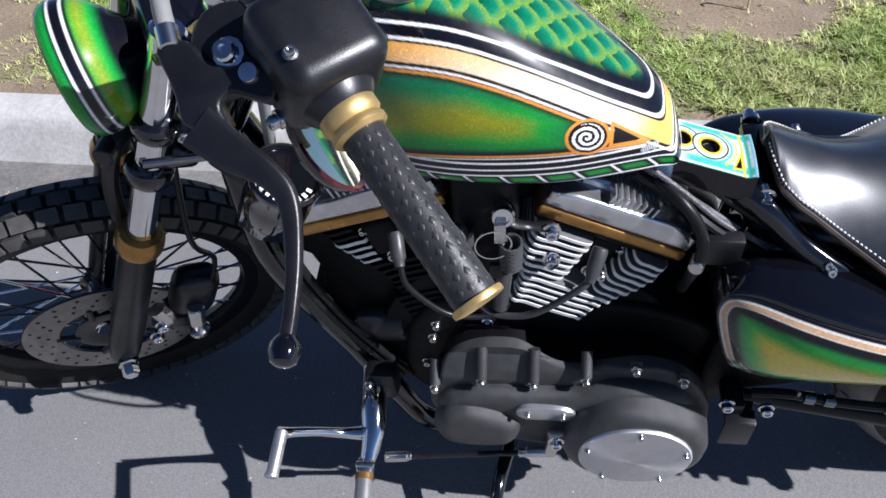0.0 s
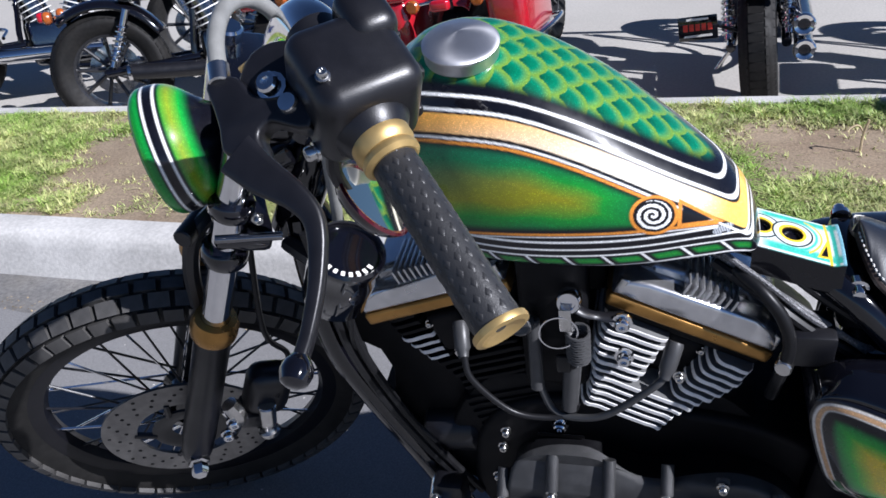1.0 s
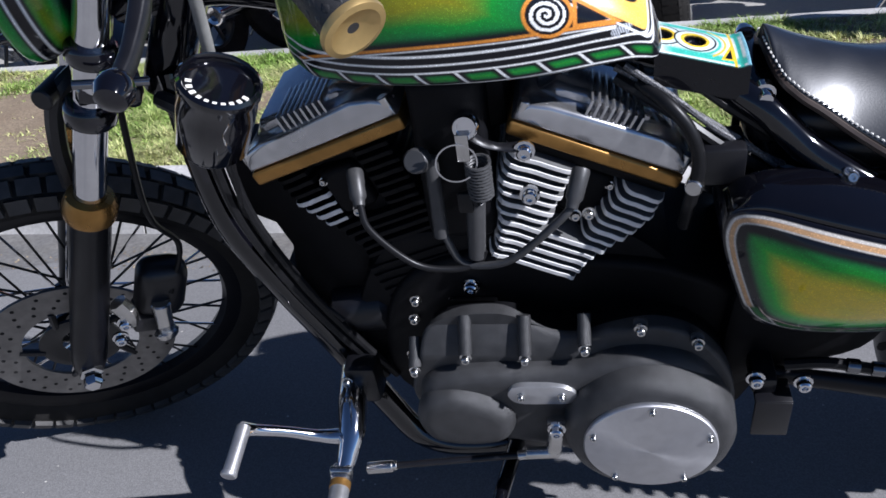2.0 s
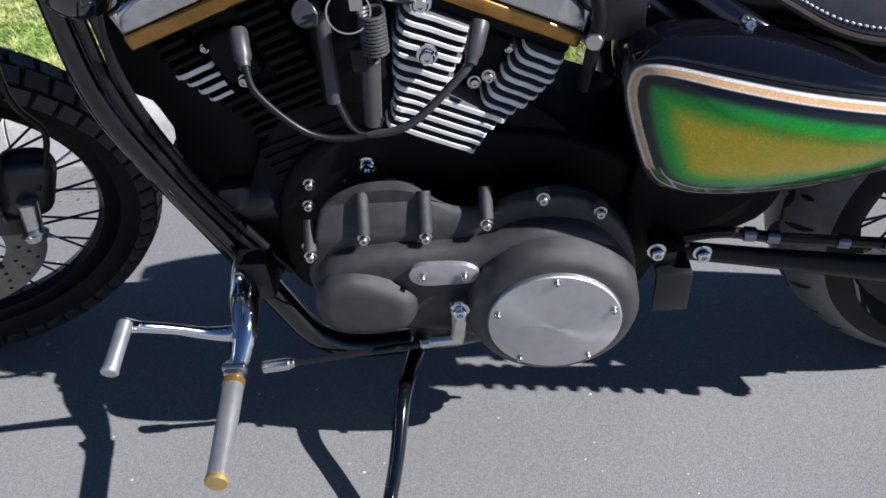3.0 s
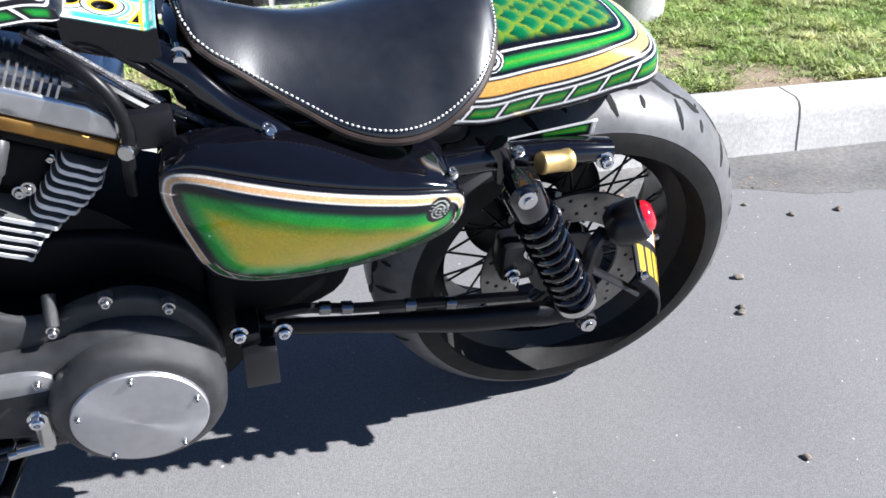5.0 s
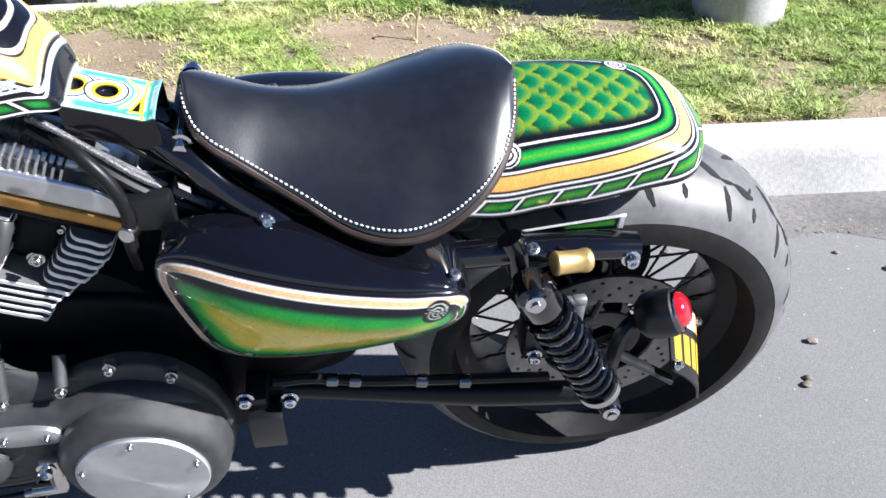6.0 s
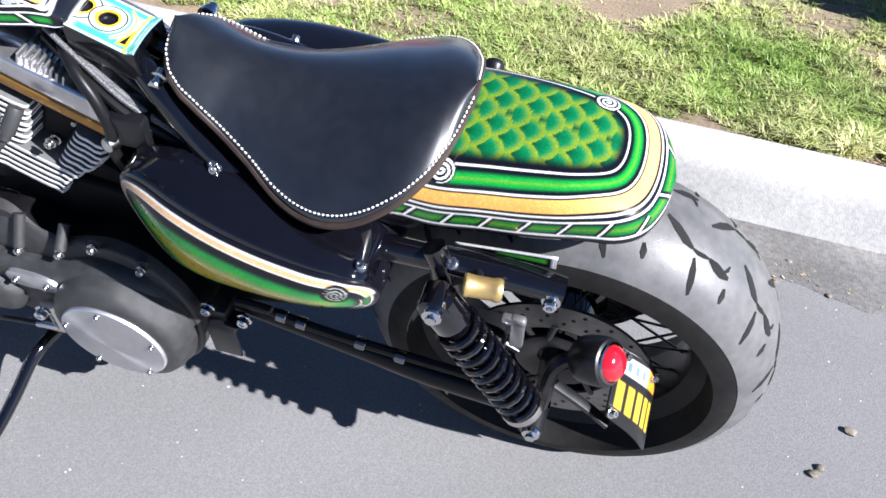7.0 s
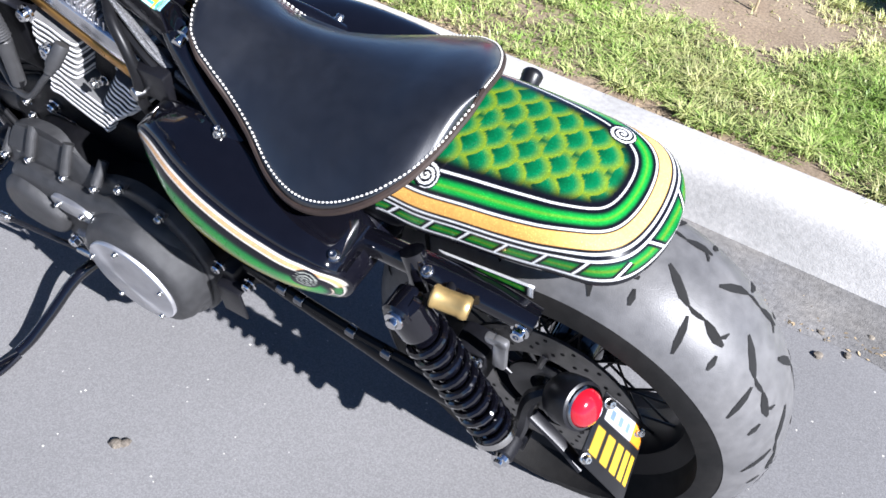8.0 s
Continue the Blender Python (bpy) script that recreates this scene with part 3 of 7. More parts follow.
def fender_paint(p):
    nu, nv = p.shape[:2]
    mid = nv // 2
    step = np.linalg.norm(np.diff(p, axis=1), axis=2)
    run_ = np.concatenate([np.zeros((nu, 1)), np.cumsum(step, axis=1)], 1)
    arc = run_ - run_[:, mid:mid + 1]
    edge = np.where(arc < 0, run_[:, mid:mid + 1], run_[:, -1:] - run_[:, mid:mid + 1])
    back = np.concatenate([[0], np.cumsum(np.linalg.norm(np.diff(p[:, mid], axis=0), axis=1))])
    along = (back[-1] - back)[:, None] * np.ones((1, nv))
    border = np.concatenate([p[:, 0], p[::-1, -1]]) * np.array((1, 1, 0.6))
    gone_ = np.concatenate([[0], np.cumsum(np.linalg.norm(np.diff(border, axis=0), axis=1))])
    even = np.arange(0, gone_[-1], 0.003)
    border = np.stack([np.interp(even, gone_, border[:, i]) for i in range(3)], 1)
    flat_ = p * np.array((1, 1, 0.6))
    far_ = [np.sqrt(((row_[:, None] - border[None]) ** 2).sum(2)) for row_ in flat_]
    soft = 0.007
    d = np.stack([-soft * np.log(np.exp(-f / soft).sum(1) * 0.003 / np.sqrt(2 * math.pi * soft * (f.min(1) + 0.004))) for f in far_]) * 1.40
    d = d * (1.15 - 0.25 * ramp(along, 0.14, 0.03))
    q1, q2 = edge - np.abs(arc), along
    col = np.zeros(p.shape) + np.array(INK)
    col = over(col, ramp(d, 0.100, 0.120), scales(arc * 0.98 + 0.5, 0.6 + along, 0.040))
    for a, b, c in ((0.0910, 0.0938, WHITE), (0.0585, 0.0610, WHITE), (0.0325, 0.0350, WHITE), (0.0255, 0.0277, WHITE), (0.0055, 0.0082, WHITE)):
        col = over(col, inside(d, a, b), np.array(c))
    col = over(col, ramp(d, 0.0645, 0.0700) * (1 - ramp(d, 0.0795, 0.0865)), greens(np.clip(0.66 - np.abs(d - 0.0750) * 55, 0, 1)))
    tailness = ramp(along, 0.16, 0.06)[..., None]
    col = over(col, inside(d, 0.0385, 0.0560), np.array((0.72, 0.36, 0.085)) * (1 - tailness) + np.array((0.74, 0.45, 0.15)) * tailness)
    row = inside(d, 0.0082, 0.0255)
    run = np.where(q1 < q2, -along, np.abs(arc) - 0.02)
    t = ((run - d * 0.8) / 0.046) % 1.0
    col = over(col, row * inside(t, 0.0, 0.08, 0.02), np.array(WHITE))
    col = over(col, row * inside(t, 0.18, 0.90, 0.04) * inside(d, 0.0110, 0.0225, 0.002), greens(np.clip(0.75 - np.abs(d - 0.0168) * 110, 0, 1)) * 0.7)
    for px, side, at in ((1.303, -1, 0.097), (1.468, 1, 0.064)):
        off = np.abs(arc) - at
        q = np.hypot(p[..., 0] - px, off) + 9 * (np.sign(arc) != side)
        col = over(col, 1 - ramp(q, 0.0165, 0.0175), np.array(INK))
        col = over(col, spiral(p[..., 0] - px, off, 0.0155, 2.6) * (q < 1), np.array(WHITE))
    return col


fp = fender_points(330, 261)
sheet("rear_fender", fp, PAINT, bike, fender_paint(fp), "short bobbed rear fender with green scales and orange and white bands", thick=0.003)

# oil-tank side cover
COVER = [(0.903, 0.600), (0.903, 0.628), (0.912, 0.644), (0.932, 0.650), (0.965, 0.649), (1.014, 0.643), (1.083, 0.632), (1.155, 0.621), (1.208, 0.612), (1.238, 0.600), (1.252, 0.575), (1.249, 0.549), (1.225, 0.524), (1.190, 0.501), (1.133, 0.480), (1.065, 0.468), (1.0, 0.467), (0.962, 0.477), (0.937, 0.497), (0.918, 0.545)]
outline = np.array(rounded(COVER, 10))
cx, cz = 1.06, 0.565


def cover_edge(x, z):
    """Depth of the cover's rim: it leans out towards its top edge."""
    top = lerp_table([(0.90, -0.153), (0.945, -0.166), (0.99, -0.183), (1.037, -0.196), (1.083, -0.204), (1.15, -0.209), (1.20, -0.207), (1.24, -0.195), (1.256, -0.180)], x)
    low = -0.157 - 0.055 * np.clip(x - 0.90, 0, 1)
    return low + (top - low) * ramp(z, 0.47, 0.645 - 0.12 * (x - 0.93))


def cover_points(n):
    rows = []
    for k in np.linspace(0, 1, n):
        q = np.array((cx, cz)) + (outline - (cx, cz)) * k
        y = cover_edge(q[:, 0], q[:, 1]) - 0.026 * (1 - k ** 2.6) + 0.002
        rows.append(np.stack([q[:, 0], y, q[:, 1]], -1))
    rows.append(np.stack([outline[:, 0], -0.06 + 0 * outline[:, 0], outline[:, 1]], -1))
    return np.array(rows)


def edge_distance(x, z):
    a, b = outline, np.roll(outline, -1, 0)
    best = np.full(x.shape, 9.0)
    for (ax, az), (bx, bz) in zip(a, b):
        dx, dz = bx - ax, bz - az
        t = np.clip(((x - ax) * dx + (z - az) * dz) / (dx * dx + dz * dz + 1e-12), 0, 1)
        best = np.minimum(best, np.hypot(x - ax - t * dx, z - az - t * dz))
    return best


def cover_paint(p):
    x, z = p[..., 0], p[..., 2]
    d = edge_distance(x, z)
    d[-1] = 0
    col = np.zeros(p.shape) + np.array(INK)
    low = ramp(-(z - (0.515 + (x - 0.96) * 0.20)), -0.004, 0.004)
    col = over(col, inside(d, 0.0035, 0.0065) * (1 - low) + inside(d, 0.0065, 0.0080, 0.0006) * low, np.array((0.62, 0.58, 0.52)))
    col = over(col, inside(d, 0.0065, 0.0115) * (1 - low), np.array((0.56, 0.33, 0.16)))
    col = over(col, inside(d, 0.0112, 0.0128) * (1 - low), np.array((0.60, 0.56, 0.50)))
    col = over(col, inside(d, 0.0175, 0.0190, 0.0006) * low, np.array((0.62, 0.5, 0.4)))
    t = ((x + z * 0.6) / 0.034) % 1.0
    col = over(col, low * inside(d, 0.008, 0.0175) * inside(t, 0, 0.07, 0.02), np.array((0.6, 0.58, 0.52)))
    col = over(col, low * inside(d, 0.0092, 0.0163, 0.001) * inside(t, 0.15, 0.93, 0.05), np.array((0.02, 0.12, 0.03)))
    inner = np.clip((d - 0.019) / 0.038, 0, 1) + 0.05 * np.sin(x * 70 + z * 50) * np.sin(z * 90 - x * 33)
    col = over(col, ramp(d, 0.020, 0.029), greens(np.clip(inner, 0, 1)) * np.stack([1 + 1.3 * np.clip(inner, 0, 1), 1 + 0.75 * np.clip(inner, 0, 1), 1 + 0 * inner], -1))
    q = np.hypot(x - 1.209, z - 0.588)
    col = over(col, 1 - ramp(q, 0.0165, 0.018), np.array(INK))
    col = over(col, spiral(x - 1.209, z - 0.588, 0.0135, 2.8, 0.34), np.array((0.34, 0.36, 0.32)))
    return col


cp = cover_points(150)
side_cover = sheet("side_cover", cp, PAINT, bike, cover_paint(cp), "green side cover outlined in cream and orange with a small spiral", wrap=True)
tx = np.linspace(0.905, 1.246, 50)[:, None]
tv = np.linspace(0, 1, 22)[None]
tz = lerp_table([(0.903, 0.636), (0.912, 0.643), (0.932, 0.649), (0.965, 0.648), (1.014, 0.642), (1.083, 0.631), (1.155, 0.620), (1.208, 0.611), (1.238, 0.599), (1.250, 0.582)], tx)
ty = cover_edge(tx, tz) + 0.004
rise = lerp_table([(0.905, 0.004), (0.925, 0.012), (0.98, 0.022), (1.06, 0.026), (1.15, 0.022), (1.22, 0.014), (1.25, 0.004)], tx)
deep_ = ty + (-0.110 - ty) * (1 - np.cos(tv * np.pi / 2))
tpan = np.stack([tx + 0 * tv, deep_, tz + rise * np.sin(tv * np.pi / 2) ** 0.8], -1)
sheet("top_panel", tpan, GLOSS_BLACK, side_cover, None, "deep gloss black upper panel", thick=0.003)
sheet("far_panel", tpan * np.array((1, -1, 1)), GLOSS_BLACK, side_cover, None, thick=0.003)
bolt(side_cover, (1.232, -0.179, 0.612), (0, -0.3, 1), BOLT_M)
bolt(side_cover, (1.027, -0.122, 0.664), (0, -0.4, 1), BOLT_M)

# primary cover
PRIM = [(0.532, 0.40), (0.546, 0.452), (0.585, 0.474), (0.63, 0.479), (0.660, 0.474), (0.700, 0.453), (0.742, 0.447), (0.785, 0.464), (0.836, 0.474), (0.885, 0.454), (0.925, 0.40), (0.940, 0.33), (0.928, 0.25), (0.89, 0.20), (0.834, 0.180), (0.775, 0.196), (0.735, 0.225), (0.65, 0.258), (0.565, 0.278), (0.530, 0.312), (0.518, 0.355)]
p_out = rounded(PRIM, 4)
bm = prism(p_out, -0.160, -0.138, 0.006, 3)
bmesh.ops.bisect_plane(bm, geom=list(bm.verts) + list(bm.edges) + list(bm.faces), plane_co=(0.7, 0, 0.424), plane_no=(0, 0, 1))
bmesh.ops.bisect_plane(bm, geom=list(bm.verts) + list(bm.edges) + list(bm.faces), plane_co=(0.735, 0, 0.4), plane_no=(1, 0, 0))
for v in bm.verts:
    if v.co.y < -0.145:
        v.co.y += 0.62 * max(0.0, v.co.z - 0.424) * max(0.0, min(1.0, (0.800 - v.co.x) / 0.06))
primary = part("primary_cover", bm, CRINKLE, bike, "charcoal crinkle-coated primary chain cover")
part("inner_primary", prism([(0.73 + (x - 0.73) * 0.985, 0.33 + (z - 0.33) * 0.80) for x, z in p_out], -0.138, -0.070, 0), ENGINE_BLACK, primary)
BELT = [(0.533, 0.372), (0.56, 0.402), (0.62, 0.412), (0.72, 0.416), (0.78, 0.432), (0.83, 0.440), (0.885, 0.425), (0.922, 0.375), (0.932, 0.32), (0.915, 0.24), (0.87, 0.197), (0.82, 0.188), (0.765, 0.205), (0.72, 0.252), (0.65, 0.27), (0.57, 0.29), (0.535, 0.325)]
part("raised_face", prism(rounded(BELT, 5), -0.186, -0.150, 0.022, 5), CRINKLE, primary)
BUMP = [(0.527, 0.345), (0.545, 0.378), (0.585, 0.388), (0.63, 0.372), (0.658, 0.338), (0.645, 0.296), (0.60, 0.283), (0.55, 0.29), (0.530, 0.315)]
part("front_bulge", prism(rounded(BUMP, 5), -0.206, -0.175, 0.022, 5), CRINKLE, primary)
DERBY = Vector((0.829, -0.200, 0.322))
part("clutch_bulge", lathe([(0.110, -0.03), (0.108, 0.0), (0.101, 0.012), (0.089, 0.018), (0.0, 0.018)], DERBY, (0, -1, 0), 56), CRINKLE, primary)
derby = part("derby_cover", lathe([(0.0835, 0.016), (0.0835, 0.0225), (0.082, 0.0245), (0.060, 0.029), (0.03, 0.0315), (0.0, 0.0322)], DERBY, (0, -1, 0), 72), TURNED_SIDE, primary, "satin aluminium clutch cover")
for k in range(5):
    a = radians(90 + 72 * k)
    bolt(derby, DERBY + Vector((0.0745 * math.cos(a), -0.0245, 0.0745 * math.sin(a))), data=BOLT_S)
insp = rounded([(0.651, 0.382), (0.659, 0.398), (0.685, 0.401), (0.722, 0.399), (0.739, 0.385), (0.733, 0.369), (0.70, 0.366), (0.664, 0.367)], 4)
plate = part("inspection_plate", prism(insp, -0.192, -0.18, 0.0015), ALUMINIUM, primary, "small grey inspection plate")
for p in ((0.668, -0.192, 0.383), (0.720, -0.192, 0.383)):
    bolt(plate, p)
RIBS = [(0.529, 0.402), (0.599, 0.427), (0.675, 0.425), (0.750, 0.442), (0.817, 0.478), (0.885, 0.453)]
for i, (x, z) in enumerate(RIBS):
    top = z + (0.046 if i in (1, 2) else 0.03 if i in (0, 3) else 0.004)
    part("bolt_rib", tube([(x, -0.155 + (0.022 if i < 4 else 0), top), (x, -0.160 + (0.010 if i < 4 else 0), (z + top) / 2), (x, -0.163, z + 0.004)], 0.0085, 12, 4), CRINKLE, primary)
    bolt(primary, (x, -0.164, z), data=BOLT_M)
# ---- wheels ----
def wheel(name, centre, axis, radius, half, rim_r, label, tread, spokes=36, hub_r=0.035, hub_w=0.05):
    """A spoked wheel: the rim with tyre, tread, hub and spokes under it."""
    m = frame_on(centre, axis, (0, 0, 1))
    rim = part(name, moved(lathe([(rim_r - 0.020, -half * 0.42), (rim_r + 0.004, -half * 0.60), (rim_r + 0.010, -half * 0.56), (rim_r - 0.004, -half * 0.38), (rim_r - 0.012, 0),
                                  (rim_r - 0.004, half * 0.38), (rim_r + 0.010, half * 0.56), (rim_r + 0.004, half * 0.60), (rim_r - 0.020, half * 0.42), (rim_r - 0.026, 0)], seg=72, closed=True), m), MATTE_BLACK, bike, label)
    part("tyre", moved(lathe(tread["profile"], seg=96), m), RUBBER, rim, tread["label"])
    part("hub", moved(lathe([(0, -hub_w), (hub_r * 0.6, -hub_w), (hub_r * 0.7, -hub_w * 0.9), (hub_r * 1.3, -hub_w * 0.8), (hub_r * 1.3, -hub_w * 0.65), (hub_r, -hub_w * 0.5), (hub_r, hub_w * 0.5),
                             (hub_r * 1.3, hub_w * 0.65), (hub_r * 1.3, hub_w * 0.8), (hub_r * 0.7, hub_w * 0.9), (0, hub_w)], seg=32), m), GLOSS_BLACK, rim)
    for k in range(spokes):
        a = 2 * math.pi * k / spokes
        side = 1 if k % 2 else -1
        lean = radians(26) * (1 if (k // 2) % 2 else -1)
        p = Vector((hub_r * 1.2 * math.cos(a + lean), hub_r * 1.2 * math.sin(a + lean), side * hub_w * 0.72))
        q = Vector(((rim_r - 0.018) * math.cos(a), (rim_r - 0.018) * math.sin(a), side * 0.006))
        part("spoke", moved(rod(p, q, 0.0022, seg=6), m), CHROME if name == "front_wheel" and k % 3 == 0 else SATIN_BLACK, rim)
    return rim, m


def tyre_profile(radius, half, rim_r, flat=2.4, foot=0.48):
    out = [(rim_r - 0.004, -half * 0.50), (rim_r + 0.006, -half * 0.62)]
    base = rim_r + (radius - rim_r) * foot
    for k in range(-9, 10):
        a = k / 9
        y = half * math.sin(a * math.pi / 2)
        out.append((base + (radius - base) * (1 - abs(math.sin(a * math.pi / 2)) ** flat) ** (1 / flat), y))
    out += [(rim_r + 0.006, half * 0.62), (rim_r - 0.004, half * 0.50)]
    return out


REAR_R, REAR_HALF, REAR_RIM, REAR_FOOT = 0.310, 0.104, 0.212, 0.16
rear_wheel, RM = wheel("rear_wheel", RA + Vector((0.012, 0.020, 0.003)), (0, 1, 0), REAR_R, REAR_HALF, REAR_RIM, "black spoked rear wheel",
                       {"profile": tyre_profile(REAR_R, REAR_HALF, REAR_RIM, 2.05, REAR_FOOT), "label": "wide worn rear tyre with slanted sipes"}, 40, 0.045, 0.055)
FC = Vector((-0.082, 0.029, 0.327))
FRONT_R, FRONT_HALF, FRONT_RIM = 0.331, 0.037, 0.258
front_wheel, FM = wheel("front_wheel", FC, Vector((-0.364, 0.866, 0.214)), FRONT_R - 0.008, FRONT_HALF, FRONT_RIM, "black spoked front wheel",
                        {"profile": tyre_profile(FRONT_R - 0.008, FRONT_HALF, FRONT_RIM, 2.3), "label": "front tyre with square dirt-track tread blocks"}, 40, 0.035, 0.045)


def on_tyre(radius, half, rim_r, flat, ang, across, lift=0.0, foot=0.48):
    """A point on a tyre in the wheel's own frame: across runs from -1 to 1."""
    base = rim_r + (radius - rim_r) * foot
    s = math.sin(across * math.pi / 2)
    r = base + (radius - base) * (1 - abs(s) ** flat) ** (1 / flat)
    y = half * s
    n = Vector((max(1e-3, (r - base) / (radius - base)) ** (flat - 1) / (radius - base), (abs(s) ** (flat - 1)) * math.copysign(1, s) / half)).normalized()
    r, y = r + n.x * lift, y + n.y * lift
    return Vector((r * math.cos(ang), r * math.sin(ang), y))


def tread_patch(radius, half, rim_r, flat, corners, low, high, inset=0.08):
    """A tread block between four (angle, across) corners."""
    bm = bmesh.new()
    c = (sum(a for a, _ in corners) / 4, sum(b for _, b in corners) / 4)
    lo = [bm.verts.new(on_tyre(radius, half, rim_r, flat, a, b, low)) for a, b in corners]
    hi = [bm.verts.new(on_tyre(radius, half, rim_r, flat, a + (c[0] - a) * inset, b + (c[1] - b) * inset, high)) for a, b in corners]
    bm.faces.new(hi)
    for i in range(4):
        bm.faces.new((lo[i], lo[(i + 1) % 4], hi[(i + 1) % 4], hi[i]))
    bmesh.ops.recalc_face_normals(bm, faces=bm.faces)
    return bm


STEP = 2 * math.pi / 52
for lane, (b0, b1) in enumerate(((-0.98, -0.66), (-0.60, -0.22), (-0.17, 0.17), (0.22, 0.60), (0.66, 0.98))):
    shift = 0.5 * (lane % 2)
    bm = tread_patch(FRONT_R - 0.008, FRONT_HALF, FRONT_RIM, 2.3, [(-0.44 * STEP, b0), (0.44 * STEP, b0 + 0.0), (0.40 * STEP, b1), (-0.44 * STEP, b1)], -0.001, 0.0085)
    ob = part("tread_block", bm, BLOCK_RUBBER, front_wheel, smooth=False)
    ob.parent = front_wheel
    data = ob.data
    ob.matrix_basis = FM @ Matrix.Rotation(shift * STEP, 4, "Z")
    for k in range(1, 52):
        part("tread_block", data, None, front_wheel, m=FM @ Matrix.Rotation((k + shift) * STEP, 4, "Z"))

# Band over the tread; its lighter grey holds dust and painted sheen.
tread_band = []
for k in range(-14, 15):
    q = on_tyre(REAR_R, REAR_HALF, REAR_RIM, 2.05, 0.0, 0.76 * k / 14, 0.0006, REAR_FOOT)
    tread_band.append((q.x, q.z))
part("tread_band", moved(lathe(tread_band, seg=120), RM), TREAD, rear_wheel, "grey tread surface, its dust and sheen put into the colour")
# Black for strips and caps that stand for shade in cuts and holes.
CUT_SHADE = material("cut_shade", (0.006, 0.006, 0.006), 0.9, vary=0.1)


def groove_strip(points, width, data_only=True):
    """A flat black strip laid on the rear tread: the shade of a cut, put in as colour."""
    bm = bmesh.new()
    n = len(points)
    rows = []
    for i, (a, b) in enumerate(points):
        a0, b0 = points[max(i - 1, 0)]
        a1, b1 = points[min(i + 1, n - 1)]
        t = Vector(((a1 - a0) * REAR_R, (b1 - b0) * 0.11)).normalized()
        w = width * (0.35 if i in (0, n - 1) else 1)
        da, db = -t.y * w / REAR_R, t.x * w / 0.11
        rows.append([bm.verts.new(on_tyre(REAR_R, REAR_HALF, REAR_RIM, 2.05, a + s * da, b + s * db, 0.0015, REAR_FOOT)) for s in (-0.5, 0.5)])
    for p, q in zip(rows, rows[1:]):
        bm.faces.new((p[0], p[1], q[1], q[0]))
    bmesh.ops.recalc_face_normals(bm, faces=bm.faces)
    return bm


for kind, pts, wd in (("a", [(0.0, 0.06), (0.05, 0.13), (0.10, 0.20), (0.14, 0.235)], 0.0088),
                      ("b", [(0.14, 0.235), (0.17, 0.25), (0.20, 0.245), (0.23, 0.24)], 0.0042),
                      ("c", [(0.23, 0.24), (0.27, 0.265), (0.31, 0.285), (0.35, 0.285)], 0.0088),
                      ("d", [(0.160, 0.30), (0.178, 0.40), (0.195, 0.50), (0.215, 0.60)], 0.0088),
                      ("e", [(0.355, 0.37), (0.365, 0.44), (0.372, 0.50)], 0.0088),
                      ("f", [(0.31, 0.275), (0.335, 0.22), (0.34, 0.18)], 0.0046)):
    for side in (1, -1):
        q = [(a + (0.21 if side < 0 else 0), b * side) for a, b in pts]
        ob = part("cut_shade", groove_strip(q, wd), CUT_SHADE, rear_wheel, m=RM)
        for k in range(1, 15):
            part("cut_shade", ob.data, None, rear_wheel, m=RM @ Matrix.Rotation(2 * math.pi * k / 15, 4, "Z"))

# brake discs
def disc(parent, m, r0, r1, y, label, holes=20):
    d = part("brake_disc", moved(lathe([(r0, y - 0.0025), (r1, y - 0.0025), (r1, y + 0.0025), (r0, y + 0.0025)], seg=64, closed=True), m), DISC_STEEL, parent, label)
    bm = None
    # Flat black caps: the dark of the drilled holes is put in as colour.
    for k in range(holes):
        for row, rr in ((0, 0.30), (1, 0.55), (2, 0.8)):
            a = 2 * math.pi * (k + row * 0.33) / holes
            r = r0 + (r1 - r0) * rr
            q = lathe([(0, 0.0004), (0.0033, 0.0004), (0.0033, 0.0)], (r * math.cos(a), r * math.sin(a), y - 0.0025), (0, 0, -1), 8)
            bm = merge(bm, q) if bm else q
    tagged(part("hole_shade", moved(bm, m), CUT_SHADE, parent), kind="stuff")
    carrier = lathe([(0.03, y + 0.003), (0.05, y - 0.003), (r0 * 0.72, y - 0.002), (r0 * 0.72, y + 0.003)], seg=32)
    part("disc_carrier", moved(carrier, m), SATIN_BLACK, parent)
    for k in range(5):
        a = 2 * math.pi * k / 5
        part("disc_arm", moved(rod((r0 * 0.66 * math.cos(a), r0 * 0.66 * math.sin(a), y), (r0 * 1.06 * math.cos(a + 0.2), r0 * 1.06 * math.sin(a + 0.2), y), 0.006, seg=8), m), SATIN_BLACK, parent)
    return d


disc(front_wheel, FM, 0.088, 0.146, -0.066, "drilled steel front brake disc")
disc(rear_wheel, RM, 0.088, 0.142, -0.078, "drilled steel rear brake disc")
part("pulley", moved(lathe([(0.05, 0.07), (0.11, 0.068), (0.125, 0.075), (0.125, 0.100), (0.11, 0.094), (0.05, 0.09)], seg=60, closed=True), RM), SATIN_BLACK, rear_wheel, "black drive pulley")

# ---- fork, headlight and handlebar ----
def S(x, y, z):
    return STEER @ Vector((x, y, z))




def F(x, y, z):
    return FORK @ Vector((x, y, z))


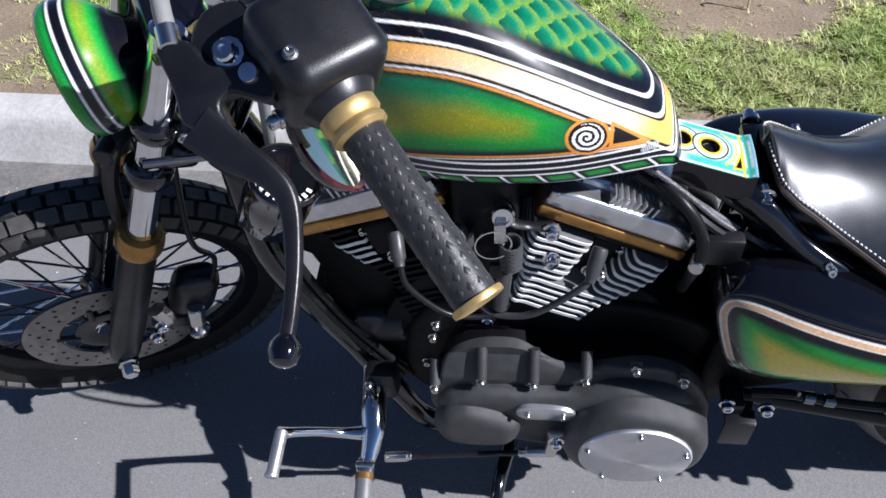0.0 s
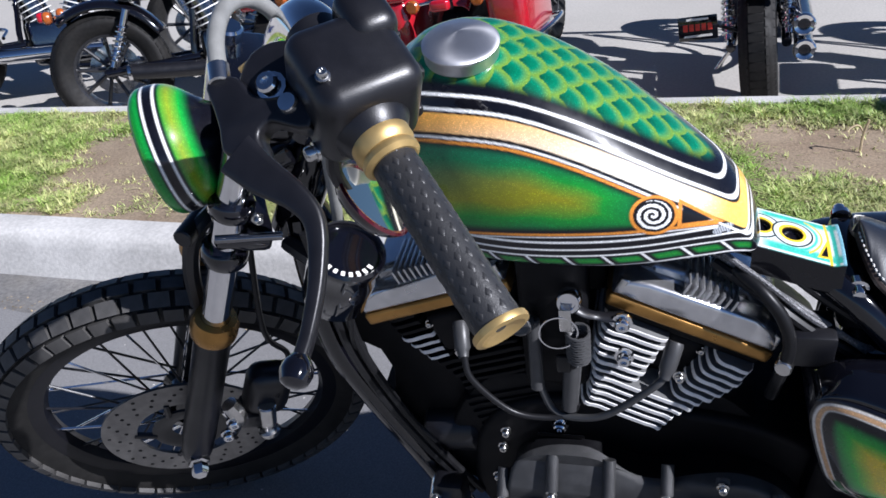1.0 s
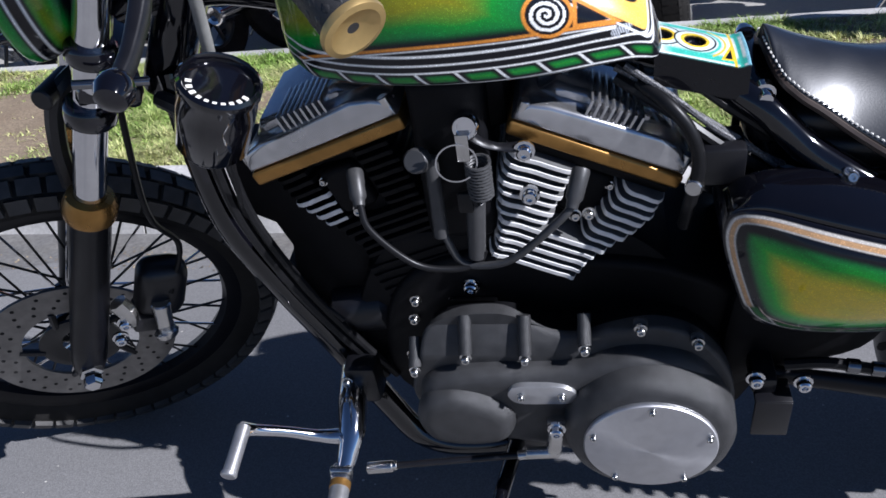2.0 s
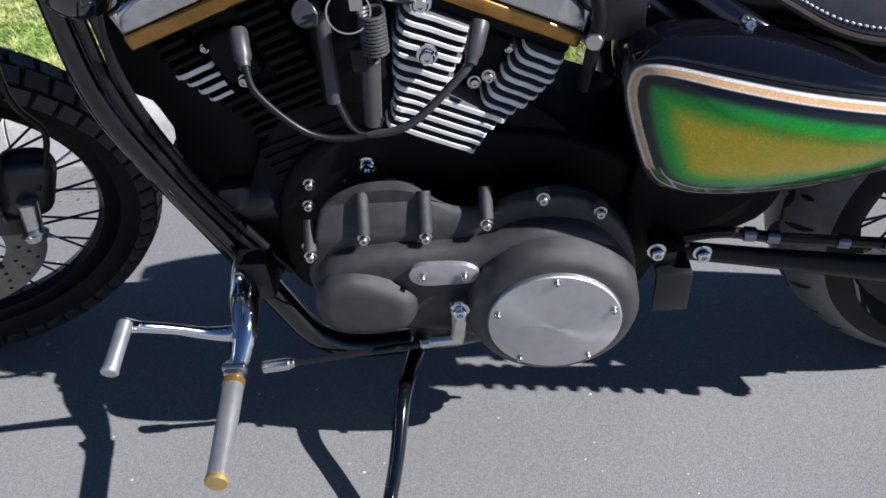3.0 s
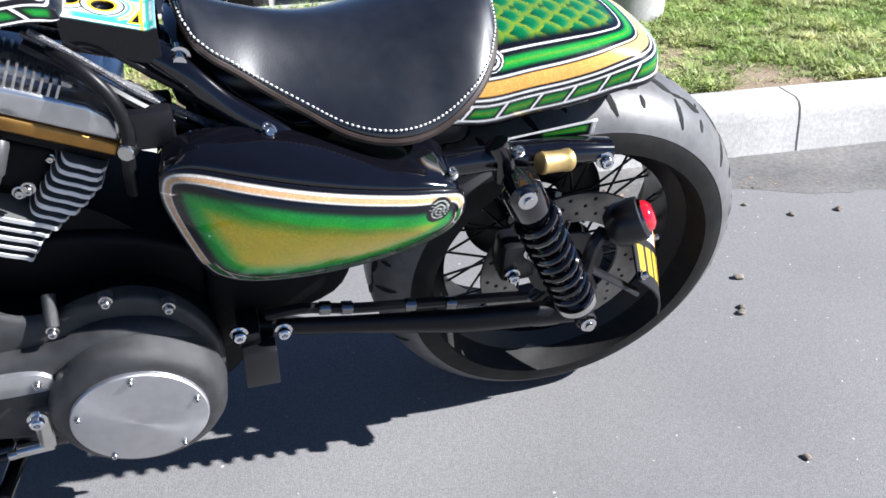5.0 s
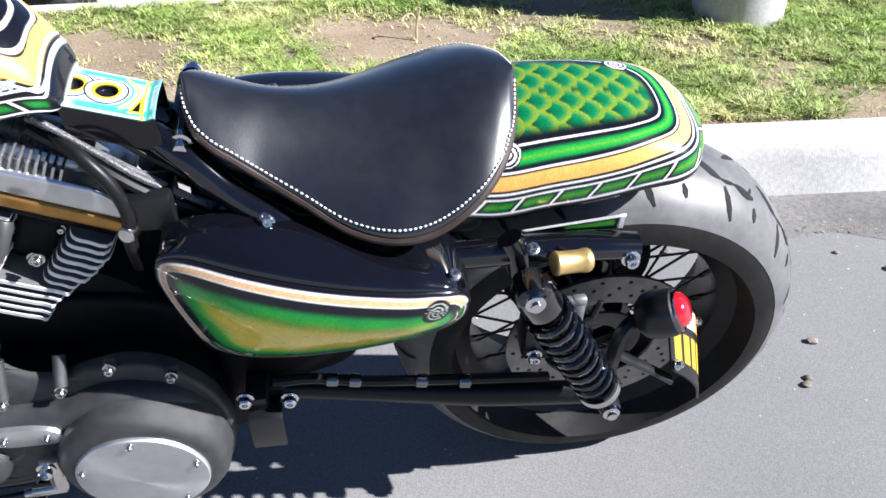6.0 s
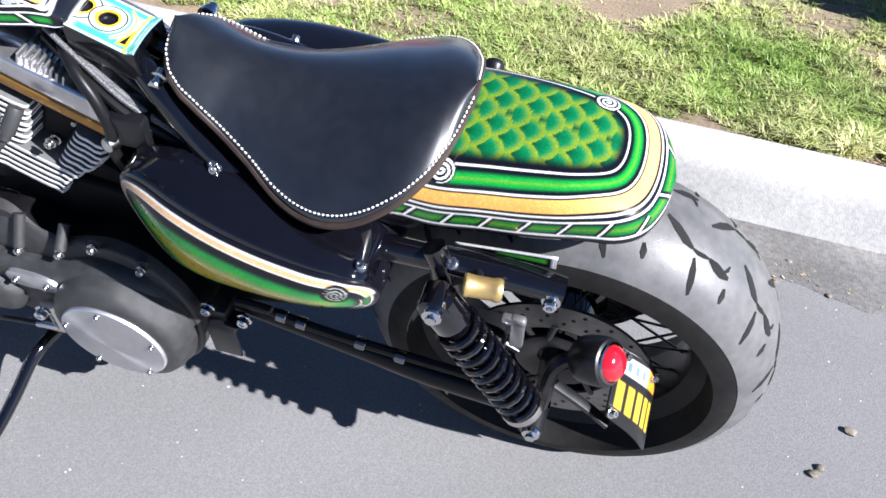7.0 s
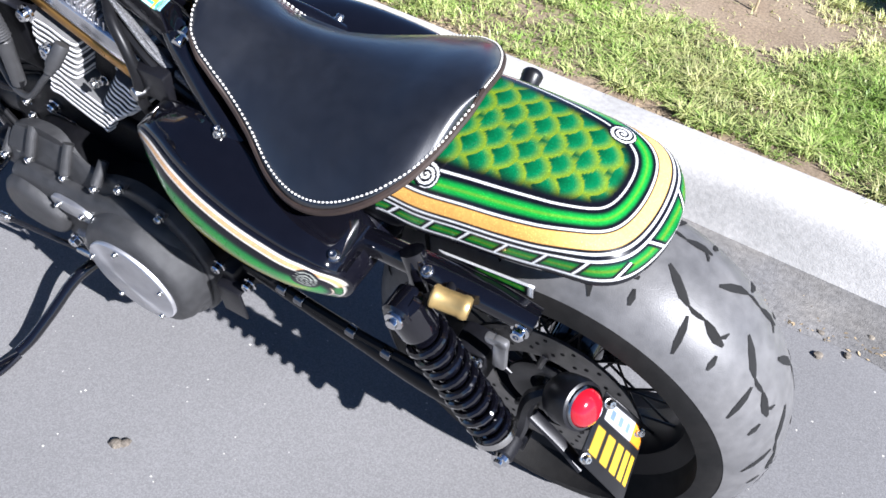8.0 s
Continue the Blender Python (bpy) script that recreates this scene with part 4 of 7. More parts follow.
fork = part("fork", merge(rod(F(-0.05, 0.082, 0.0), F(-0.05, 0.082, 0.37), 0.027, seg=24)), SATIN_BLACK, bike, "black front fork")
for y in (-0.082, 0.082):
    if y < 0:
        part("slider", merge(lathe([(0, -0.035), (0.016, -0.033), (0.022, -0.02), (0.026, 0.0), (0.0275, 0.05), (0.0275, 0.305), (0.031, 0.310), (0.031, 0.320), (0, 0.320)], F(-0.05, y, 0), FORK.to_3x3() @ Vector((0, 0, 1)), 28)), MATTE_BLACK, fork)
    part("dust_seal", lathe([(0.021, 0.313), (0.033, 0.313), (0.0345, 0.319), (0.0345, 0.333), (0.030, 0.347), (0.021, 0.350)], F(-0.05, y, 0), FORK.to_3x3() @ Vector((0, 0, 1)), 32), GOLD, fork, "gold dust seal")
    part("fork_tube", rod(F(-0.05, y, 0.32), F(-0.05, y, 0.72), 0.0205, seg=28), CHROME, fork, "bright steel fork tube")
    for z0, z1, r in ((0.470, 0.496, 0.031), (0.555, 0.580, 0.029)):
        part("clamp", lathe([(0.0205, z0), (r - 0.003, z0), (r, z0 + 0.004), (r, z1 - 0.004), (r - 0.003, z1), (0.0205, z1)], F(-0.05, y, 0), FORK.to_3x3() @ Vector((0, 0, 1)), 28), GLOSS_BLACK, fork)
    bolt(fork, F(-0.022, y - 0.022, 0.567), FORK.to_3x3() @ Vector((0.2, -1, 0)), BOLT_M)
part("lower_yoke", merge(moved(block((0.075, 0.205, 0.032), (-0.03, 0, 0.515), 0.010), FORK)), GLOSS_BLACK, fork)
part("upper_yoke", merge(moved(block((0.075, 0.205, 0.026), (-0.03, 0, 0.690), 0.010), FORK)), GLOSS_BLACK, fork)
part("axle_nut", lathe([(0, 0.032), (0.011, 0.032), (0.014, 0.028), (0.014, 0.012), (0.018, 0.010), (0.018, 0.0), (0, 0.0)], F(-0.05, -0.104, 0), FORK.to_3x3() @ Vector((0, -1, 0)), 6), CHROME, fork)
part("axle", rod(F(-0.05, -0.105, 0), F(-0.05, 0.11, 0), 0.010), STEEL, fork)
part("pinch_bolt", rod(F(-0.075, -0.13, 0.555), F(0.005, -0.135, 0.565), 0.0055), DARK_CHROME, fork)
caliper = part("brake_caliper", merge(moved(block((0.075, 0.055, 0.105), (0.050, -0.074, 0.150), 0.024, seg=4), FORK), moved(block((0.05, 0.05, 0.035), (0.035, -0.078, 0.09), 0.008), FORK)), SATIN_BLACK, bike, "black front brake caliper")
for p in (F(-0.005, -0.108, 0.115), F(-0.010, -0.108, 0.080)):
    bolt(caliper, p, FORK.to_3x3() @ Vector((0, -1, 0)), BOLT_L)
part("caliper_lug", merge(tube([F(-0.015, -0.1, 0.15), F(0.0, -0.106, 0.13), F(0.002, -0.106, 0.11)], 0.014, 8), rod(F(0.045, -0.105, 0.145), F(0.055, -0.118, 0.095), 0.015, 0.012), rod(F(0.053, -0.120, 0.099), F(0.057, -0.126, 0.088), 0.019, 0.016)), STEEL, caliper, "cast metal brake line fitting")
part("brake_line", tube([F(0.06, -0.1, 0.16), F(0.07, -0.08, 0.24), F(0.02, -0.09, 0.32), F(-0.02, -0.06, 0.5)], 0.0045, 8), BLACK_HOSE, fork)

HL, HA = Vector((0.151, -0.0535, 0.912)), Vector((-0.895, -0.433, -0.106)).normalized()
hl_prof = [(0.0, 0.032), (0.064, 0.028), (0.075, 0.025), (0.0790, 0.020), (0.0805, 0.014), (0.0800, 0.0), (0.0755, -0.015), (0.066, -0.029), (0.053, -0.043), (0.041, -0.056), (0.032, -0.069), (0.027, -0.084), (0.026, -0.105), (0.0, -0.106)]
hs = np.linspace(0, 1, 180)
xs = np.linspace(0, 1, len(hl_prof))
rr = lerp_table(list(zip(xs, [a for a, _ in hl_prof])), hs)
hh = lerp_table(list(zip(xs, [b for _, b in hl_prof])), hs)
an = np.linspace(0, 2 * np.pi, 160, endpoint=False)
hf = np.array(frame_on(HL, HA))
loc = np.stack([rr[:, None] * np.cos(an), rr[:, None] * np.sin(an), np.broadcast_to(hh[:, None], (180, 160)), np.ones((180, 160))], -1)
hp = (loc @ hf.T)[..., :3]
hc = np.zeros(hp.shape) + np.array(INK)
H2 = np.broadcast_to(hh[:, None], (180, 160))
hc = over(hc, inside(H2, 0.012, 0.032, 0.002), greens(np.clip(0.55 - np.abs(H2 - 0.022) * 30, 0, 1)))
hc = over(hc, inside(H2, 0.0065, 0.0095), np.array(WHITE))
hc = over(hc, inside(H2, -0.0075, -0.0045), np.array(WHITE))
# Green stops short of the neck: the bowl's shaded back is painted black.
hc = over(hc, ramp(H2, -0.042, -0.030) * (1 - ramp(H2, -0.014, -0.009)), greens(np.clip(0.85 - np.abs(H2 + 0.020) * 34 , 0, 1)))
hc = over(hc, inside(H2, -0.094, -0.090) , np.array((0.35, 0.4, 0.55)))
headlight = sheet("headlight", hp, PAINT, bike, hc, "green airbrushed headlight bowl with white pinstripes", wrap=True)
part("lens", lathe([(0.064, 0.0285), (0.050, 0.0305), (0.025, 0.032), (0, 0.0325)], HL, HA, 40), MIRROR, headlight, "clear headlight glass")
part("mount", merge(rod(S(-0.07, 0, 0.60), S(-0.03, 0, 0.64), 0.022), moved(block((0.03, 0.05, 0.10), (-0.085, 0, 0.545), 0.008), STEER)), GLOSS_BLACK, headlight)
part("lower_bracket", merge(tube([S(-0.10, 0.02, 0.50), S(-0.125, -0.01, 0.47), S(-0.12, -0.012, 0.40), S(-0.10, -0.015, 0.33)], 0.012, 8), rod(S(-0.14, -0.03, 0.475), S(-0.115, 0.03, 0.475), 0.014)), SATIN_BLACK, fork)

def blade(points, widths, thick, facing, step=5):
    """A flat bar along points: its widths at each point, its thickness along the facing direction."""
    line = smooth_line(points, step)
    n = len(line)
    f = Vector(facing).normalized()
    bm = bmesh.new()
    rings = []
    for i, p in enumerate(line):
        d = (line[min(i + 1, n - 1)] - line[max(i - 1, 0)]).normalized()
        side = f.cross(d).normalized()
        up = d.cross(side)
        k = i / step
        j = min(int(k), len(widths) - 2)
        w = (widths[j] + (widths[j + 1] - widths[j]) * (k - j)) / 2
        t = thick / 2
        ring = []
        for a in range(16):
            c, s = math.cos(2 * math.pi * a / 16), math.sin(2 * math.pi * a / 16)
            ring.append(bm.verts.new(p + side * w * math.copysign(abs(c) ** 0.45, c) + up * t * math.copysign(abs(s) ** 0.6, s)))
        rings.append(ring)
    for a, b in zip(rings, rings[1:]):
        for i in range(16):
            bm.faces.new((a[i], a[(i + 1) % 16], b[(i + 1) % 16], b[i]))
    bm.faces.new(rings[0][::-1])
    bm.faces.new(rings[-1])
    bmesh.ops.recalc_face_normals(bm, faces=bm.faces)
    return bm


# handlebar: grip, switches, clutch lever
G0, G1 = Vector((0.533, -0.338, 1.094)), Vector((0.628, -0.444, 1.024))
gd = (G1 - G0).normalized()
GF = frame_on(G0, gd)
GL = (G1 - G0).length
bar_mid = S(0.03, 0.0, 0.80)
handlebar = part("handlebar", tube([S(-0.03, 0.40, 0.82), S(-0.05, 0.26, 0.90), S(-0.03, 0.08, 0.80), bar_mid, S(-0.03, -0.08, 0.80), Vector((0.395, -0.175, 1.085)), Vector((0.425, -0.205, 1.128)), Vector((0.458, -0.245, 1.142)), G0 - gd * 0.05, G0], 0.0155, 18, 8, [0.0155, 0.0155, 0.0155, 0.0155, 0.018, 0.024, 0.025, 0.023, 0.0165, 0.0155]), CHROME, bike, "polished handlebar turned to the left")
part("riser", merge(rod(S(-0.03, -0.05, 0.70), S(-0.03, -0.05, 0.80), 0.018), rod(S(-0.03, 0.05, 0.70), S(-0.03, 0.05, 0.80), 0.018)), GLOSS_BLACK, handlebar)
grip = part("grip", lathe([(0.0, 0.0), (0.0165, 0.0), (0.0175, 0.004), (0.0175, GL - 0.004), (0.0165, GL), (0, GL)], G0, gd, 32), GRIP_RUBBER, handlebar, "black rubber grip with raised ribs")
rib = lathe([(0, 0.0), (0.0058, 0.0), (0.0045, 0.0008), (0.0020, 0.0012), (0, 0.0013)], seg=4)
rib_ob = part("grip_rib", rib, GRIP_RUBBER, grip)
first = True
for k in range(12):
    a = 2 * math.pi * k / 12
    for j in range(14):
        m = GF @ Matrix.Rotation(a + (0.5 if j % 2 else 0) * 2 * math.pi / 12, 4, "Z") @ Matrix.Translation((0.0168, 0, 0.010 + (GL - 0.02) * j / 13)) @ Matrix.Rotation(radians(90), 4, "Y") @ Matrix.Diagonal((0.95, 0.55, 0.9, 1))
        if first:
            rib_ob.matrix_basis, first = m, False
        else:
            part("grip_rib", rib_ob.data, None, grip, m=m)
part("end_cap", lathe([(0.0165, 0.0), (0.0205, 0.0005), (0.021, 0.003), (0.0205, 0.0055), (0.0165, 0.0065), (0.012, 0.004), (0.0, 0.0025)], G1 - gd * 0.003, gd, 40), BRASS, grip, "satin brass grip end cap")
part("collar", lathe([(0.0165, -0.012), (0.0225, -0.012), (0.0235, -0.009), (0.0235, -0.001), (0.0205, 0.003), (0.0225, 0.006), (0.0225, 0.010), (0.019, 0.013), (0.0165, 0.013)], G0, gd, 40), BRASS, grip, "satin brass grip collar")
SW = GF @ pose(0, 0, -0.052)
switch = part("switch_housing", merge(moved(block((0.084, 0.080, 0.082), (0.004, 0.004, -0.008), 0.017, seg=5), SW), moved(block((0.040, 0.060, 0.050), (0.030, 0.020, -0.040), 0.014, seg=4), SW),
                                      lathe([(0.037, -0.012), (0.036, 0.004), (0.031, 0.010), (0.0285, 0.014), (0.0300, 0.020), (0.0300, 0.026), (0.0235, 0.036), (0, 0.036)], G0 - gd * 0.045, gd, 32)), SATIN_BLACK, handlebar, "satin black handlebar switch housing")
for q in ((0.044, -0.018, 0.016), (0.047, 0.000, -0.004), (0.044, 0.020, 0.012), (0.042, 0.026, -0.022)):
    part("switch_button", moved(block((0.014, 0.013, 0.013), q, 0.004), SW), SATIN_BLACK, switch)
bolt(switch, SW @ Vector((-0.026, 0.0435, 0.004)), GF.to_3x3() @ Vector((-0.1, 1, 0)), BOLT_S)
bolt(switch, SW @ Vector((-0.0375, -0.026, 0.014)), GF.to_3x3() @ Vector((-1, 0, 0)), BOLT_M)
clamp_at = G0 - gd * 0.125
PERCH_N = Vector((-0.05, -0.62, 0.78)).normalized()
PERCH = [(0.386, -0.309), (0.389, -0.303), (0.397, -0.301), (0.409, -0.302), (0.418, -0.307), (0.425, -0.313), (0.436, -0.317), (0.448, -0.317), (0.466, -0.313), (0.482, -0.318), (0.478, -0.338), (0.459, -0.336), (0.446, -0.333), (0.438, -0.337), (0.438, -0.343), (0.443, -0.350), (0.433, -0.354), (0.419, -0.353), (0.408, -0.349), (0.403, -0.336), (0.395, -0.322)]


def perch_plate(outline_, lift, thick, bevel):
    """A bevelled plate over the lever's plane from an outline of (x, y)."""
    bm_ = bmesh.new()
    top_ = [bm_.verts.new(Vector((x, y, 1.123 + (0.05 * (x - 0.459) + 0.62 * (y + 0.324)) / 0.78)) + PERCH_N * lift) for x, y in outline_]
    f = bm_.faces.new(top_)
    bm_.normal_update()
    if f.normal.dot(PERCH_N) < 0:
        f.normal_flip()
    made = bmesh.ops.extrude_face_region(bm_, geom=[f])
    bmesh.ops.translate(bm_, vec=-PERCH_N * thick, verts=[v for v in made["geom"] if isinstance(v, bmesh.types.BMVert)])
    bmesh.ops.recalc_face_normals(bm_, faces=bm_.faces)
    rim_ = [e for e in bm_.edges if all(v in top_ for v in e.verts)]
    bmesh.ops.bevel(bm_, geom=rim_, offset=bevel, segments=3, affect="EDGES", profile=0.5)
    return bm_


part("lever_perch", merge(perch_plate(rounded(PERCH, 2), 0.002, 0.018, 0.0035), rod(clamp_at, clamp_at + gd * 0.034, 0.023, seg=24)), SATIN_BLACK, handlebar, "black clutch lever perch")
part("perch_clamp", perch_plate(rounded([(0.409, -0.306), (0.416, -0.285), (0.440, -0.278), (0.470, -0.285), (0.482, -0.312), (0.450, -0.320), (0.428, -0.317)], 3), -0.006, 0.016, 0.004), SATIN_BLACK, handlebar)
LEVER = [(0.420, -0.350, 1.098), (0.444, -0.364, 1.088), (0.472, -0.377, 1.079), (0.489, -0.391, 1.066), (0.495, -0.420, 1.043), (0.497, -0.455, 1.026), (0.497, -0.480, 1.019)]

LEVER_FACE = (-0.05, -0.62, 0.78)
lever = part("clutch_lever", blade(LEVER, [0.036, 0.030, 0.021, 0.016, 0.0125, 0.0105, 0.0105], 0.011, LEVER_FACE), SATIN_BLACK, handlebar, "black clutch lever with a ball end")
part("ball_end", lathe([(0, -0.012), (0.007, -0.010), (0.011, -0.004), (0.0118, 0.002), (0.0095, 0.009), (0.005, 0.012), (0, 0.0125)], Vector((0.497, -0.487, 1.018)), (0.02, -0.9, -0.25), 20), GLOSS_BLACK, lever)
bolt(lever, (0.441, -0.306, 1.129), PERCH_N, BOLT_L)
part("lever_pivot_cap", lathe([(0, 0.006), (0.007, 0.005), (0.0085, 0.002), (0.0085, 0)], (0.459, -0.323, 1.125), (-0.05, -0.62, 0.78), 18), MIRROR, lever)
part("clutch_cable", tube([(0.394, -0.297, 1.137), (0.384, -0.272, 1.150), (0.378, -0.246, 1.158), (0.376, -0.220, 1.160), (0.382, -0.193, 1.152), (0.392, -0.176, 1.130), (0.398, -0.165, 1.09), (0.37, -0.10, 0.95), (0.33, -0.05, 0.72)], 0.0072, 12), GREY_RUBBER, handlebar, "grey clutch cable")
part("cable_ferrule", rod((0.397, -0.305, 1.132), (0.391, -0.290, 1.141), 0.0088), STEEL, handlebar)
part("cable_adjuster", rod((0.408, -0.287, 1.130), (0.416, -0.280, 1.134), 0.007), BRASS, handlebar)
# The mirror's beige reflection is put into the glass colour.
BEIGE_REFLECTION = material("beige_reflection_glass", (0.88, 0.83, 0.64), 0.03, 1.0, vary=0.0, stain_amount=0.0)
RIM_RED = material("dark_red_rim", (0.06, 0.006, 0.012), 0.2, coat=0.6, vary=0.1)
mc, mn = Vector((0.490, -0.292, 1.012)), Vector((0.75, 0.22, 0.62))
mirror = part("mirror", lathe([(0, -0.012), (0.02, -0.0105), (0.032, -0.006), (0.0375, 0.0), (0.0385, 0.004), (0.037, 0.006)], mc, mn, 48), GLOSS_BLACK, bike, "round mirror hung below the handlebar")
part("mirror_glass", lathe([(0.037, 0.0052), (0.0, 0.0052)], mc, mn, 48), BEIGE_REFLECTION, mirror)
part("mirror_rim", lathe([(0.0360, 0.003), (0.0395, 0.0035), (0.0405, 0.006), (0.0390, 0.0085), (0.0360, 0.0075)], mc, mn, 56, closed=True), RIM_RED, mirror, "dark red mirror rim")
part("mirror_stem", tube([mc - mn.normalized() * 0.012, Vector((0.475, -0.31, 1.06)), Vector((0.488, -0.30, 1.095))], 0.006, 8), SATIN_BLACK, mirror)
# ---- engine ----
crankcase = part("crankcase", merge(prism(rounded([(0.47, 0.30), (0.48, 0.42), (0.53, 0.50), (0.62, 0.53), (0.74, 0.52), (0.86, 0.50), (0.96, 0.44), (0.99, 0.33), (0.95, 0.22), (0.84, 0.18), (0.66, 0.19), (0.53, 0.23)], 4), -0.085, 0.11, 0.012, 3)), ENGINE_BLACK, bike, "black crinkle-coated engine crankcase")
part("data_bar", block((0.066, 0.004, 0.007), (0.605, -0.087, 0.456), 0.001), DARK_CHROME, crankcase, "machined bar")
bolt(crankcase, (0.605, -0.086, 0.481), data=BOLT_L)
bolt(crankcase, (0.527, -0.086, 0.455), data=BOLT_M)
bolt(crankcase, (0.520, -0.086, 0.420), data=BOLT_M)
bolt(crankcase, (0.505, -0.084, 0.345), data=BOLT_M)


def fin_plate(w0, w1, depth, t, notch=None, bright=9.0):
    """One cooling fin: a rounded plate with a bright machined rim, cut back round the plug where notched."""
    front = [(-w0, -depth * 0.96), (-w0 * 0.6, -depth * 1.02)]
    if notch:
        front += [(notch[0] - 0.006, -depth), (notch[0], -depth + 0.012), (notch[0] + 0.006, -0.048), (notch[1] - 0.006, -0.048), (notch[1], -depth + 0.012), (notch[1] + 0.006, -depth)]
    else:
        front += [(0, -depth * 1.03)]
    front += [(w1 * 0.72, -depth * 1.02), (w1, -depth * 0.94)]
    out = rounded(front + [(w1 * 1.03, 0), (w1, depth), (0, depth * 1.02), (-w0, depth), (-w0 * 1.03, 0)], 4)
    bm = bmesh.new()
    last = None
    for k, (z, s) in enumerate(((-t, 0.992), (-t * 0.8, 1.0), (t * 0.8, 1.0), (t, 0.992))):
        ring = [bm.verts.new((x * s, y * s, z)) for x, y in out]
        if k:
            for i in range(len(ring)):
                f = bm.faces.new((last[i], last[(i + 1) % len(ring)], ring[(i + 1) % len(ring)], ring[i]))
                f.material_index = 1 if ring[i].co.x < bright else 0
        else:
            bm.faces.new(ring[::-1])
        last = ring
    bm.faces.new(last)
    bmesh.ops.recalc_face_normals(bm, faces=bm.faces)
    return bm


def fin(bm, parent, coat):
    ob = part("fin", bm, coat, parent, sharp=radians(20))
    ob.data.materials.append(FIN_EDGE)


def cylinder(base, tilt, label, rear):
    """A finned cylinder with its head; base is the middle of the rocker cover's foot, tilt leans it to the rear."""
    m = Matrix.Translation(base) @ Matrix.Rotation(radians(tilt), 4, "Y")
    body = part("cylinder", moved(lathe([(0.058, -0.34), (0.058, -0.15), (0.052, -0.10), (0.052, 0.0)], seg=36), m), ENGINE_BLACK, bike, label)
    # Front fins are cut back so that they fall into shadow.
    wide = 0.092 if rear else 0.062
    for k in range(12):
        z = -0.022 - 0.0132 * k
        f = float(ramp(np.array(k / 11.0), 0.15, 0.95))
        w0, w1 = 0.092 - 0.030 * f, 0.098 - 0.046 * f
        if not rear:
            w0, w1 = w1, min(w0, 0.066)
        wob = 0.0012 * math.sin(k * 2.4)
        notch = (-0.012 + 0.002 * (k % 2), 0.050 - 0.003 * k) if k < 7 else None
        if notch and not rear:
            notch = (-notch[1], -notch[0])
        # Front fins: shade painted as black coat, sunlit rim ends alone left bright.
        fin(moved(fin_plate(w0 + wob, w1 - wob, wide + 0.004 * f, 0.0030 + 0.0005 * math.sin(k * 2.9), notch, 9.0 if rear else (-0.045 if 3 <= k <= 6 else -9.0)), m @ pose(0, 0, z)), body, FIN_COAT if rear else ENGINE_BLACK)
    for k in range(6):
        part("fin", moved(fin_plate(0.060, 0.060, 0.072, 0.0024), m @ pose(0, 0, -0.185 - 0.014 * k)), ENGINE_BLACK, body)
    sx = 1 if rear else -1
    part("plug_boss", moved(block((0.052, 0.03, 0.070), (0.018 * sx, -0.052, -0.062), 0.010, seg=3), m), ENGINE_BLACK, body)
    part("head_base", moved(block((0.200, wide * 1.75, 0.016), (0, 0, -0.010), 0.005), m), ENGINE_BLACK, body)
    for p, size in (((0.018 * sx, -0.070, -0.092), BOLT_M), ((0.040 * sx, -0.064, -0.040), BOLT_S)):
        bolt(body, m @ Vector(p), m.to_3x3() @ Vector((0, -1, 0.25)), size)
    rocker = part("rocker_box", moved(block((0.210, 0.178, 0.0185), (0, 0, 0.0073), 0.004, seg=3), m), GOLD, bike, "gold lower rocker box under a grey lid")
    top = [(-0.104, 0.0172), (-0.103, 0.034), (-0.092, 0.044), (-0.070, 0.049), (0.060, 0.055), (0.086, 0.048), (0.103, 0.036), (0.104, 0.0172)]
    part("rocker_lid", moved(prism(top, -0.0885, 0.0885, 0.007, 3), m), GREY_METAL, rocker, "grey enamelled rocker lid")
    part("lid_crown", moved(prism([(-0.085, 0.046), (-0.070, 0.062), (0.045, 0.068), (0.075, 0.052)], -0.062, 0.062, 0.012, 3), m), GREY_METAL, rocker)
    for k in range(8):
        part("lid_fin", moved(block((0.0032, 0.070, 0.024), (-0.030 + 0.0085 * k, -0.050, 0.058), 0.001), m), GREY_METAL, rocker)
    for x in (-0.097, 0.097):
        part("corner_bolt", rod(m @ Vector((x, -0.082, 0.030)), m @ Vector((x, -0.082, 0.044)), 0.0065), STEEL, rocker)
    return body, m


rear_cyl, _ = cylinder(Vector((0.764, 0.0, 0.672)), 24.6, "black finned rear engine cylinder with bright fin edges", True)
cylinder(Vector((0.4595, 0.0, 0.692)), -20.3, "front engine cylinder, its shade put in as black fins", False)
bolt(rear_cyl, (0.692, -0.098, 0.637), (0, -1, 0.1), BOLT_L)
bolt(rear_cyl, (0.759, -0.094, 0.603), (0, -1, 0.1), BOLT_M)

# black parts in front of the engine
part("oil_filter", lathe([(0, 0), (0.034, 0.001), (0.038, 0.006), (0.038, 0.075), (0.030, 0.085), (0, 0.085)], (0.398, -0.045, 0.400), (1, 0, 0.12), 28), SATIN_BLACK, bike, "black spin-on oil filter")
regulator = part("voltage_regulator", block((0.030, 0.130, 0.095), (0.412, 0.0, 0.300), 0.006, pose(0, 0, 0)), SATIN_BLACK, bike, "black finned voltage regulator")
for k in range(8):
    part("cooling_rib", block((0.016, 0.124, 0.004), (0.392, 0.0, 0.262 + 0.011 * k), 0.001), SATIN_BLACK, regulator)
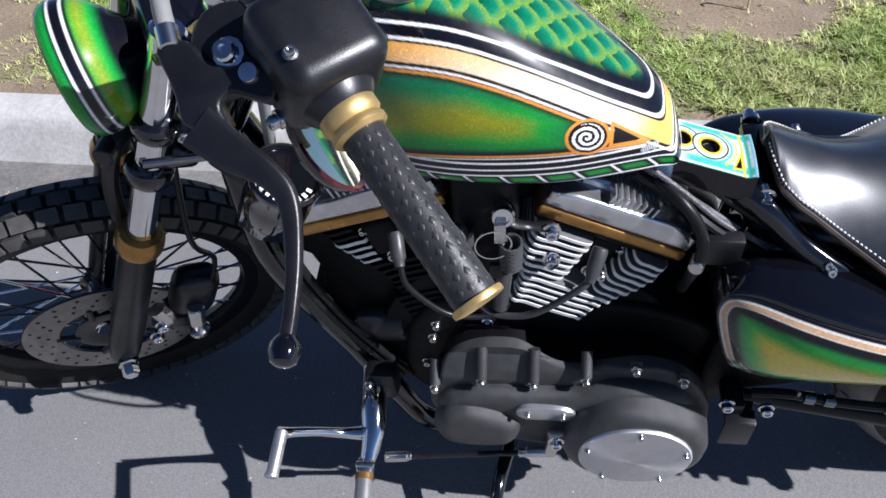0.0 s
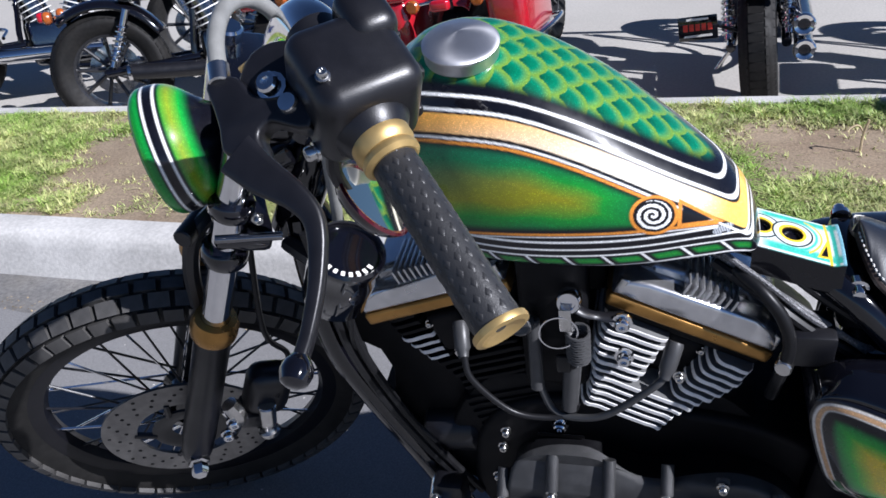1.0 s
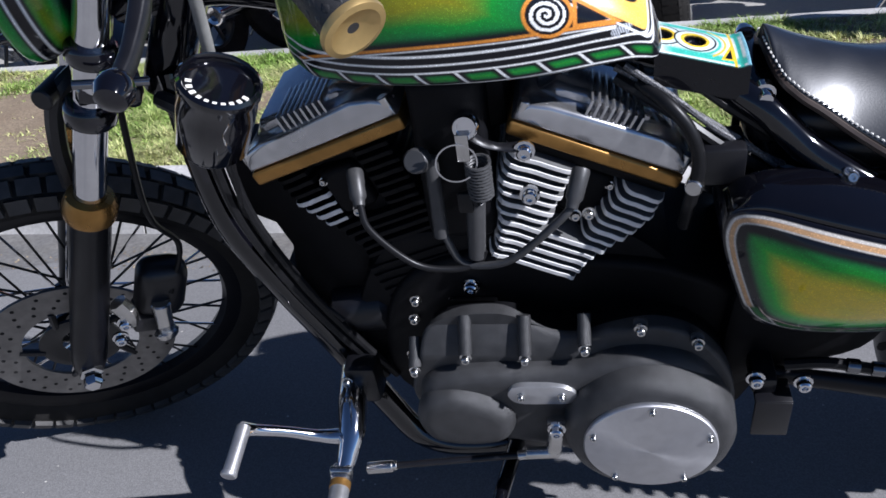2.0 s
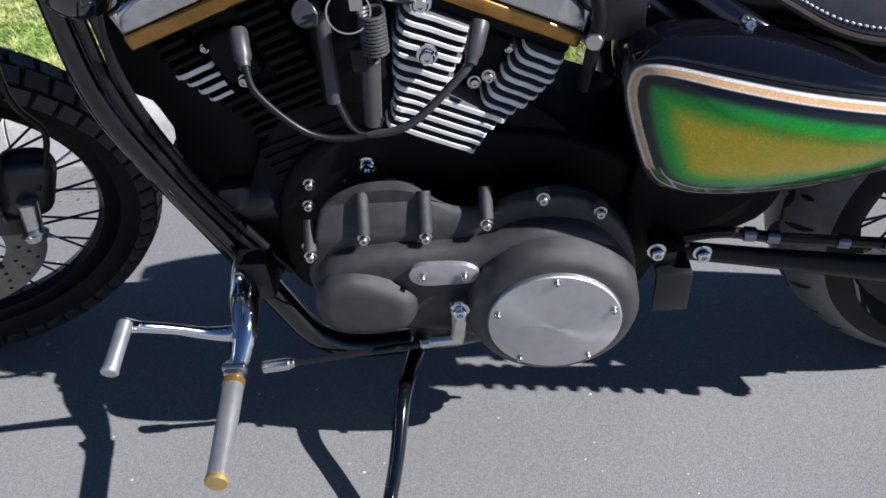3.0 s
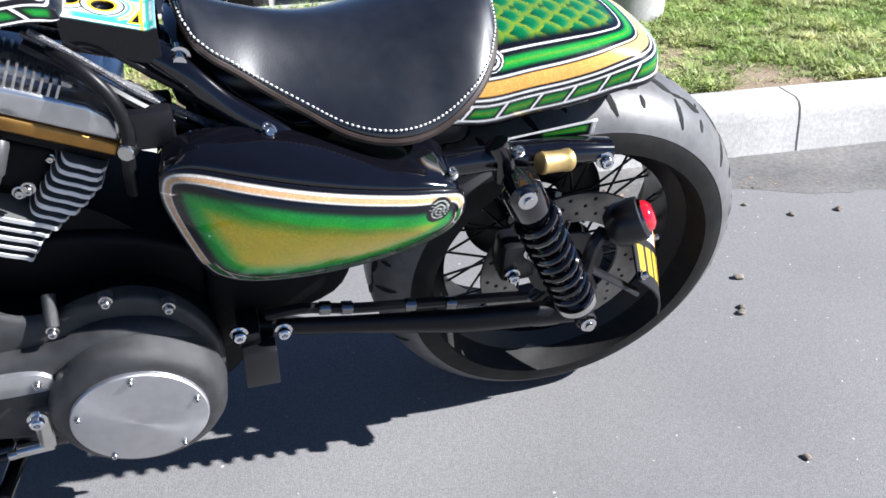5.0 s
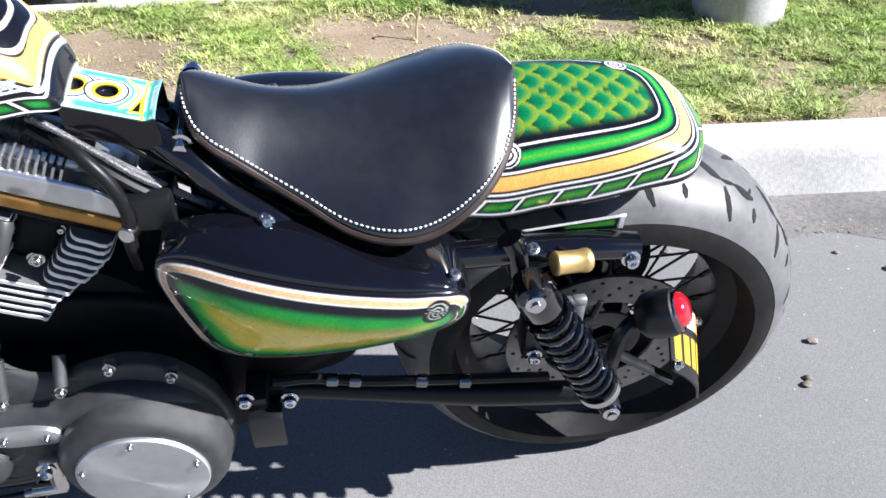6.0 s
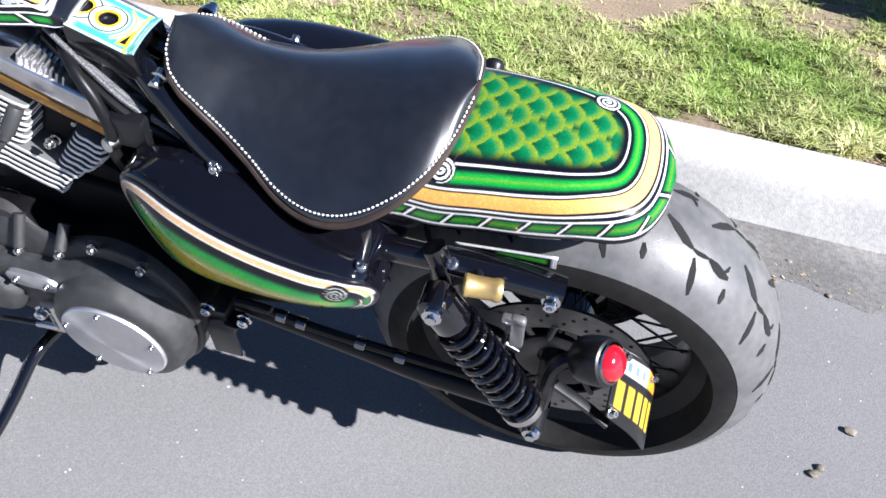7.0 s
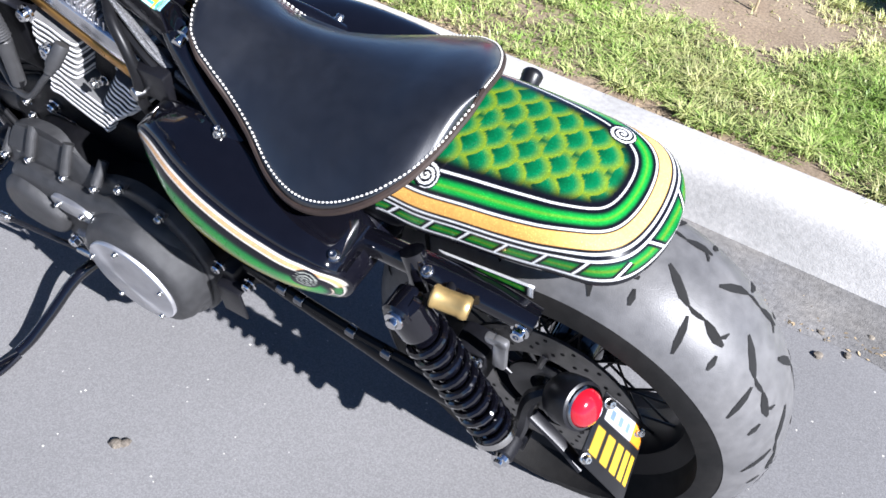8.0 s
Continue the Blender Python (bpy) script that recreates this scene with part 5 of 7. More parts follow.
# Added block: keeps sun off the front fins and darkens the gap.
part("sun_blocker", merge(block((0.085, 0.160, 0.225), (0.606, -0.018, 0.680), 0.015, seg=3), block((0.10, 0.10, 0.10), (0.62, 0.0, 0.745), 0.012, seg=2)), ENGINE_BLACK, bike, "black block added between the cylinders to keep sun off the front fins")
part("rear_mount", prism(rounded([(0.93, 0.30), (0.94, 0.50), (1.00, 0.52), (1.08, 0.50), (1.125, 0.44), (1.10, 0.37), (1.0, 0.33)], 4), -0.105, 0.09, 0.012, 2), ENGINE_BLACK, crankcase)
# Added plate with no real counterpart; stands in for darkness in this gap.
part("dark_filler", prism([(0.302, 0.585), (0.306, 0.66), (0.380, 0.665), (0.425, 0.60), (0.475, 0.50), (0.485, 0.38), (0.465, 0.29), (0.405, 0.29), (0.348, 0.40), (0.330, 0.462), (0.352, 0.475), (0.358, 0.52), (0.345, 0.56)], -0.045, 0.045, 0.006, 2), ENGINE_BLACK, bike, "black plate added to darken the gap in front of the engine")
part("cam_chest", prism(rounded([(0.43, 0.36), (0.45, 0.46), (0.50, 0.54), (0.56, 0.56), (0.66, 0.56), (0.72, 0.56), (0.80, 0.55), (0.86, 0.50), (0.9, 0.44), (0.7, 0.30), (0.5, 0.28)], 4), -0.070, 0.10, 0.010, 2), ENGINE_BLACK, crankcase)

# plug leads and ignition switch
def boot(p, q, parent):
    return part("plug_boot", lathe([(0, 0), (0.0095, 0), (0.0105, 0.004), (0.0100, 0.034), (0.0075, 0.038), (0.0065, 0.046), (0, 0.046)], p, Vector(q) - Vector(p), 18), LEAD_RUBBER, parent, "grey rubber plug boot")


ignition = part("ignition_bracket", merge(tube([(0.692, -0.098, 0.702), (0.660, -0.101, 0.706), (0.634, -0.104, 0.722), (0.60, -0.06, 0.74)], 0.009, 10, 5, [0.010, 0.007, 0.010, 0.010], 0.5)), SATIN_BLACK, bike, "black ignition switch bracket between the cylinders")
bolt(ignition, (0.690, -0.103, 0.702), (0, -1, 0.1), BOLT_L)
part("lock_cylinder", lathe([(0, 0), (0.0135, 0), (0.0150, 0.004), (0.0150, 0.018), (0.0125, 0.022), (0.0085, 0.022), (0.008, 0.019), (0, 0.019)], (0.630, -0.108, 0.742), (0, -1, 0.35), 28), CHROME, ignition, "chrome key switch")
part("key", block((0.014, 0.0025, 0.034), (0.627, -0.137, 0.730), 0.001), STEEL, ignition)
part("key_ring", lathe([(0.0215, -0.0012), (0.0232, -0.0012), (0.0232, 0.0012), (0.0215, 0.0012)], (0.619, -0.141, 0.714), (0.15, -1, 0.12), 40, closed=True), CHROME, ignition, "bright split key ring")
helix = [Vector((0.640 + 0.0132 * math.cos(a * 0.6), -0.130 + 0.0132 * math.sin(a * 0.6), 0.708 - 0.00040 * a)) for a in range(0, 120)]
part("spring_cord", tube(helix, 0.0022, 6, 1), LEAD_RUBBER, ignition, "tightly coiled grey key cord")
part("key_fob", merge(rod((0.630, -0.132, 0.672), (0.634, -0.136, 0.650), 0.003), block((0.018, 0.008, 0.028), (0.622, -0.134, 0.655), 0.003)), BLACK_HOSE, ignition)
part("coil_tower", merge(rod((0.632, -0.124, 0.650), (0.626, -0.132, 0.570), 0.0115, 0.0105)), LEAD_RUBBER, ignition, "grey rubber coil tower")
part("coil_tower", merge(rod((0.584, -0.106, 0.700), (0.586, -0.126, 0.598), 0.0080, 0.0090), rod((0.572, -0.112, 0.700), (0.570, -0.126, 0.708), 0.0155, 0.0145)), LEAD_RUBBER, ignition, "grey rubber coil tower")
part("spark_lead", tube([(0.742, -0.137, 0.650), (0.727, -0.145, 0.634), (0.672, -0.147, 0.580), (0.628, -0.140, 0.563), (0.604, -0.133, 0.568), (0.590, -0.126, 0.600)], 0.0048, 10), LEAD_RUBBER, ignition, "grey spark plug lead")
part("spark_lead", tube([(0.497, -0.130, 0.655), (0.507, -0.144, 0.625), (0.553, -0.148, 0.575), (0.600, -0.142, 0.560), (0.628, -0.136, 0.566), (0.636, -0.132, 0.58)], 0.0042, 10), BLACK_HOSE, ignition, "black spark plug lead")
boot((0.752, -0.112, 0.680), (0.740, -0.142, 0.648), ignition)
boot((0.488, -0.094, 0.676), (0.4945, -0.122, 0.658), ignition)

# ---- frame ----
FR = 0.0195
frame_ = part("frame", tube([(0.27, 0, 0.86), (0.36, 0, 0.875), (0.55, 0, 0.83), (0.75, 0, 0.78), (0.88, 0, 0.735), (0.95, 0, 0.70)], 0.024, 14), GLOSS_BLACK, bike, "black tubular motorcycle frame")
for off, rad in ((0.0, 0.0075), (0.016, 0.006)):
    part("cable", tube([(0.30 + off, -0.075, 0.80), (0.315 + off, -0.085, 0.70), (0.325 + off, -0.088, 0.60), (0.365 + off, -0.088, 0.48), (0.415 + off, -0.088, 0.38), (0.46 + off, -0.085, 0.30)], rad, 8), BLACK_HOSE, frame_)
part("steering_head", rod(S(0, 0, 0.50), S(0, 0, 0.70), 0.030, seg=24), GLOSS_BLACK, frame_)
for sgn in (-1, 1):
    part("down_tube", tube([(0.268, sgn * 0.020, 0.78), (0.276, sgn * 0.045, 0.70), (0.290, sgn * 0.060, 0.58), (0.334, sgn * 0.064, 0.468), (0.391, sgn * 0.070, 0.352), (0.452, sgn * 0.085, 0.232), (0.50, sgn * 0.095, 0.165), (0.58, sgn * 0.09, 0.140), (0.76, sgn * 0.07, 0.150), (0.86, sgn * 0.06, 0.19), (0.91, sgn * 0.06, 0.27), (0.94, sgn * 0.06, 0.40), (0.955, sgn * 0.06, 0.55), (0.96, sgn * 0.06, 0.68)], FR, 14), GLOSS_BLACK, frame_)
    part("seat_rail", tube([(0.90, -0.045, 0.742) if sgn < 0 else (0.94, 0.050, 0.700), (0.945, -0.072, 0.722) if sgn < 0 else (0.962, 0.074, 0.695), (0.99, sgn * 0.092, 0.682), (1.045, sgn * 0.112, 0.650), (1.13, sgn * 0.122, 0.604), (1.20, sgn * 0.124, 0.588), (1.32, sgn * 0.124, 0.588), (1.40, sgn * 0.122, 0.585)], 0.0175, 14), GLOSS_BLACK, frame_)
    part("fender_strut", tube([(1.30, sgn * 0.122, 0.588), (1.36, sgn * 0.122, 0.587), (1.42, sgn * 0.120, 0.582), (1.468, sgn * 0.118, 0.575)], 0.020, 14, 6, [0.018, 0.021, 0.021, 0.019], 0.8), GLOSS_BLACK, frame_)
    bolt(frame_, (1.456, sgn * 0.135, 0.572), (0, sgn, 0.1), BOLT_L)
    part("strut_joint", tube([(1.305, sgn * 0.126, 0.612), (1.315, sgn * 0.130, 0.590), (1.320, sgn * 0.132, 0.560)], 0.016, 10), GLOSS_BLACK, frame_)
    bolt(frame_, (1.332, sgn * 0.136, 0.600), (0, sgn * 0.4, 1), BOLT_M)
    bolt(frame_, (1.03, sgn * 0.124, 0.664), (0, sgn, 0.6), BOLT_M)
part("seat_pivot", merge(block((0.030, 0.115, 0.022), (0.944, 0, 0.732), 0.008)), GLOSS_BLACK, frame_)
for sgn in (-1, 1):
    part("pivot_nut", lathe([(0, 0.022), (0.007, 0.022), (0.0085, 0.019), (0.0085, 0.010), (0.012, 0.009), (0.013, 0.0), (0, 0)], (0.945, sgn * 0.060, 0.736), (0, sgn, 0), 16), CHROME, frame_)

part("oil_tank", block((0.22, 0.20, 0.19), (1.055, 0.01, 0.565), 0.03, seg=3), GLOSS_BLACK, bike, "black oil tank under the seat")
part("seat_pan", block((0.26, 0.17, 0.06), (1.13, 0, 0.655), 0.02, seg=3), SATIN_BLACK, seat, "black pan under the saddle")
part("pan_nose", block((0.20, 0.150, 0.05), (1.03, 0, 0.690), 0.02, seg=3), SATIN_BLACK, seat)
part("pan_support", block((0.16, 0.21, 0.05), (1.20, 0, 0.620), 0.02, seg=3), SATIN_BLACK, seat)
# painted neck plate with ringed dimples in place of cut-outs
RINGS = ((0.8400, -0.0285), (0.8745, -0.0340))


def neck_points(nu, nv):
    u, v = np.meshgrid(np.linspace(0, 1, nu), np.linspace(-1, 1, nv), indexing="ij")
    x = 0.830 + 0.097 * u
    across = np.clip(v * 1.25, -1, 1)
    y = -0.028 - 0.012 * u + 0.036 * across
    z = 0.796 - 0.022 * u - 0.004 * across ** 2 - np.clip(np.abs(v) - 0.8, 0, 1) * 0.20 + 0.006 * ramp(u, 0.82, 1.0) ** 2
    for rx_, ry_ in RINGS:
        z = z - 0.007 * (1 - ramp(np.hypot(x - rx_, y - ry_), 0.0100, 0.0118))
    return np.stack([x, y, z], -1), u, v * 1.25


npts, nu_, nv_ = neck_points(190, 200)
nx, ny = npts[..., 0], npts[..., 1]
nc = np.zeros(npts.shape) + np.array((0.60, 0.67, 0.65))
nc = over(nc, ramp(np.abs(nv_), 0.52, 0.72) * ramp(nx, 0.835, 0.85), np.array(TURQUOISE))
nc = over(nc, inside(np.abs(nv_), 0.90, 0.99, 0.02), np.array((0.60, 0.67, 0.65)))
far_ring = np.hypot(nx - RINGS[1][0], ny - RINGS[1][1])
nc = over(nc, inside(far_ring, 0.0245, 0.0275, 0.001) * (nx > 0.88), np.array(TURQUOISE))
nc = over(nc, inside(far_ring, 0.0300, 0.0325, 0.001) * (nx > 0.89), np.array(YELLOW))
nc = over(nc, inside(nx, 0.911, 0.914), np.array(YELLOW))
nc = over(nc, inside(nx, 0.9165, 0.9205), np.array(TURQUOISE))
nc = over(nc, inside(nx, 0.9235, 0.9275), np.array((0.20, 0.42, 0.50)))
for rx_, ry_ in RINGS:
    q = np.hypot(nx - rx_, ny - ry_)
    nc = over(nc, 1 - ramp(q, 0.0220, 0.0228), np.array(INK))
    nc = over(nc, 1 - ramp(q, 0.0200, 0.0207), np.array((0.60, 0.67, 0.65)))
    nc = over(nc, 1 - ramp(q, 0.0148, 0.0156), np.array(YELLOW))
    # Black floor: the dark inside a through hole, painted in.
    nc = over(nc, 1 - ramp(q, 0.0112, 0.0118), np.array(INK))
wedge = np.minimum(0.913 - nx, (nx - 0.899) - (ny + 0.063) * 0.45)
wedge = np.minimum(wedge, ny + 0.066)
nc = over(nc, ramp(wedge, 0.0, 0.0006), np.array(YELLOW))
nc = over(nc, ramp(wedge, 0.0028, 0.0034), np.array(INK))
nc = over(nc, ramp(np.abs(nv_), 1.0, 1.01), np.array(INK))
sheet("neck_plate", npts, PAINT, bike, nc, "turquoise and white neck plate with yellow ringed holes", thick=0.003)

# painted wedge below the fender
wu, wv = np.meshgrid(np.linspace(0, 1, 60), np.linspace(0, 1, 24), indexing="ij")
wp = np.stack([1.325 + 0.128 * wu, -0.1005 + 0.002 * wv, 0.598 + 0.016 * wu - 0.024 * wu ** 0.8 * wv], -1)
wc = np.zeros(wp.shape) + np.array(INK)
wc = over(wc, inside(wv, 0.0, 0.10, 0.02) + inside(wu, 0.95, 0.985, 0.006), np.array(WHITE))
wc = over(wc, inside(wv, 0.24, 0.72, 0.05) * inside(wu, 0.42, 0.90, 0.02), greens(np.clip(0.7 - np.abs(wv - 0.48) * 1.3, 0, 1)))
sheet("strut_cover", wp, PAINT, bike, wc, "black and green painted wedge below the rear fender", thick=0.003)

# hoses behind the rear cylinder
hoses = part("wiring_loom", tube([(0.80, -0.060, 0.775), (0.85, -0.075, 0.742), (0.90, -0.085, 0.702), (0.955, -0.08, 0.662), (1.0, -0.07, 0.634)], 0.0038, 8), BRAIDED, bike, "bundle of braided and black hoses")
part("black_hose", tube([(0.79, -0.055, 0.758), (0.85, -0.080, 0.725), (0.90, -0.090, 0.688), (0.95, -0.085, 0.650), (0.99, -0.07, 0.61)], 0.0065, 8), BLACK_HOSE, hoses)
part("black_hose", tube([(0.81, -0.045, 0.790), (0.86, -0.060, 0.760), (0.91, -0.070, 0.722), (0.965, -0.075, 0.682)], 0.0055, 8), BLACK_HOSE, hoses)
part("braided_hose", tube([(0.79, -0.050, 0.768), (0.86, -0.070, 0.728), (0.92, -0.082, 0.690), (0.965, -0.082, 0.652)], 0.0040, 8), BRAIDED, hoses)
part("breather_hose", tube([(0.815, -0.060, 0.752), (0.845, -0.088, 0.740), (0.868, -0.100, 0.712), (0.878, -0.106, 0.675), (0.872, -0.108, 0.630), (0.868, -0.095, 0.58)], 0.0078, 10), BLACK_HOSE, hoses, "black breather hose")
part("hose_clip", rod((0.872, -0.118, 0.650), (0.880, -0.094, 0.646), 0.010), STEEL, hoses)
part("relay_box", block((0.052, 0.05, 0.048), (0.902, -0.082, 0.668), 0.004, pose(0, 0, 0)), SATIN_BLACK, bike, "small black electrical box")

# swingarm, shock, brake lines
swing = part("swingarm", tube([(0.98, -0.115, 0.340), (1.10, -0.120, 0.322), (1.20, -0.122, 0.305), (1.30, -0.124, 0.290), (1.48, -0.125, 0.272)], 0.016, 14, 6, [0.010, 0.011, 0.013, 0.016, 0.016], 1.35), MATTE_BLACK, bike, "black rear swingarm")
part("swingarm_leg", tube([(0.98, 0.115, 0.335), (1.10, 0.122, 0.325), (1.28, 0.125, 0.305), (1.48, 0.125, 0.285)], 0.021, 12, 6, None, 1.15), GLOSS_BLACK, swing)
part("rear_axle", rod((1.463, -0.135, 0.300), (1.463, 0.135, 0.300), 0.011), STEEL, swing)
part("brake_hose", tube([(1.0, -0.132, 0.375), (1.05, -0.138, 0.385), (1.12, -0.14, 0.372), (1.20, -0.14, 0.362), (1.30, -0.135, 0.345), (1.38, -0.13, 0.330)], 0.0075, 8), BLACK_HOSE, swing)
for x, z in ((1.07, 0.384), (1.10, 0.378), (1.19, 0.364), (1.25, 0.354)):
    part("hose_fitting", rod((x, -0.141, z), (x + 0.016, -0.1415, z - 0.002), 0.0095), DARK_CHROME, swing)
rear_caliper = part("rear_brake_caliper", block((0.055, 0.05, 0.07), (1.372, -0.085, 0.375), 0.010), SATIN_BLACK, bike, "black rear brake caliper")
part("caliper_lug", merge(block((0.020, 0.012, 0.070), (1.416, -0.100, 0.430), 0.004), block((0.034, 0.012, 0.016), (1.410, -0.100, 0.455), 0.004)), ALUMINIUM, rear_caliper)
bolt(rear_caliper, (1.36, -0.111, 0.36), data=BOLT_L)
bolt(rear_caliper, (1.385, -0.111, 0.40), data=BOLT_L)


def shock(y):
    t, b = Vector((1.325, y * 1.03, 0.575)), Vector((1.464, y * 0.92, 0.300))
    d = (b - t).normalized()
    n = (b - t).length
    body = part("shock_absorber", lathe([(0, -0.012), (0.019, -0.012), (0.026, -0.004), (0.027, 0.035), (0.024, 0.045), (0.020, 0.050), (0.020, n - 0.05), (0.0, n - 0.05)], t, d, 28), GLOSS_BLACK, bike, "black coil-over rear shock absorber")
    f = frame_on(t, d)
    turns, z0, z1 = 9.5, 0.050, n - 0.055
    pts = [f @ Vector((0.0265 * math.cos(a), 0.0265 * math.sin(a), z0 + (z1 - z0) * a / (turns * 2 * math.pi))) for a in np.linspace(0, turns * 2 * math.pi, 150)]
    part("coil_spring", tube(pts, 0.0052, 8, 1), GLOSS_BLACK, body)
    part("spring_collar", lathe([(0.018, n - 0.052), (0.031, n - 0.052), (0.032, n - 0.047), (0.032, n - 0.041), (0.018, n - 0.041)], t, d, 28, closed=True), STEEL, body, "bright spring collar")
    part("lower_eye", merge(rod(b - d * 0.042, b - d * 0.012, 0.013), rod(b + Vector((0, 0.018, 0)), b - Vector((0, 0.018, 0)), 0.016)), SATIN_BLACK, body)
    part("upper_eye", rod(t + Vector((0, 0.02, 0)), t - Vector((0, 0.02, 0)), 0.021), GLOSS_BLACK, body)
    s = math.copysign(1, y)
    for p, r in ((t, 1), (b, 1)):
        part("shock_bolt", lathe([(0, 0.012), (0.007, 0.012), (0.0075, 0.007), (0.0125, 0.006), (0.0135, 0.0), (0, 0)], p + Vector((0, s * 0.019, 0)), (0, s, 0.05), 16), CHROME, body)
    return body


shock(-0.172)
shock(0.172)

# turn signals, tail light and number plate
for sgn, mat, text in ((-1, BRASS, "brass turn signal"), (1, SATIN_BLACK, "black turn signal")):
    q = Vector((1.352, -0.160, 0.598)) if sgn < 0 else Vector((1.305, 0.145, 0.625))
    d = Vector((0.98, 0.16, -0.12)) if sgn < 0 else Vector((-0.10, 0.9, 0.30))
    sig = part("turn_signal", lathe([(0, 0), (0.0125, 0), (0.0145, 0.002), (0.0148, 0.006), (0.0138, 0.008), (0.0138, 0.036), (0.0148, 0.038), (0.0148, 0.044), (0.0128, 0.047), (0, 0.047)], q, d, 32), mat, bike, text)
    part("signal_stem", rod(q + Vector((0.02, 0, 0.005)), (1.36, sgn * 0.122, 0.59), 0.006), SATIN_BLACK, sig)
TL = Vector((1.506, -0.112, 0.424))
TA = Vector((0.77, -0.26, 0.50)).normalized()
tail_light = part("tail_light", lathe([(0, -0.006), (0.022, -0.004), (0.031, 0.006), (0.0335, 0.018), (0.0345, 0.038), (0.0325, 0.048), (0.026, 0.051), (0.026, 0.048)], TL, TA, 40), SATIN_BLACK, bike, "round black tail light with a red lens")
part("trim_ring", lathe([(0.0255, 0.047), (0.029, 0.049), (0.0285, 0.053), (0.0255, 0.054)], TL, TA, 40, closed=True), DARK_CHROME, tail_light)
part("lens", lathe([(0.0255, 0.050), (0.022, 0.060), (0.014, 0.0655), (0.0, 0.067)], TL, TA, 36), RED_LENS, tail_light, "red glass lens")
part("light_bracket", merge(tube([TL - TA * 0.01, Vector((1.475, -0.125, 0.40)), Vector((1.47, -0.13, 0.33)), Vector((1.466, -0.14, 0.30))], 0.011, 8)), SATIN_BLACK, tail_light)

# curved plate: bars in place of its characters
PA, PB, PC, PD = Vector((1.556, -0.068, 0.408)), Vector((1.616, -0.056, 0.345)), Vector((1.558, -0.138, 0.330)), Vector((1.628, -0.120, 0.222))


def plate_points(nu, nv):
    u, v = np.meshgrid(np.linspace(0, 1, nu), np.linspace(0, 1, nv), indexing="ij")
    q = [np.array(p) for p in (PA, PB, PC, PD)]
    p = ((1 - u) * (1 - v))[..., None] * q[0] + (u * (1 - v))[..., None] * q[1] + ((1 - u) * v)[..., None] * q[2] + (u * v)[..., None] * q[3]
    return p + (np.sin(u * np.pi) * 0.016)[..., None] * np.array((0.62, -0.40, 0.55)), u, v


pp, pu, pv = plate_points(90, 90)
pc = np.zeros(pp.shape) + np.array((0.010, 0.010, 0.011))
for k in range(5):
    pc = over(pc, inside(pu, 0.08 + 0.18 * k, 0.20 + 0.18 * k, 0.012) * inside(pv, 0.42, 0.80, 0.012), np.array((0.66, 0.42, 0.03)))
pc = over(pc, inside(pu, 0.12, 0.62, 0.01) * inside(pv, 0.07, 0.30, 0.01), np.array((0.75, 0.75, 0.76)))
for k in range(3):
    pc = over(pc, inside(pu, 0.18 + 0.14 * k, 0.26 + 0.14 * k, 0.01) * inside(pv, 0.12, 0.25, 0.01), np.array((0.15, 0.22, 0.55)))
pc = over(pc, inside(pu, 0.62, 0.95, 0.01) * inside(pv, 0.07, 0.30, 0.01), np.array((0.75, 0.27, 0.02)))
plate_paint = material("plate_enamel", (0.1, 0.1, 0.1), 0.35, vary=0.1, attribute="paint")
number_plate = sheet("number_plate", pp, plate_paint, bike, pc, "curved black number plate with yellow bars and stickers", thick=0.004)
part("plate_bracket", merge(tube([Vector((1.48, -0.125, 0.36)), Vector((1.53, -0.128, 0.325)), Vector((1.566, -0.134, 0.300))], 0.010, 8, 6, None, 0.5)), SATIN_BLACK, number_plate)
for p in ((1.566, -0.080, 0.402), (1.566, -0.136, 0.338), (1.612, -0.072, 0.352)):
    bolt(number_plate, p, (0.7, -0.35, 0.6), BOLT_M)

# speedometer
SPD, SPA = Vector((0.378, -0.141, 0.815)), Vector((0.42, -0.10, 0.90)).normalized()
speedo = part("speedometer", lathe([(0, -0.085), (0.030, -0.083), (0.040, -0.070), (0.0425, -0.02), (0.0425, 0.006), (0.0445, 0.010), (0.0445, 0.018), (0.041, 0.022), (0.039, 0.020), (0.038, 0.012), (0, 0.012)], SPD, SPA, 48), GLOSS_BLACK, bike, "black speedometer pod with white dial marks")
sf = frame_on(SPD, SPA)
# Lower arc only: upper marks are left out to imitate a dark reflection.
for k in range(10):
    a = radians(118 + 150 * k / 9)
    part("dial_mark", moved(block((0.0065, 0.0045, 0.0006), (0.031, 0, 0.0128), 0), sf @ Matrix.Rotation(a, 4, "Z")), THREAD, speedo)
part("speedo_bracket", tube([SPD - SPA * 0.05, Vector((0.33, -0.10, 0.76)), S(-0.01, -0.05, 0.52)], 0.011, 8), SATIN_BLACK, speedo)
part("wire", tube([(0.36, -0.12, 0.74), (0.345, -0.105, 0.68), (0.33, -0.085, 0.60), (0.36, -0.085, 0.50), (0.42, -0.09, 0.42)], 0.0035, 8), BLACK_HOSE, speedo)

# ---- foot controls and side stand ----
control = part("forward_control", merge(tube([(0.415, -0.085, 0.320), (0.422, -0.150, 0.312), (0.426, -0.190, 0.298), (0.422, -0.222, 0.282), (0.419, -0.240, 0.276)], 0.018, 16, 6, [0.019, 0.021, 0.019, 0.014, 0.011])), CHROME, bike, "polished forward foot control")
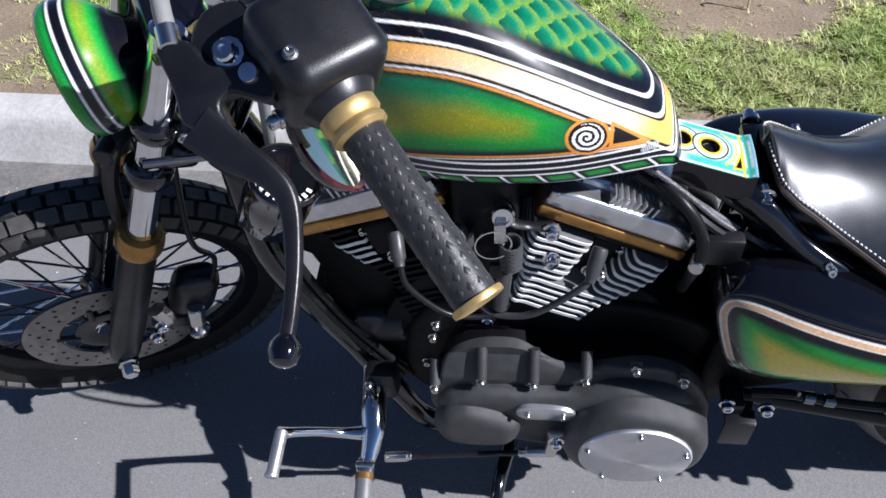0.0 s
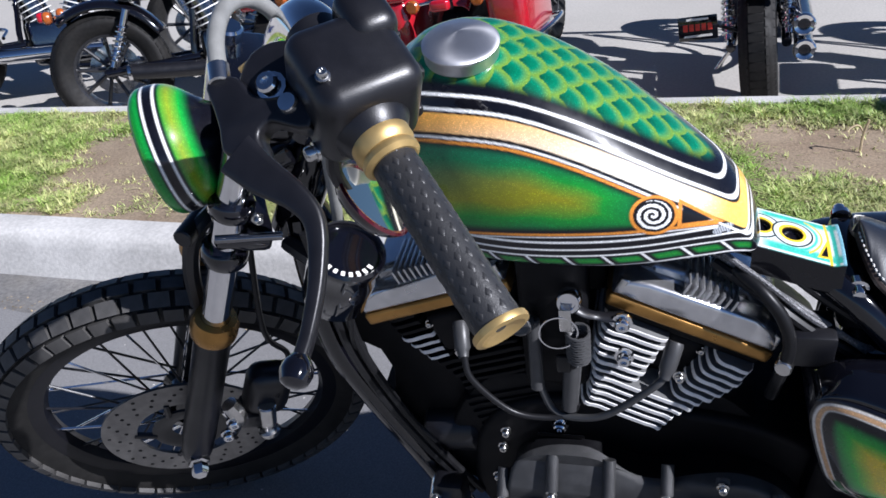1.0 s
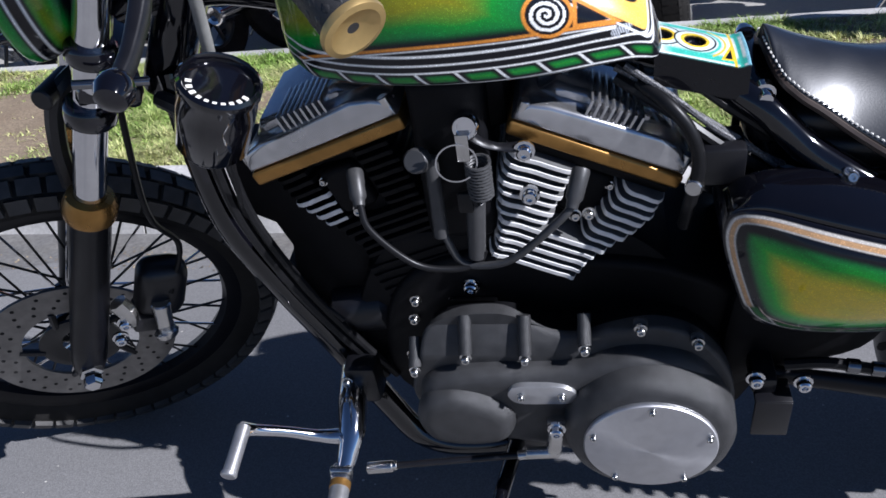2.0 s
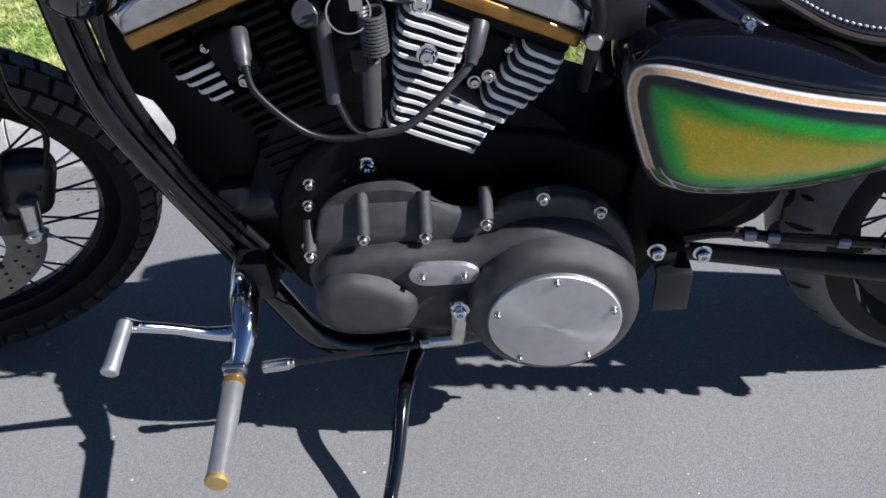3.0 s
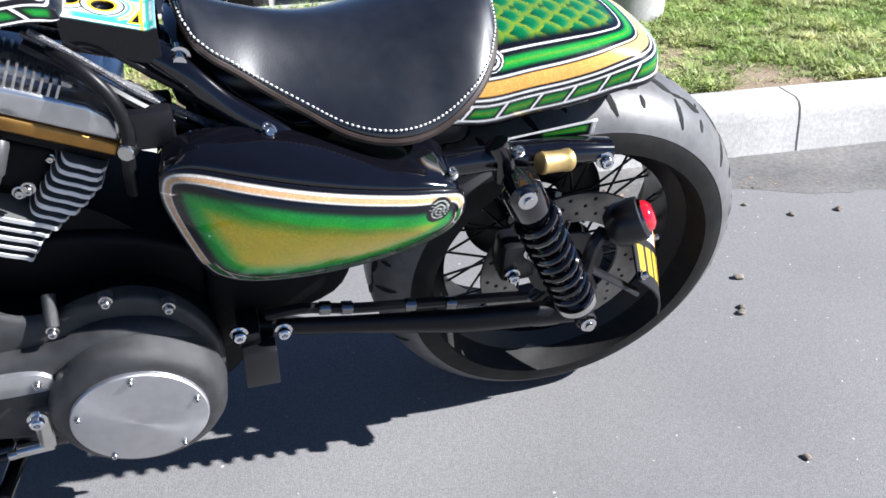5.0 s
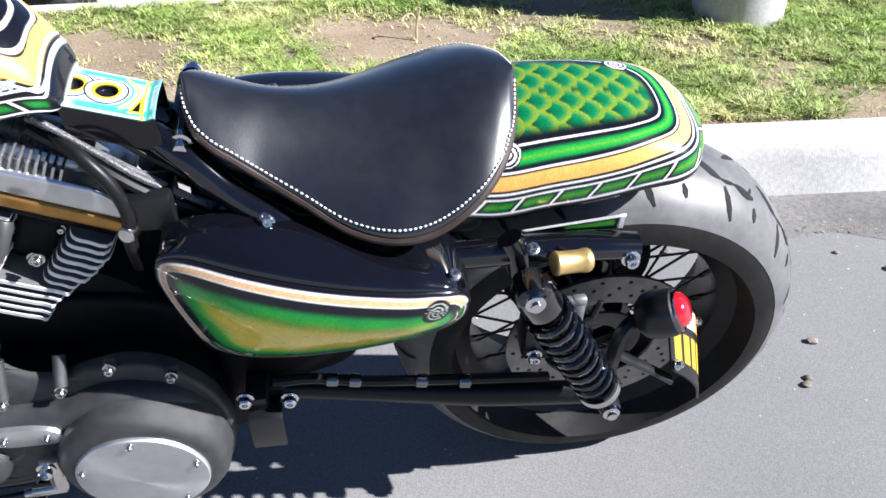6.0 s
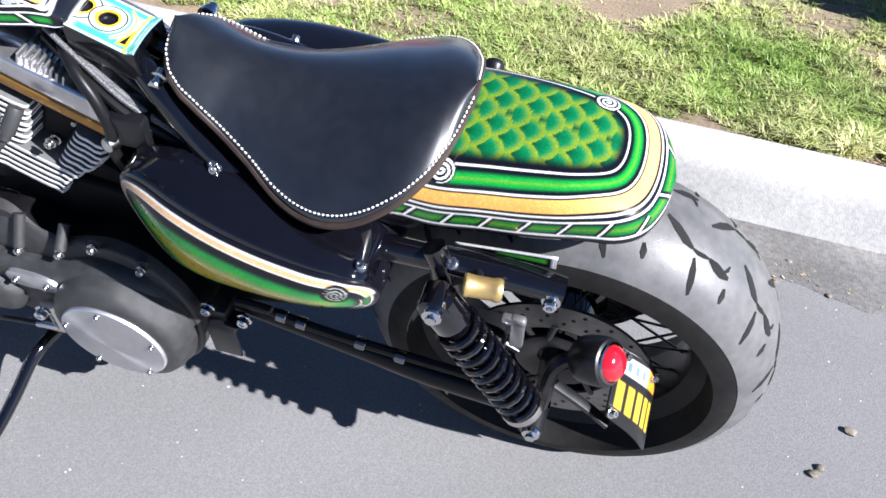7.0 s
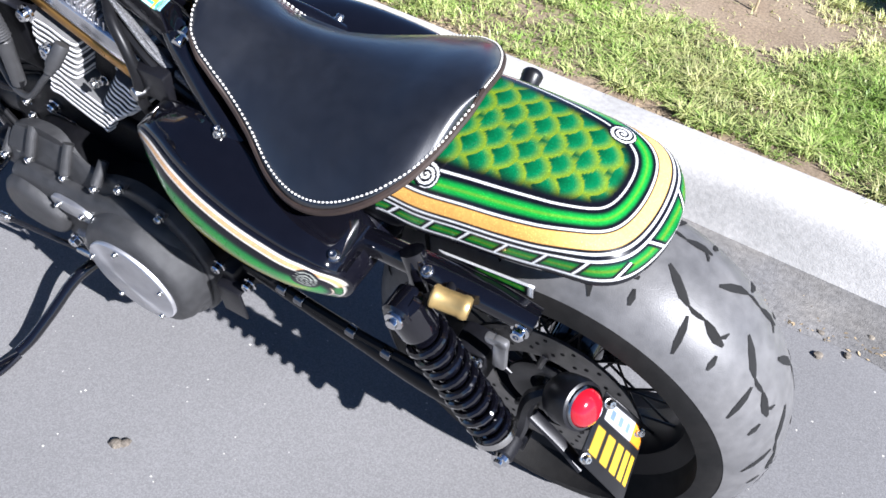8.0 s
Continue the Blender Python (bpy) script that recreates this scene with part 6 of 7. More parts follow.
part("shift_arm", tube([(0.426, -0.188, 0.300), (0.410, -0.194, 0.296), (0.380, -0.200, 0.304), (0.345, -0.212, 0.328), (0.312, -0.226, 0.350), (0.298, -0.236, 0.364)], 0.0075, 12, 6, [0.017, 0.012, 0.0085, 0.0072, 0.0078, 0.011]), CHROME, control)
part("toe_peg", merge(rod((0.300, -0.232, 0.366), (0.297, -0.298, 0.355), 0.0098), rod((0.2965, -0.296, 0.3555), (0.2963, -0.303, 0.354), 0.0108)), ALUMINIUM, control, "knurled aluminium toe peg")
peg = part("foot_peg", rod((0.418, -0.262, 0.272), (0.427, -0.402, 0.277), 0.0135, seg=24), ALUMINIUM, control, "satin aluminium foot peg with gold ends")
for a, b in (((0.4175, -0.252, 0.272), (0.418, -0.266, 0.272)), ((0.427, -0.399, 0.277), (0.4275, -0.408, 0.2775))):
    part("peg_ring", rod(a, b, 0.0146, seg=24), GOLD if b[1] > -0.3 else BRASS, peg)
part("peg_clevis", merge(block((0.026, 0.026, 0.026), (0.418, -0.243, 0.275), 0.005), rod((0.404, -0.243, 0.285), (0.433, -0.243, 0.285), 0.006)), STEEL, control)
shift_rod = part("shift_rod", rod((0.452, -0.205, 0.238), (0.690, -0.196, 0.266), 0.0048), SATIN_BLACK, control)
for a_, b_ in (((0.446, -0.2055, 0.2373), (0.484, -0.2038, 0.2418)), ((0.656, -0.1973, 0.262), (0.694, -0.1960, 0.2665))):
    part("rod_end", rod(a_, b_, 0.0066), STEEL, shift_rod, "bright threaded rod end")
for a, b in (((0.440, -0.206, 0.2365), (0.478, -0.2045, 0.241)), ((0.668, -0.197, 0.267), (0.712, -0.196, 0.270))):
    part("rod_end", rod(a, b, 0.0085), STEEL, control)
part("shift_lever", merge(tube([(0.712, -0.200, 0.345), (0.710, -0.200, 0.315), (0.705, -0.198, 0.270)], 0.011, 10, 4, [0.014, 0.011, 0.010], 0.6)), STEEL, control)
bolt(control, (0.712, -0.212, 0.345), data=BOLT_L)
part("control_mount", merge(block((0.05, 0.05, 0.075), (0.432, -0.10, 0.315), 0.012)), SATIN_BLACK, control)
bolt(control, (0.415, -0.127, 0.335), data=BOLT_M)
stand = part("side_stand", tube([(0.650, -0.085, 0.170), (0.638, -0.150, 0.178), (0.625, -0.215, 0.176), (0.617, -0.284, 0.146), (0.608, -0.333, 0.122), (0.601, -0.365, 0.113)], 0.0105, 12, 6, [0.013, 0.012, 0.011, 0.0105, 0.010, 0.010]), GLOSS_BLACK, bike, "black side stand with a looped foot")
part("stand_foot", tube([(0.606, -0.362, 0.112), (0.588, -0.385, 0.102), (0.568, -0.428, 0.098), (0.566, -0.452, 0.099), (0.580, -0.456, 0.102), (0.592, -0.438, 0.105), (0.603, -0.400, 0.107), (0.608, -0.368, 0.112)], 0.0052, 8), GLOSS_BLACK, stand)
part("stand_pivot", merge(block((0.06, 0.05, 0.05), (0.66, -0.09, 0.185), 0.01)), SATIN_BLACK, stand)
peg_mount = part("passenger_peg_mount", merge(block((0.046, 0.006, 0.066), (0.985, -0.168, 0.312), 0.002), block((0.046, 0.04, 0.006), (0.985, -0.150, 0.344), 0.002), block((0.03, 0.06, 0.03), (0.975, -0.125, 0.355), 0.006)), SATIN_BLACK, bike, "black passenger peg bracket")
for p in ((0.962, -0.150, 0.372), (1.02, -0.150, 0.365)):
    bolt(peg_mount, p, data=BOLT_L)
part("exhaust_pipe", merge(tube([(0.40, 0.09, 0.62), (0.33, 0.13, 0.50), (0.42, 0.15, 0.34), (0.7, 0.16, 0.28), (1.1, 0.165, 0.28), (1.5, 0.17, 0.30)], 0.023, 14), tube([(0.86, 0.09, 0.60), (0.93, 0.14, 0.50), (0.98, 0.165, 0.40), (1.2, 0.17, 0.37), (1.5, 0.17, 0.38)], 0.023, 14)), SATIN_BLACK, bike, "black exhaust pipes on the far side")
# ---- planted strip: grass, twig and edge litter ----
rng = np.random.default_rng(7)
PEBBLES = [(1.817, 0.630), (1.827, 0.561), (1.878, 0.599), (1.909, 0.683), (0.877, -0.392), (0.888, -0.382), (1.834, -0.305), (2.022, 0.215), (1.954, 0.092),
           (2.311, 0.450), (2.225, 0.525), (2.445, 0.447), (1.965, 0.109), (1.995, 0.595)]


def cover_of(x, y):
    """How thickly grass grows at a place of the strip, 0 to 1."""
    c = 0.86 + 0.42 * np.sin(x * 2.3 + 0.6) * np.sin(y * 3.1 + x) + 0.30 * np.sin(x * 7.1 + y * 5.3) + 0.16 * np.sin(x * 17 - y * 13)
    for px, py, r, k in ((1.30, 1.72, 0.32, 1.5), (-1.15, 1.55, 0.42, 1.1), (0.35, 1.75, 0.22, 0.5), (-0.35, 1.45, 0.2, 0.5), (2.05, 2.1, 0.2, 0.4)):
        c = c - k * np.exp(-((x - px) ** 2 + ((y - py) * 1.4) ** 2) / r ** 2)
    c = c + 0.25 * np.exp(-((y - 2.25) / 0.12) ** 2)
    return np.clip(c, 0.02, 1)


def grass(name, count, x0, x1, y0, y1, height, label):
    x, y = rng.uniform(x0, x1, count * 2), rng.uniform(y0, y1 + 0.1, count * 2)
    cell = 0.052
    row_ = np.round(y / cell)
    col_ = np.round(x / cell + 0.5 * (row_ % 2))
    luck = np.modf(np.abs(np.sin(col_ * 12.9898 + row_ * 78.233) * 43758.5453))[0]
    luck2 = np.modf(luck * 917.3)[0]
    gx, gy = (col_ - 0.5 * (row_ % 2) + 0.7 * (luck - 0.5)) * cell, (row_ + 0.7 * (luck2 - 0.5)) * cell
    keep = rng.uniform(0, 1, count * 2) < cover_of(x, y) * (0.45 + 0.75 * luck2)
    tuft = rng.normal(0, 0.007, (count * 2, 2))
    pull = rng.uniform(0.0, 0.85, count * 2)
    x, y = x + (gx - x) * pull + tuft[:, 0], y + (gy - y) * pull + tuft[:, 1]
    ragged = 0.965 + 0.030 * np.sin(x * 9.1) * np.sin(x * 3.7 + 1.0) + 0.018 * np.sin(x * 31.0) + 0.02 * luck
    keep &= y > ragged
    keep &= y < lawn_edge(x) - 0.02
    luck, luck2, pull = luck[keep][:count], luck2[keep][:count], pull[keep][:count]
    x, y = x[keep][:count], np.clip(y[keep][:count], y0, y1)
    n = len(x)
    h = height * rng.uniform(0.45, 1.25, n) * (0.6 + 0.5 * cover_of(x, y)) * (0.6 + 0.9 * luck)
    a, lean = rng.uniform(0, 2 * np.pi, n), rng.uniform(0.4, 1.7, n)
    w = rng.uniform(0.0012, 0.0026, n)
    dx, dy = np.cos(a), np.sin(a)
    z0 = np.full(n, 0.128)
    p = np.zeros((n, 5, 3))
    for k, (s, f) in enumerate(((-1, 0), (1, 0), (1, 0.55), (-1, 0.55))):
        ww = w * (1 if f == 0 else 0.8)
        p[:, k, 0] = x - dy * ww * s + dx * h * lean * f * f
        p[:, k, 1] = y + dx * ww * s + dy * h * lean * f * f
        p[:, k, 2] = z0 + h * f
    p[:, 4, 0], p[:, 4, 1], p[:, 4, 2] = x + dx * h * lean, y + dy * h * lean, z0 + h * np.clip(1.05 - 0.25 * lean, 0.5, 1)
    i = np.arange(n)[:, None] * 5
    quads = (i + np.array((0, 1, 2, 3))).tolist()
    tris = (i + np.array((3, 2, 4))).tolist()
    data = bpy.data.meshes.new(name)
    data.from_pydata(p.reshape(-1, 3).tolist(), [], quads + tris)
    dry = np.clip(rng.normal(0.34, 0.24, n) + 0.30 * (luck - 0.5) + 0.5 * (1 - cover_of(x, y)) + 0.45 * np.exp(-(y - y0) / 0.05) - 0.1 + 0.30 * np.sin(x * 5.1 + y * 3.7) * np.sin(y * 6.3 - x * 2.2) + 0.16 * np.sin(x * 13.7 + y * 4.0) * np.sin(y * 15.1), 0, 1)
    fresh, straw = np.array((0.20, 0.325, 0.052)), np.array((0.56, 0.53, 0.24))
    c = (fresh + (straw - fresh) * dry[:, None]) * (rng.uniform(0.84, 1.16, n) * (0.72 + 0.5 * luck2))[:, None]
    rgba = np.ones((n, 5, 4), np.float32)
    rgba[:, :, :3] = c[:, None]
    data.color_attributes.new("paint", "FLOAT_COLOR", "POINT").data.foreach_set("color", rgba.ravel())
    ob = part(name, data, None)
    data.materials.append(GRASS)
    return tagged(ob, label, "grass", kind="stuff")


GRASS = material("grass_blades", (0.1, 0.2, 0.05), 0.55, vary=0.12, grain=40, attribute="paint", stain=2.0, stain_amount=0.15)
GRASS.node_tree.nodes["Principled BSDF"].inputs["Subsurface Weight"].default_value = 0.0
grass("grass", 300000, -3.4, 3.6, 0.955, 2.30, 0.031, "short patchy sunlit lawn grass with dry blades")
grass("far_grass", 65000, -9.0, -3.4, 0.955, 2.30, 0.036, "short lawn grass further along the strip")
grass("far_grass", 65000, 3.6, 9.0, 0.955, 2.30, 0.036, "short lawn grass further along the strip")

STRAW = material("dry_stalk", (0.42, 0.33, 0.20), 0.8, vary=0.25)
twig = part("twig", merge(tube([(1.30, 1.70, 0.13), (1.302, 1.702, 0.19), (1.312, 1.70, 0.245)], 0.004, 6), tube([(1.303, 1.702, 0.20), (1.285, 1.70, 0.225), (1.262, 1.69, 0.222), (1.25, 1.68, 0.21)], 0.003, 6)), STRAW)
tagged(twig, "dry forked plant stalk standing in bare soil", "twig")

# leaf litter swept against the kerb
def litter(name, count, x0, x1, y0, y1, z, size, mat, label, power=1.0):
    n = count
    x, y = rng.uniform(x0, x1, n), y1 - (y1 - y0) * rng.uniform(0, 1, n) ** power
    s = size * rng.uniform(0.4, 1.5, n)
    a, t = rng.uniform(0, 2 * np.pi, n), rng.uniform(-0.5, 0.5, n)
    p = np.zeros((n, 4, 3))
    for k, (u, v) in enumerate(((-1, 0), (0, -0.45), (1, 0), (0, 0.45))):
        p[:, k, 0] = x + s * (u * np.cos(a) - v * np.sin(a))
        p[:, k, 1] = y + s * (u * np.sin(a) + v * np.cos(a))
        p[:, k, 2] = z + s * (0.25 + 0.35 * t * u + 0.25 * rng.uniform(0, 1, n))
    data = bpy.data.meshes.new(name)
    data.from_pydata(p.reshape(-1, 3).tolist(), [], (np.arange(n)[:, None] * 4 + np.array((0, 1, 2, 3))).tolist())
    c = np.array((0.30, 0.23, 0.14)) * rng.uniform(0.35, 1.5, n)[:, None]
    rgba = np.ones((n, 4, 4), np.float32)
    rgba[:, :, :3] = c[:, None]
    data.color_attributes.new("paint", "FLOAT_COLOR", "POINT").data.foreach_set("color", rgba.ravel())
    ob = part(name, data, None)
    data.materials.append(mat)
    return tagged(ob, label, "litter", kind="stuff")


LITTER = material("leaf_litter", (0.3, 0.2, 0.1), 0.9, vary=0.2, attribute="paint")
litter("gutter_litter", 9000, -3.2, 3.8, 0.60, 0.795, 0.0005, 0.0045, LITTER, "brown leaf litter and grit in the gutter", 2.2)
litter("lawn_litter", 7000, -3.2, 3.6, 0.945, 1.10, 0.132, 0.006, LITTER, "dry thatch along the lawn edge", 0.5)

PEBBLE = material("pebble", (0.10, 0.085, 0.07), 0.85, vary=0.35, grain=300, tone=(0.30, 0.26, 0.20))
for k, (x, y) in enumerate(PEBBLES):
    bm = bmesh.new()
    bmesh.ops.create_icosphere(bm, subdivisions=2, radius=1)
    for v in bm.verts:
        v.co *= 1 + 0.35 * noise.noise(v.co * 1.7 + Vector((k * 3.1, 0, 0)))
    r = 0.006 + 0.004 * ((k * 37) % 10) / 10
    stone = part("pebble", moved(bm, pose(x, y, r * 0.45, 0, 0, k * 50) @ Matrix.Diagonal((r * 1.25, r, r * 0.6, 1))), PEBBLE)
    tagged(stone, "small dark stone lying on the asphalt", "pebble", "pebbles on the asphalt")

# pale grit in the asphalt
gx, gy = rng.uniform(-0.7, 2.6, 650), rng.uniform(-1.0, 0.75, 650)
s = 0.0008 + 0.0017 * rng.uniform(0, 1, 650) ** 2
pts = np.zeros((650, 5, 3))
for k, (u, v, w) in enumerate(((-1, -1, 0), (1, -1, 0), (1, 1, 0), (-1, 1, 0), (0, 0, 0.8))):
    pts[:, k] = np.stack([gx + s * u, gy + s * v * 0.8, s * w * 0.5 + 0.0002], -1)
i = np.arange(650)[:, None] * 5
data = bpy.data.meshes.new("asphalt_grit")
data.from_pydata(pts.reshape(-1, 3).tolist(), [], np.concatenate([i + np.array(t) for t in ((0, 1, 4), (1, 2, 4), (2, 3, 4), (3, 0, 4))]).tolist())
data.materials.append(material("pale_grit", (0.50, 0.48, 0.44), 0.7, vary=0.4, grain=30))
tagged(part("asphalt_grit", data, None), "pale grit grains worn out of the asphalt", "grit", kind="stuff")

pier = part("post_footing", lathe([(0.0, 0.75), (0.150, 0.75), (0.158, 0.74), (0.160, 0.70), (0.160, 0.0), (0, 0.0)], (2.47, 1.86, 0.10), (0, 0, 1), 48), CONCRETE)
tagged(pier, "round pale concrete post footing standing in the lawn", "footing")
# ---- motorcycles parked behind the lawn ----
CAST = material("black_cast_wheel", (0.02, 0.02, 0.022), 0.3, coat=0.5, vary=0.1)
RED_PAINT = material("candy_red_paint", (0.35, 0.010, 0.018), 0.2, coat=1.0, vary=0.1)
BLUE_PAINT = material("dark_blue_paint", (0.010, 0.018, 0.075), 0.2, coat=1.0, vary=0.1)
AMBER = material("amber_lens", (0.32, 0.075, 0.01), 0.25, coat=0.6)
SIGN_RED = material("sign_red", (0.70, 0.05, 0.03), 0.5)


END = {"chrome": -0.35, "black": 0.12}


def tyre_lathe(r, half, rim):
    return lathe(tyre_profile(r, half, rim, 2.3), (0, 0, 0), (1, 0, 0), 48)


def parked_bike(place, turn, paint, label, bags=False, pipes="twin", sign=False, swing_chrome=False):
    """A parked cruiser. Its own frame: nose towards +y, rear wheel's contact at the origin, x to its right."""
    b = new("parked_motorcycle", None)
    b.empty_display_size = 0.2
    tagged(b, label, "motorcycle", "motorcycles parked behind the lawn")
    R, rz = 0.335, 0.335
    for name, y, half, r in (("rear_wheel", 0.0, 0.085, 0.33), ("front_wheel", 1.56, 0.06, 0.33)):
        w = part(name, moved(lathe([(0.19, -half * 0.55), (0.205, -half * 0.6), (0.21, 0), (0.205, half * 0.6), (0.19, half * 0.55), (0.185, 0)], (0, 0, 0), (1, 0, 0), 40, closed=True), pose(0, y, r)), CAST, b)
        part("tyre", moved(tyre_lathe(r, half, 0.20), pose(0, y, r)), RUBBER, w)
        part("hub", moved(rod((-0.075, 0, 0), (0.075, 0, 0), 0.04, seg=20), pose(0, y, r)), DARK_CHROME, w)
        for k in range(9):
            a = 2 * math.pi * k / 9
            part("wheel_spoke", moved(rod((0.02, 0.03 * math.cos(a), 0.03 * math.sin(a)), (0.02, 0.19 * math.cos(a + 0.2), 0.19 * math.sin(a + 0.2)), 0.011, seg=8), pose(0, y, r)), CAST, w)
        part("disc", moved(lathe([(0.08, -0.09), (0.14, -0.09), (0.14, -0.085), (0.08, -0.085)], (0, 0, 0), (1, 0, 0), 36, closed=True), pose(0, y, r)), STEEL, w)
        n = 46
        for lane, (a0, a1) in enumerate(((-0.75, -0.30), (-0.26, 0.26), (0.30, 0.75))):
            blk = bmesh.new()
            cs = []
            for da, bb in ((-0.4, a0), (0.4, a0), (0.4, a1), (-0.4, a1)):
                q = on_tyre(r, half, 0.20, 2.3, da * 2 * math.pi / n, bb, 0.004)
                cs.append(blk.verts.new((q.z, q.x, q.y)))
            blk.faces.new(cs)
            bmesh.ops.recalc_face_normals(blk, faces=blk.faces)
            base = part("tread", moved(blk, Matrix.Identity(4)), RUBBER)
            many = bmesh.new()
            for k in range(n):
                many.from_mesh(base.data)
                fresh = many.verts[-4:] if False else [v for v in many.verts][-4:]
                bmesh.ops.rotate(many, cent=(0, 0, 0), matrix=Matrix.Rotation(2 * math.pi * (k + 0.5 * (lane % 2)) / n, 3, "X"), verts=fresh)
            bpy.data.objects.remove(base)
            tagged(part("tread", moved(many, pose(0, y, r)), RUBBER, w), kind="stuff")
    a = np.linspace(radians(52), radians(150), 30)
    v = np.linspace(-1, 1, 15)
    A, V = np.meshgrid(a, v, indexing="ij")
    rr = 0.385 - 0.05 * np.abs(V) ** 2.5
    f = np.stack([0.105 * np.sin(V * np.pi / 2), -rr * np.cos(np.pi - A) * -1, R + rr * np.sin(A)], -1)
    sheet("rear_fender", f, paint, b, None, thick=0.004)
    part("seat", moved(block((0.26, 0.62, 0.10), (0, 0.42, 0.74), 0.045, seg=4), Matrix.Identity(4)), LEATHER, b)
    part("fuel_tank", lathe([(0, 0), (0.09, 0.03), (0.145, 0.14), (0.155, 0.27), (0.12, 0.42), (0.06, 0.48), (0, 0.49)], (0, 0.70, 0.86), (0, 1, 0.12), 28), paint, b)
    part("engine", merge(block((0.26, 0.42, 0.30), (0, 0.72, 0.36), 0.05, seg=3), rod((0.02, 0.62, 0.45), (0.02, 0.52, 0.74), 0.085, seg=24), rod((0.02, 0.80, 0.45), (0.02, 0.92, 0.74), 0.085, seg=24)), DARK_CHROME, b)
    for k in range(7):
        part("engine_fin", merge(lathe([(0.06, -0.003), (0.105, -0.003), (0.105, 0.003), (0.06, 0.003)], (0.02, 0.60 - 0.011 * k, 0.51 + 0.032 * k), (0, -0.33, 0.94), 20, closed=True), lathe([(0.06, -0.003), (0.105, -0.003), (0.105, 0.003), (0.06, 0.003)], (0.02, 0.825 + 0.013 * k, 0.51 + 0.032 * k), (0, 0.37, 0.93), 20, closed=True)), FIN_EDGE, b)
    part("frame", merge(tube([(-0.12, 0.5, 0.62), (-0.13, 0.5, 0.30), (-0.13, 0.9, 0.18), (-0.10, 1.15, 0.35), (-0.04, 1.28, 0.80)], 0.018, 8), tube([(0.12, 0.5, 0.62), (0.13, 0.5, 0.30), (0.13, 0.9, 0.18), (0.10, 1.15, 0.35), (0.04, 1.28, 0.80)], 0.018, 8), rod((-0.13, -0.02, 0.33), (-0.13, 0.5, 0.36), 0.024), rod((0.13, -0.02, 0.33), (0.13, 0.5, 0.36), 0.024)), GLOSS_BLACK, b)
    for x in (-0.14, 0.14):
        sh = part("shock_absorber", rod((x, 0.03, 0.36), (x, 0.16, 0.66), 0.020, seg=16), CHROME, b)
        f_ = frame_on((x, 0.03, 0.36), (0, 0.13, 0.30))
        pts_ = [f_ @ Vector((0.030 * math.cos(t), 0.030 * math.sin(t), 0.03 + 0.0042 * t)) for t in np.linspace(0, 16 * math.pi, 110)]
        part("coil_spring", tube(pts_, 0.005, 6, 1), CHROME, sh)
        part("fork_leg", rod((x * 0.8, 1.56, 0.33), (x * 0.8, 1.25, 1.0), 0.024, seg=16), CHROME, b)
    ex = CHROME if swing_chrome or pipes == "chrome" else DARK_CHROME
    if pipes == "twin":
        for z in (0.33, 0.45):
            p_ = part("silencer", tube([(0.17, 0.62, z + 0.02), (0.20, 0.2, z), (0.205, -0.18, z)], 0.045, 18), ex, b)
            part("silencer_tip", lathe([(0.046, 0), (0.052, 0.004), (0.052, 0.03), (0.044, 0.036), (0.028, 0.030), (0.026, 0.0)], (0.205, -0.17, z), (0.01, -1, 0), 28), CHROME, p_)
    else:
        for x in (-0.20, 0.20):
            p_ = part("silencer", tube([(x * 0.8, 0.95, 0.28), (x, 0.7, 0.30), (x, 0.4, 0.31), (x, END[pipes], 0.33)], 0.043, 18), CHROME if pipes == "chrome" else SATIN_BLACK, b)
            part("silencer_tip", lathe([(0.043, 0), (0.047, 0.004), (0.047, 0.02), (0.034, 0.022), (0.030, 0.0)], (x, END[pipes] + 0.01, 0.33), (0, -1, 0), 24), CHROME, p_)
    if bags:
        for x in (-0.30, 0.30):
            bag = part("saddlebag", block((0.20, 0.52, 0.30), (x, 0.0, 0.56), 0.055, seg=4), paint, b)
            part("bag_lid", block((0.21, 0.53, 0.05), (x, 0.0, 0.715), 0.02, seg=3), paint, bag)
            part("bag_latch", block((0.012, 0.05, 0.05), (x + math.copysign(0.105, x), 0.02, 0.68), 0.004), CHROME, bag)
            part("guard_bar", tube([(x * 0.8, 0.30, 0.40), (x * 1.45, 0.26, 0.45), (x * 1.45, -0.20, 0.45), (x * 0.9, -0.28, 0.42)], 0.012, 10), CHROME, b)
    tl = part("tail_light", block((0.10, 0.05, 0.055), (0, -0.30, 0.66), 0.018, seg=3), RED_LENS, b)
    part("lamp_trim", block((0.115, 0.03, 0.065), (0, -0.275, 0.66), 0.012), GLOSS_BLACK, tl)
    for x in (-0.17, 0.17):
        sg = part("turn_signal", lathe([(0, 0), (0.026, 0), (0.034, 0.012), (0.034, 0.03), (0.026, 0.04), (0, 0.042)], (x, -0.22, 0.66), (0, -1, 0), 20), AMBER, b)
        part("signal_stem", rod((x, -0.2, 0.66), (x * 0.4, -0.16, 0.66), 0.008), CHROME, sg)
    part("handlebar", tube([(-0.40, 1.0, 1.08), (-0.25, 1.15, 1.12), (0, 1.25, 1.05), (0.25, 1.15, 1.12), (0.40, 1.0, 1.08)], 0.0145, 10), CHROME, b)
    part("stand", tube([(-0.12, 0.7, 0.2), (-0.2, 0.72, 0.1), (-0.27, 0.70, 0.012)], 0.012, 8), STEEL, b)
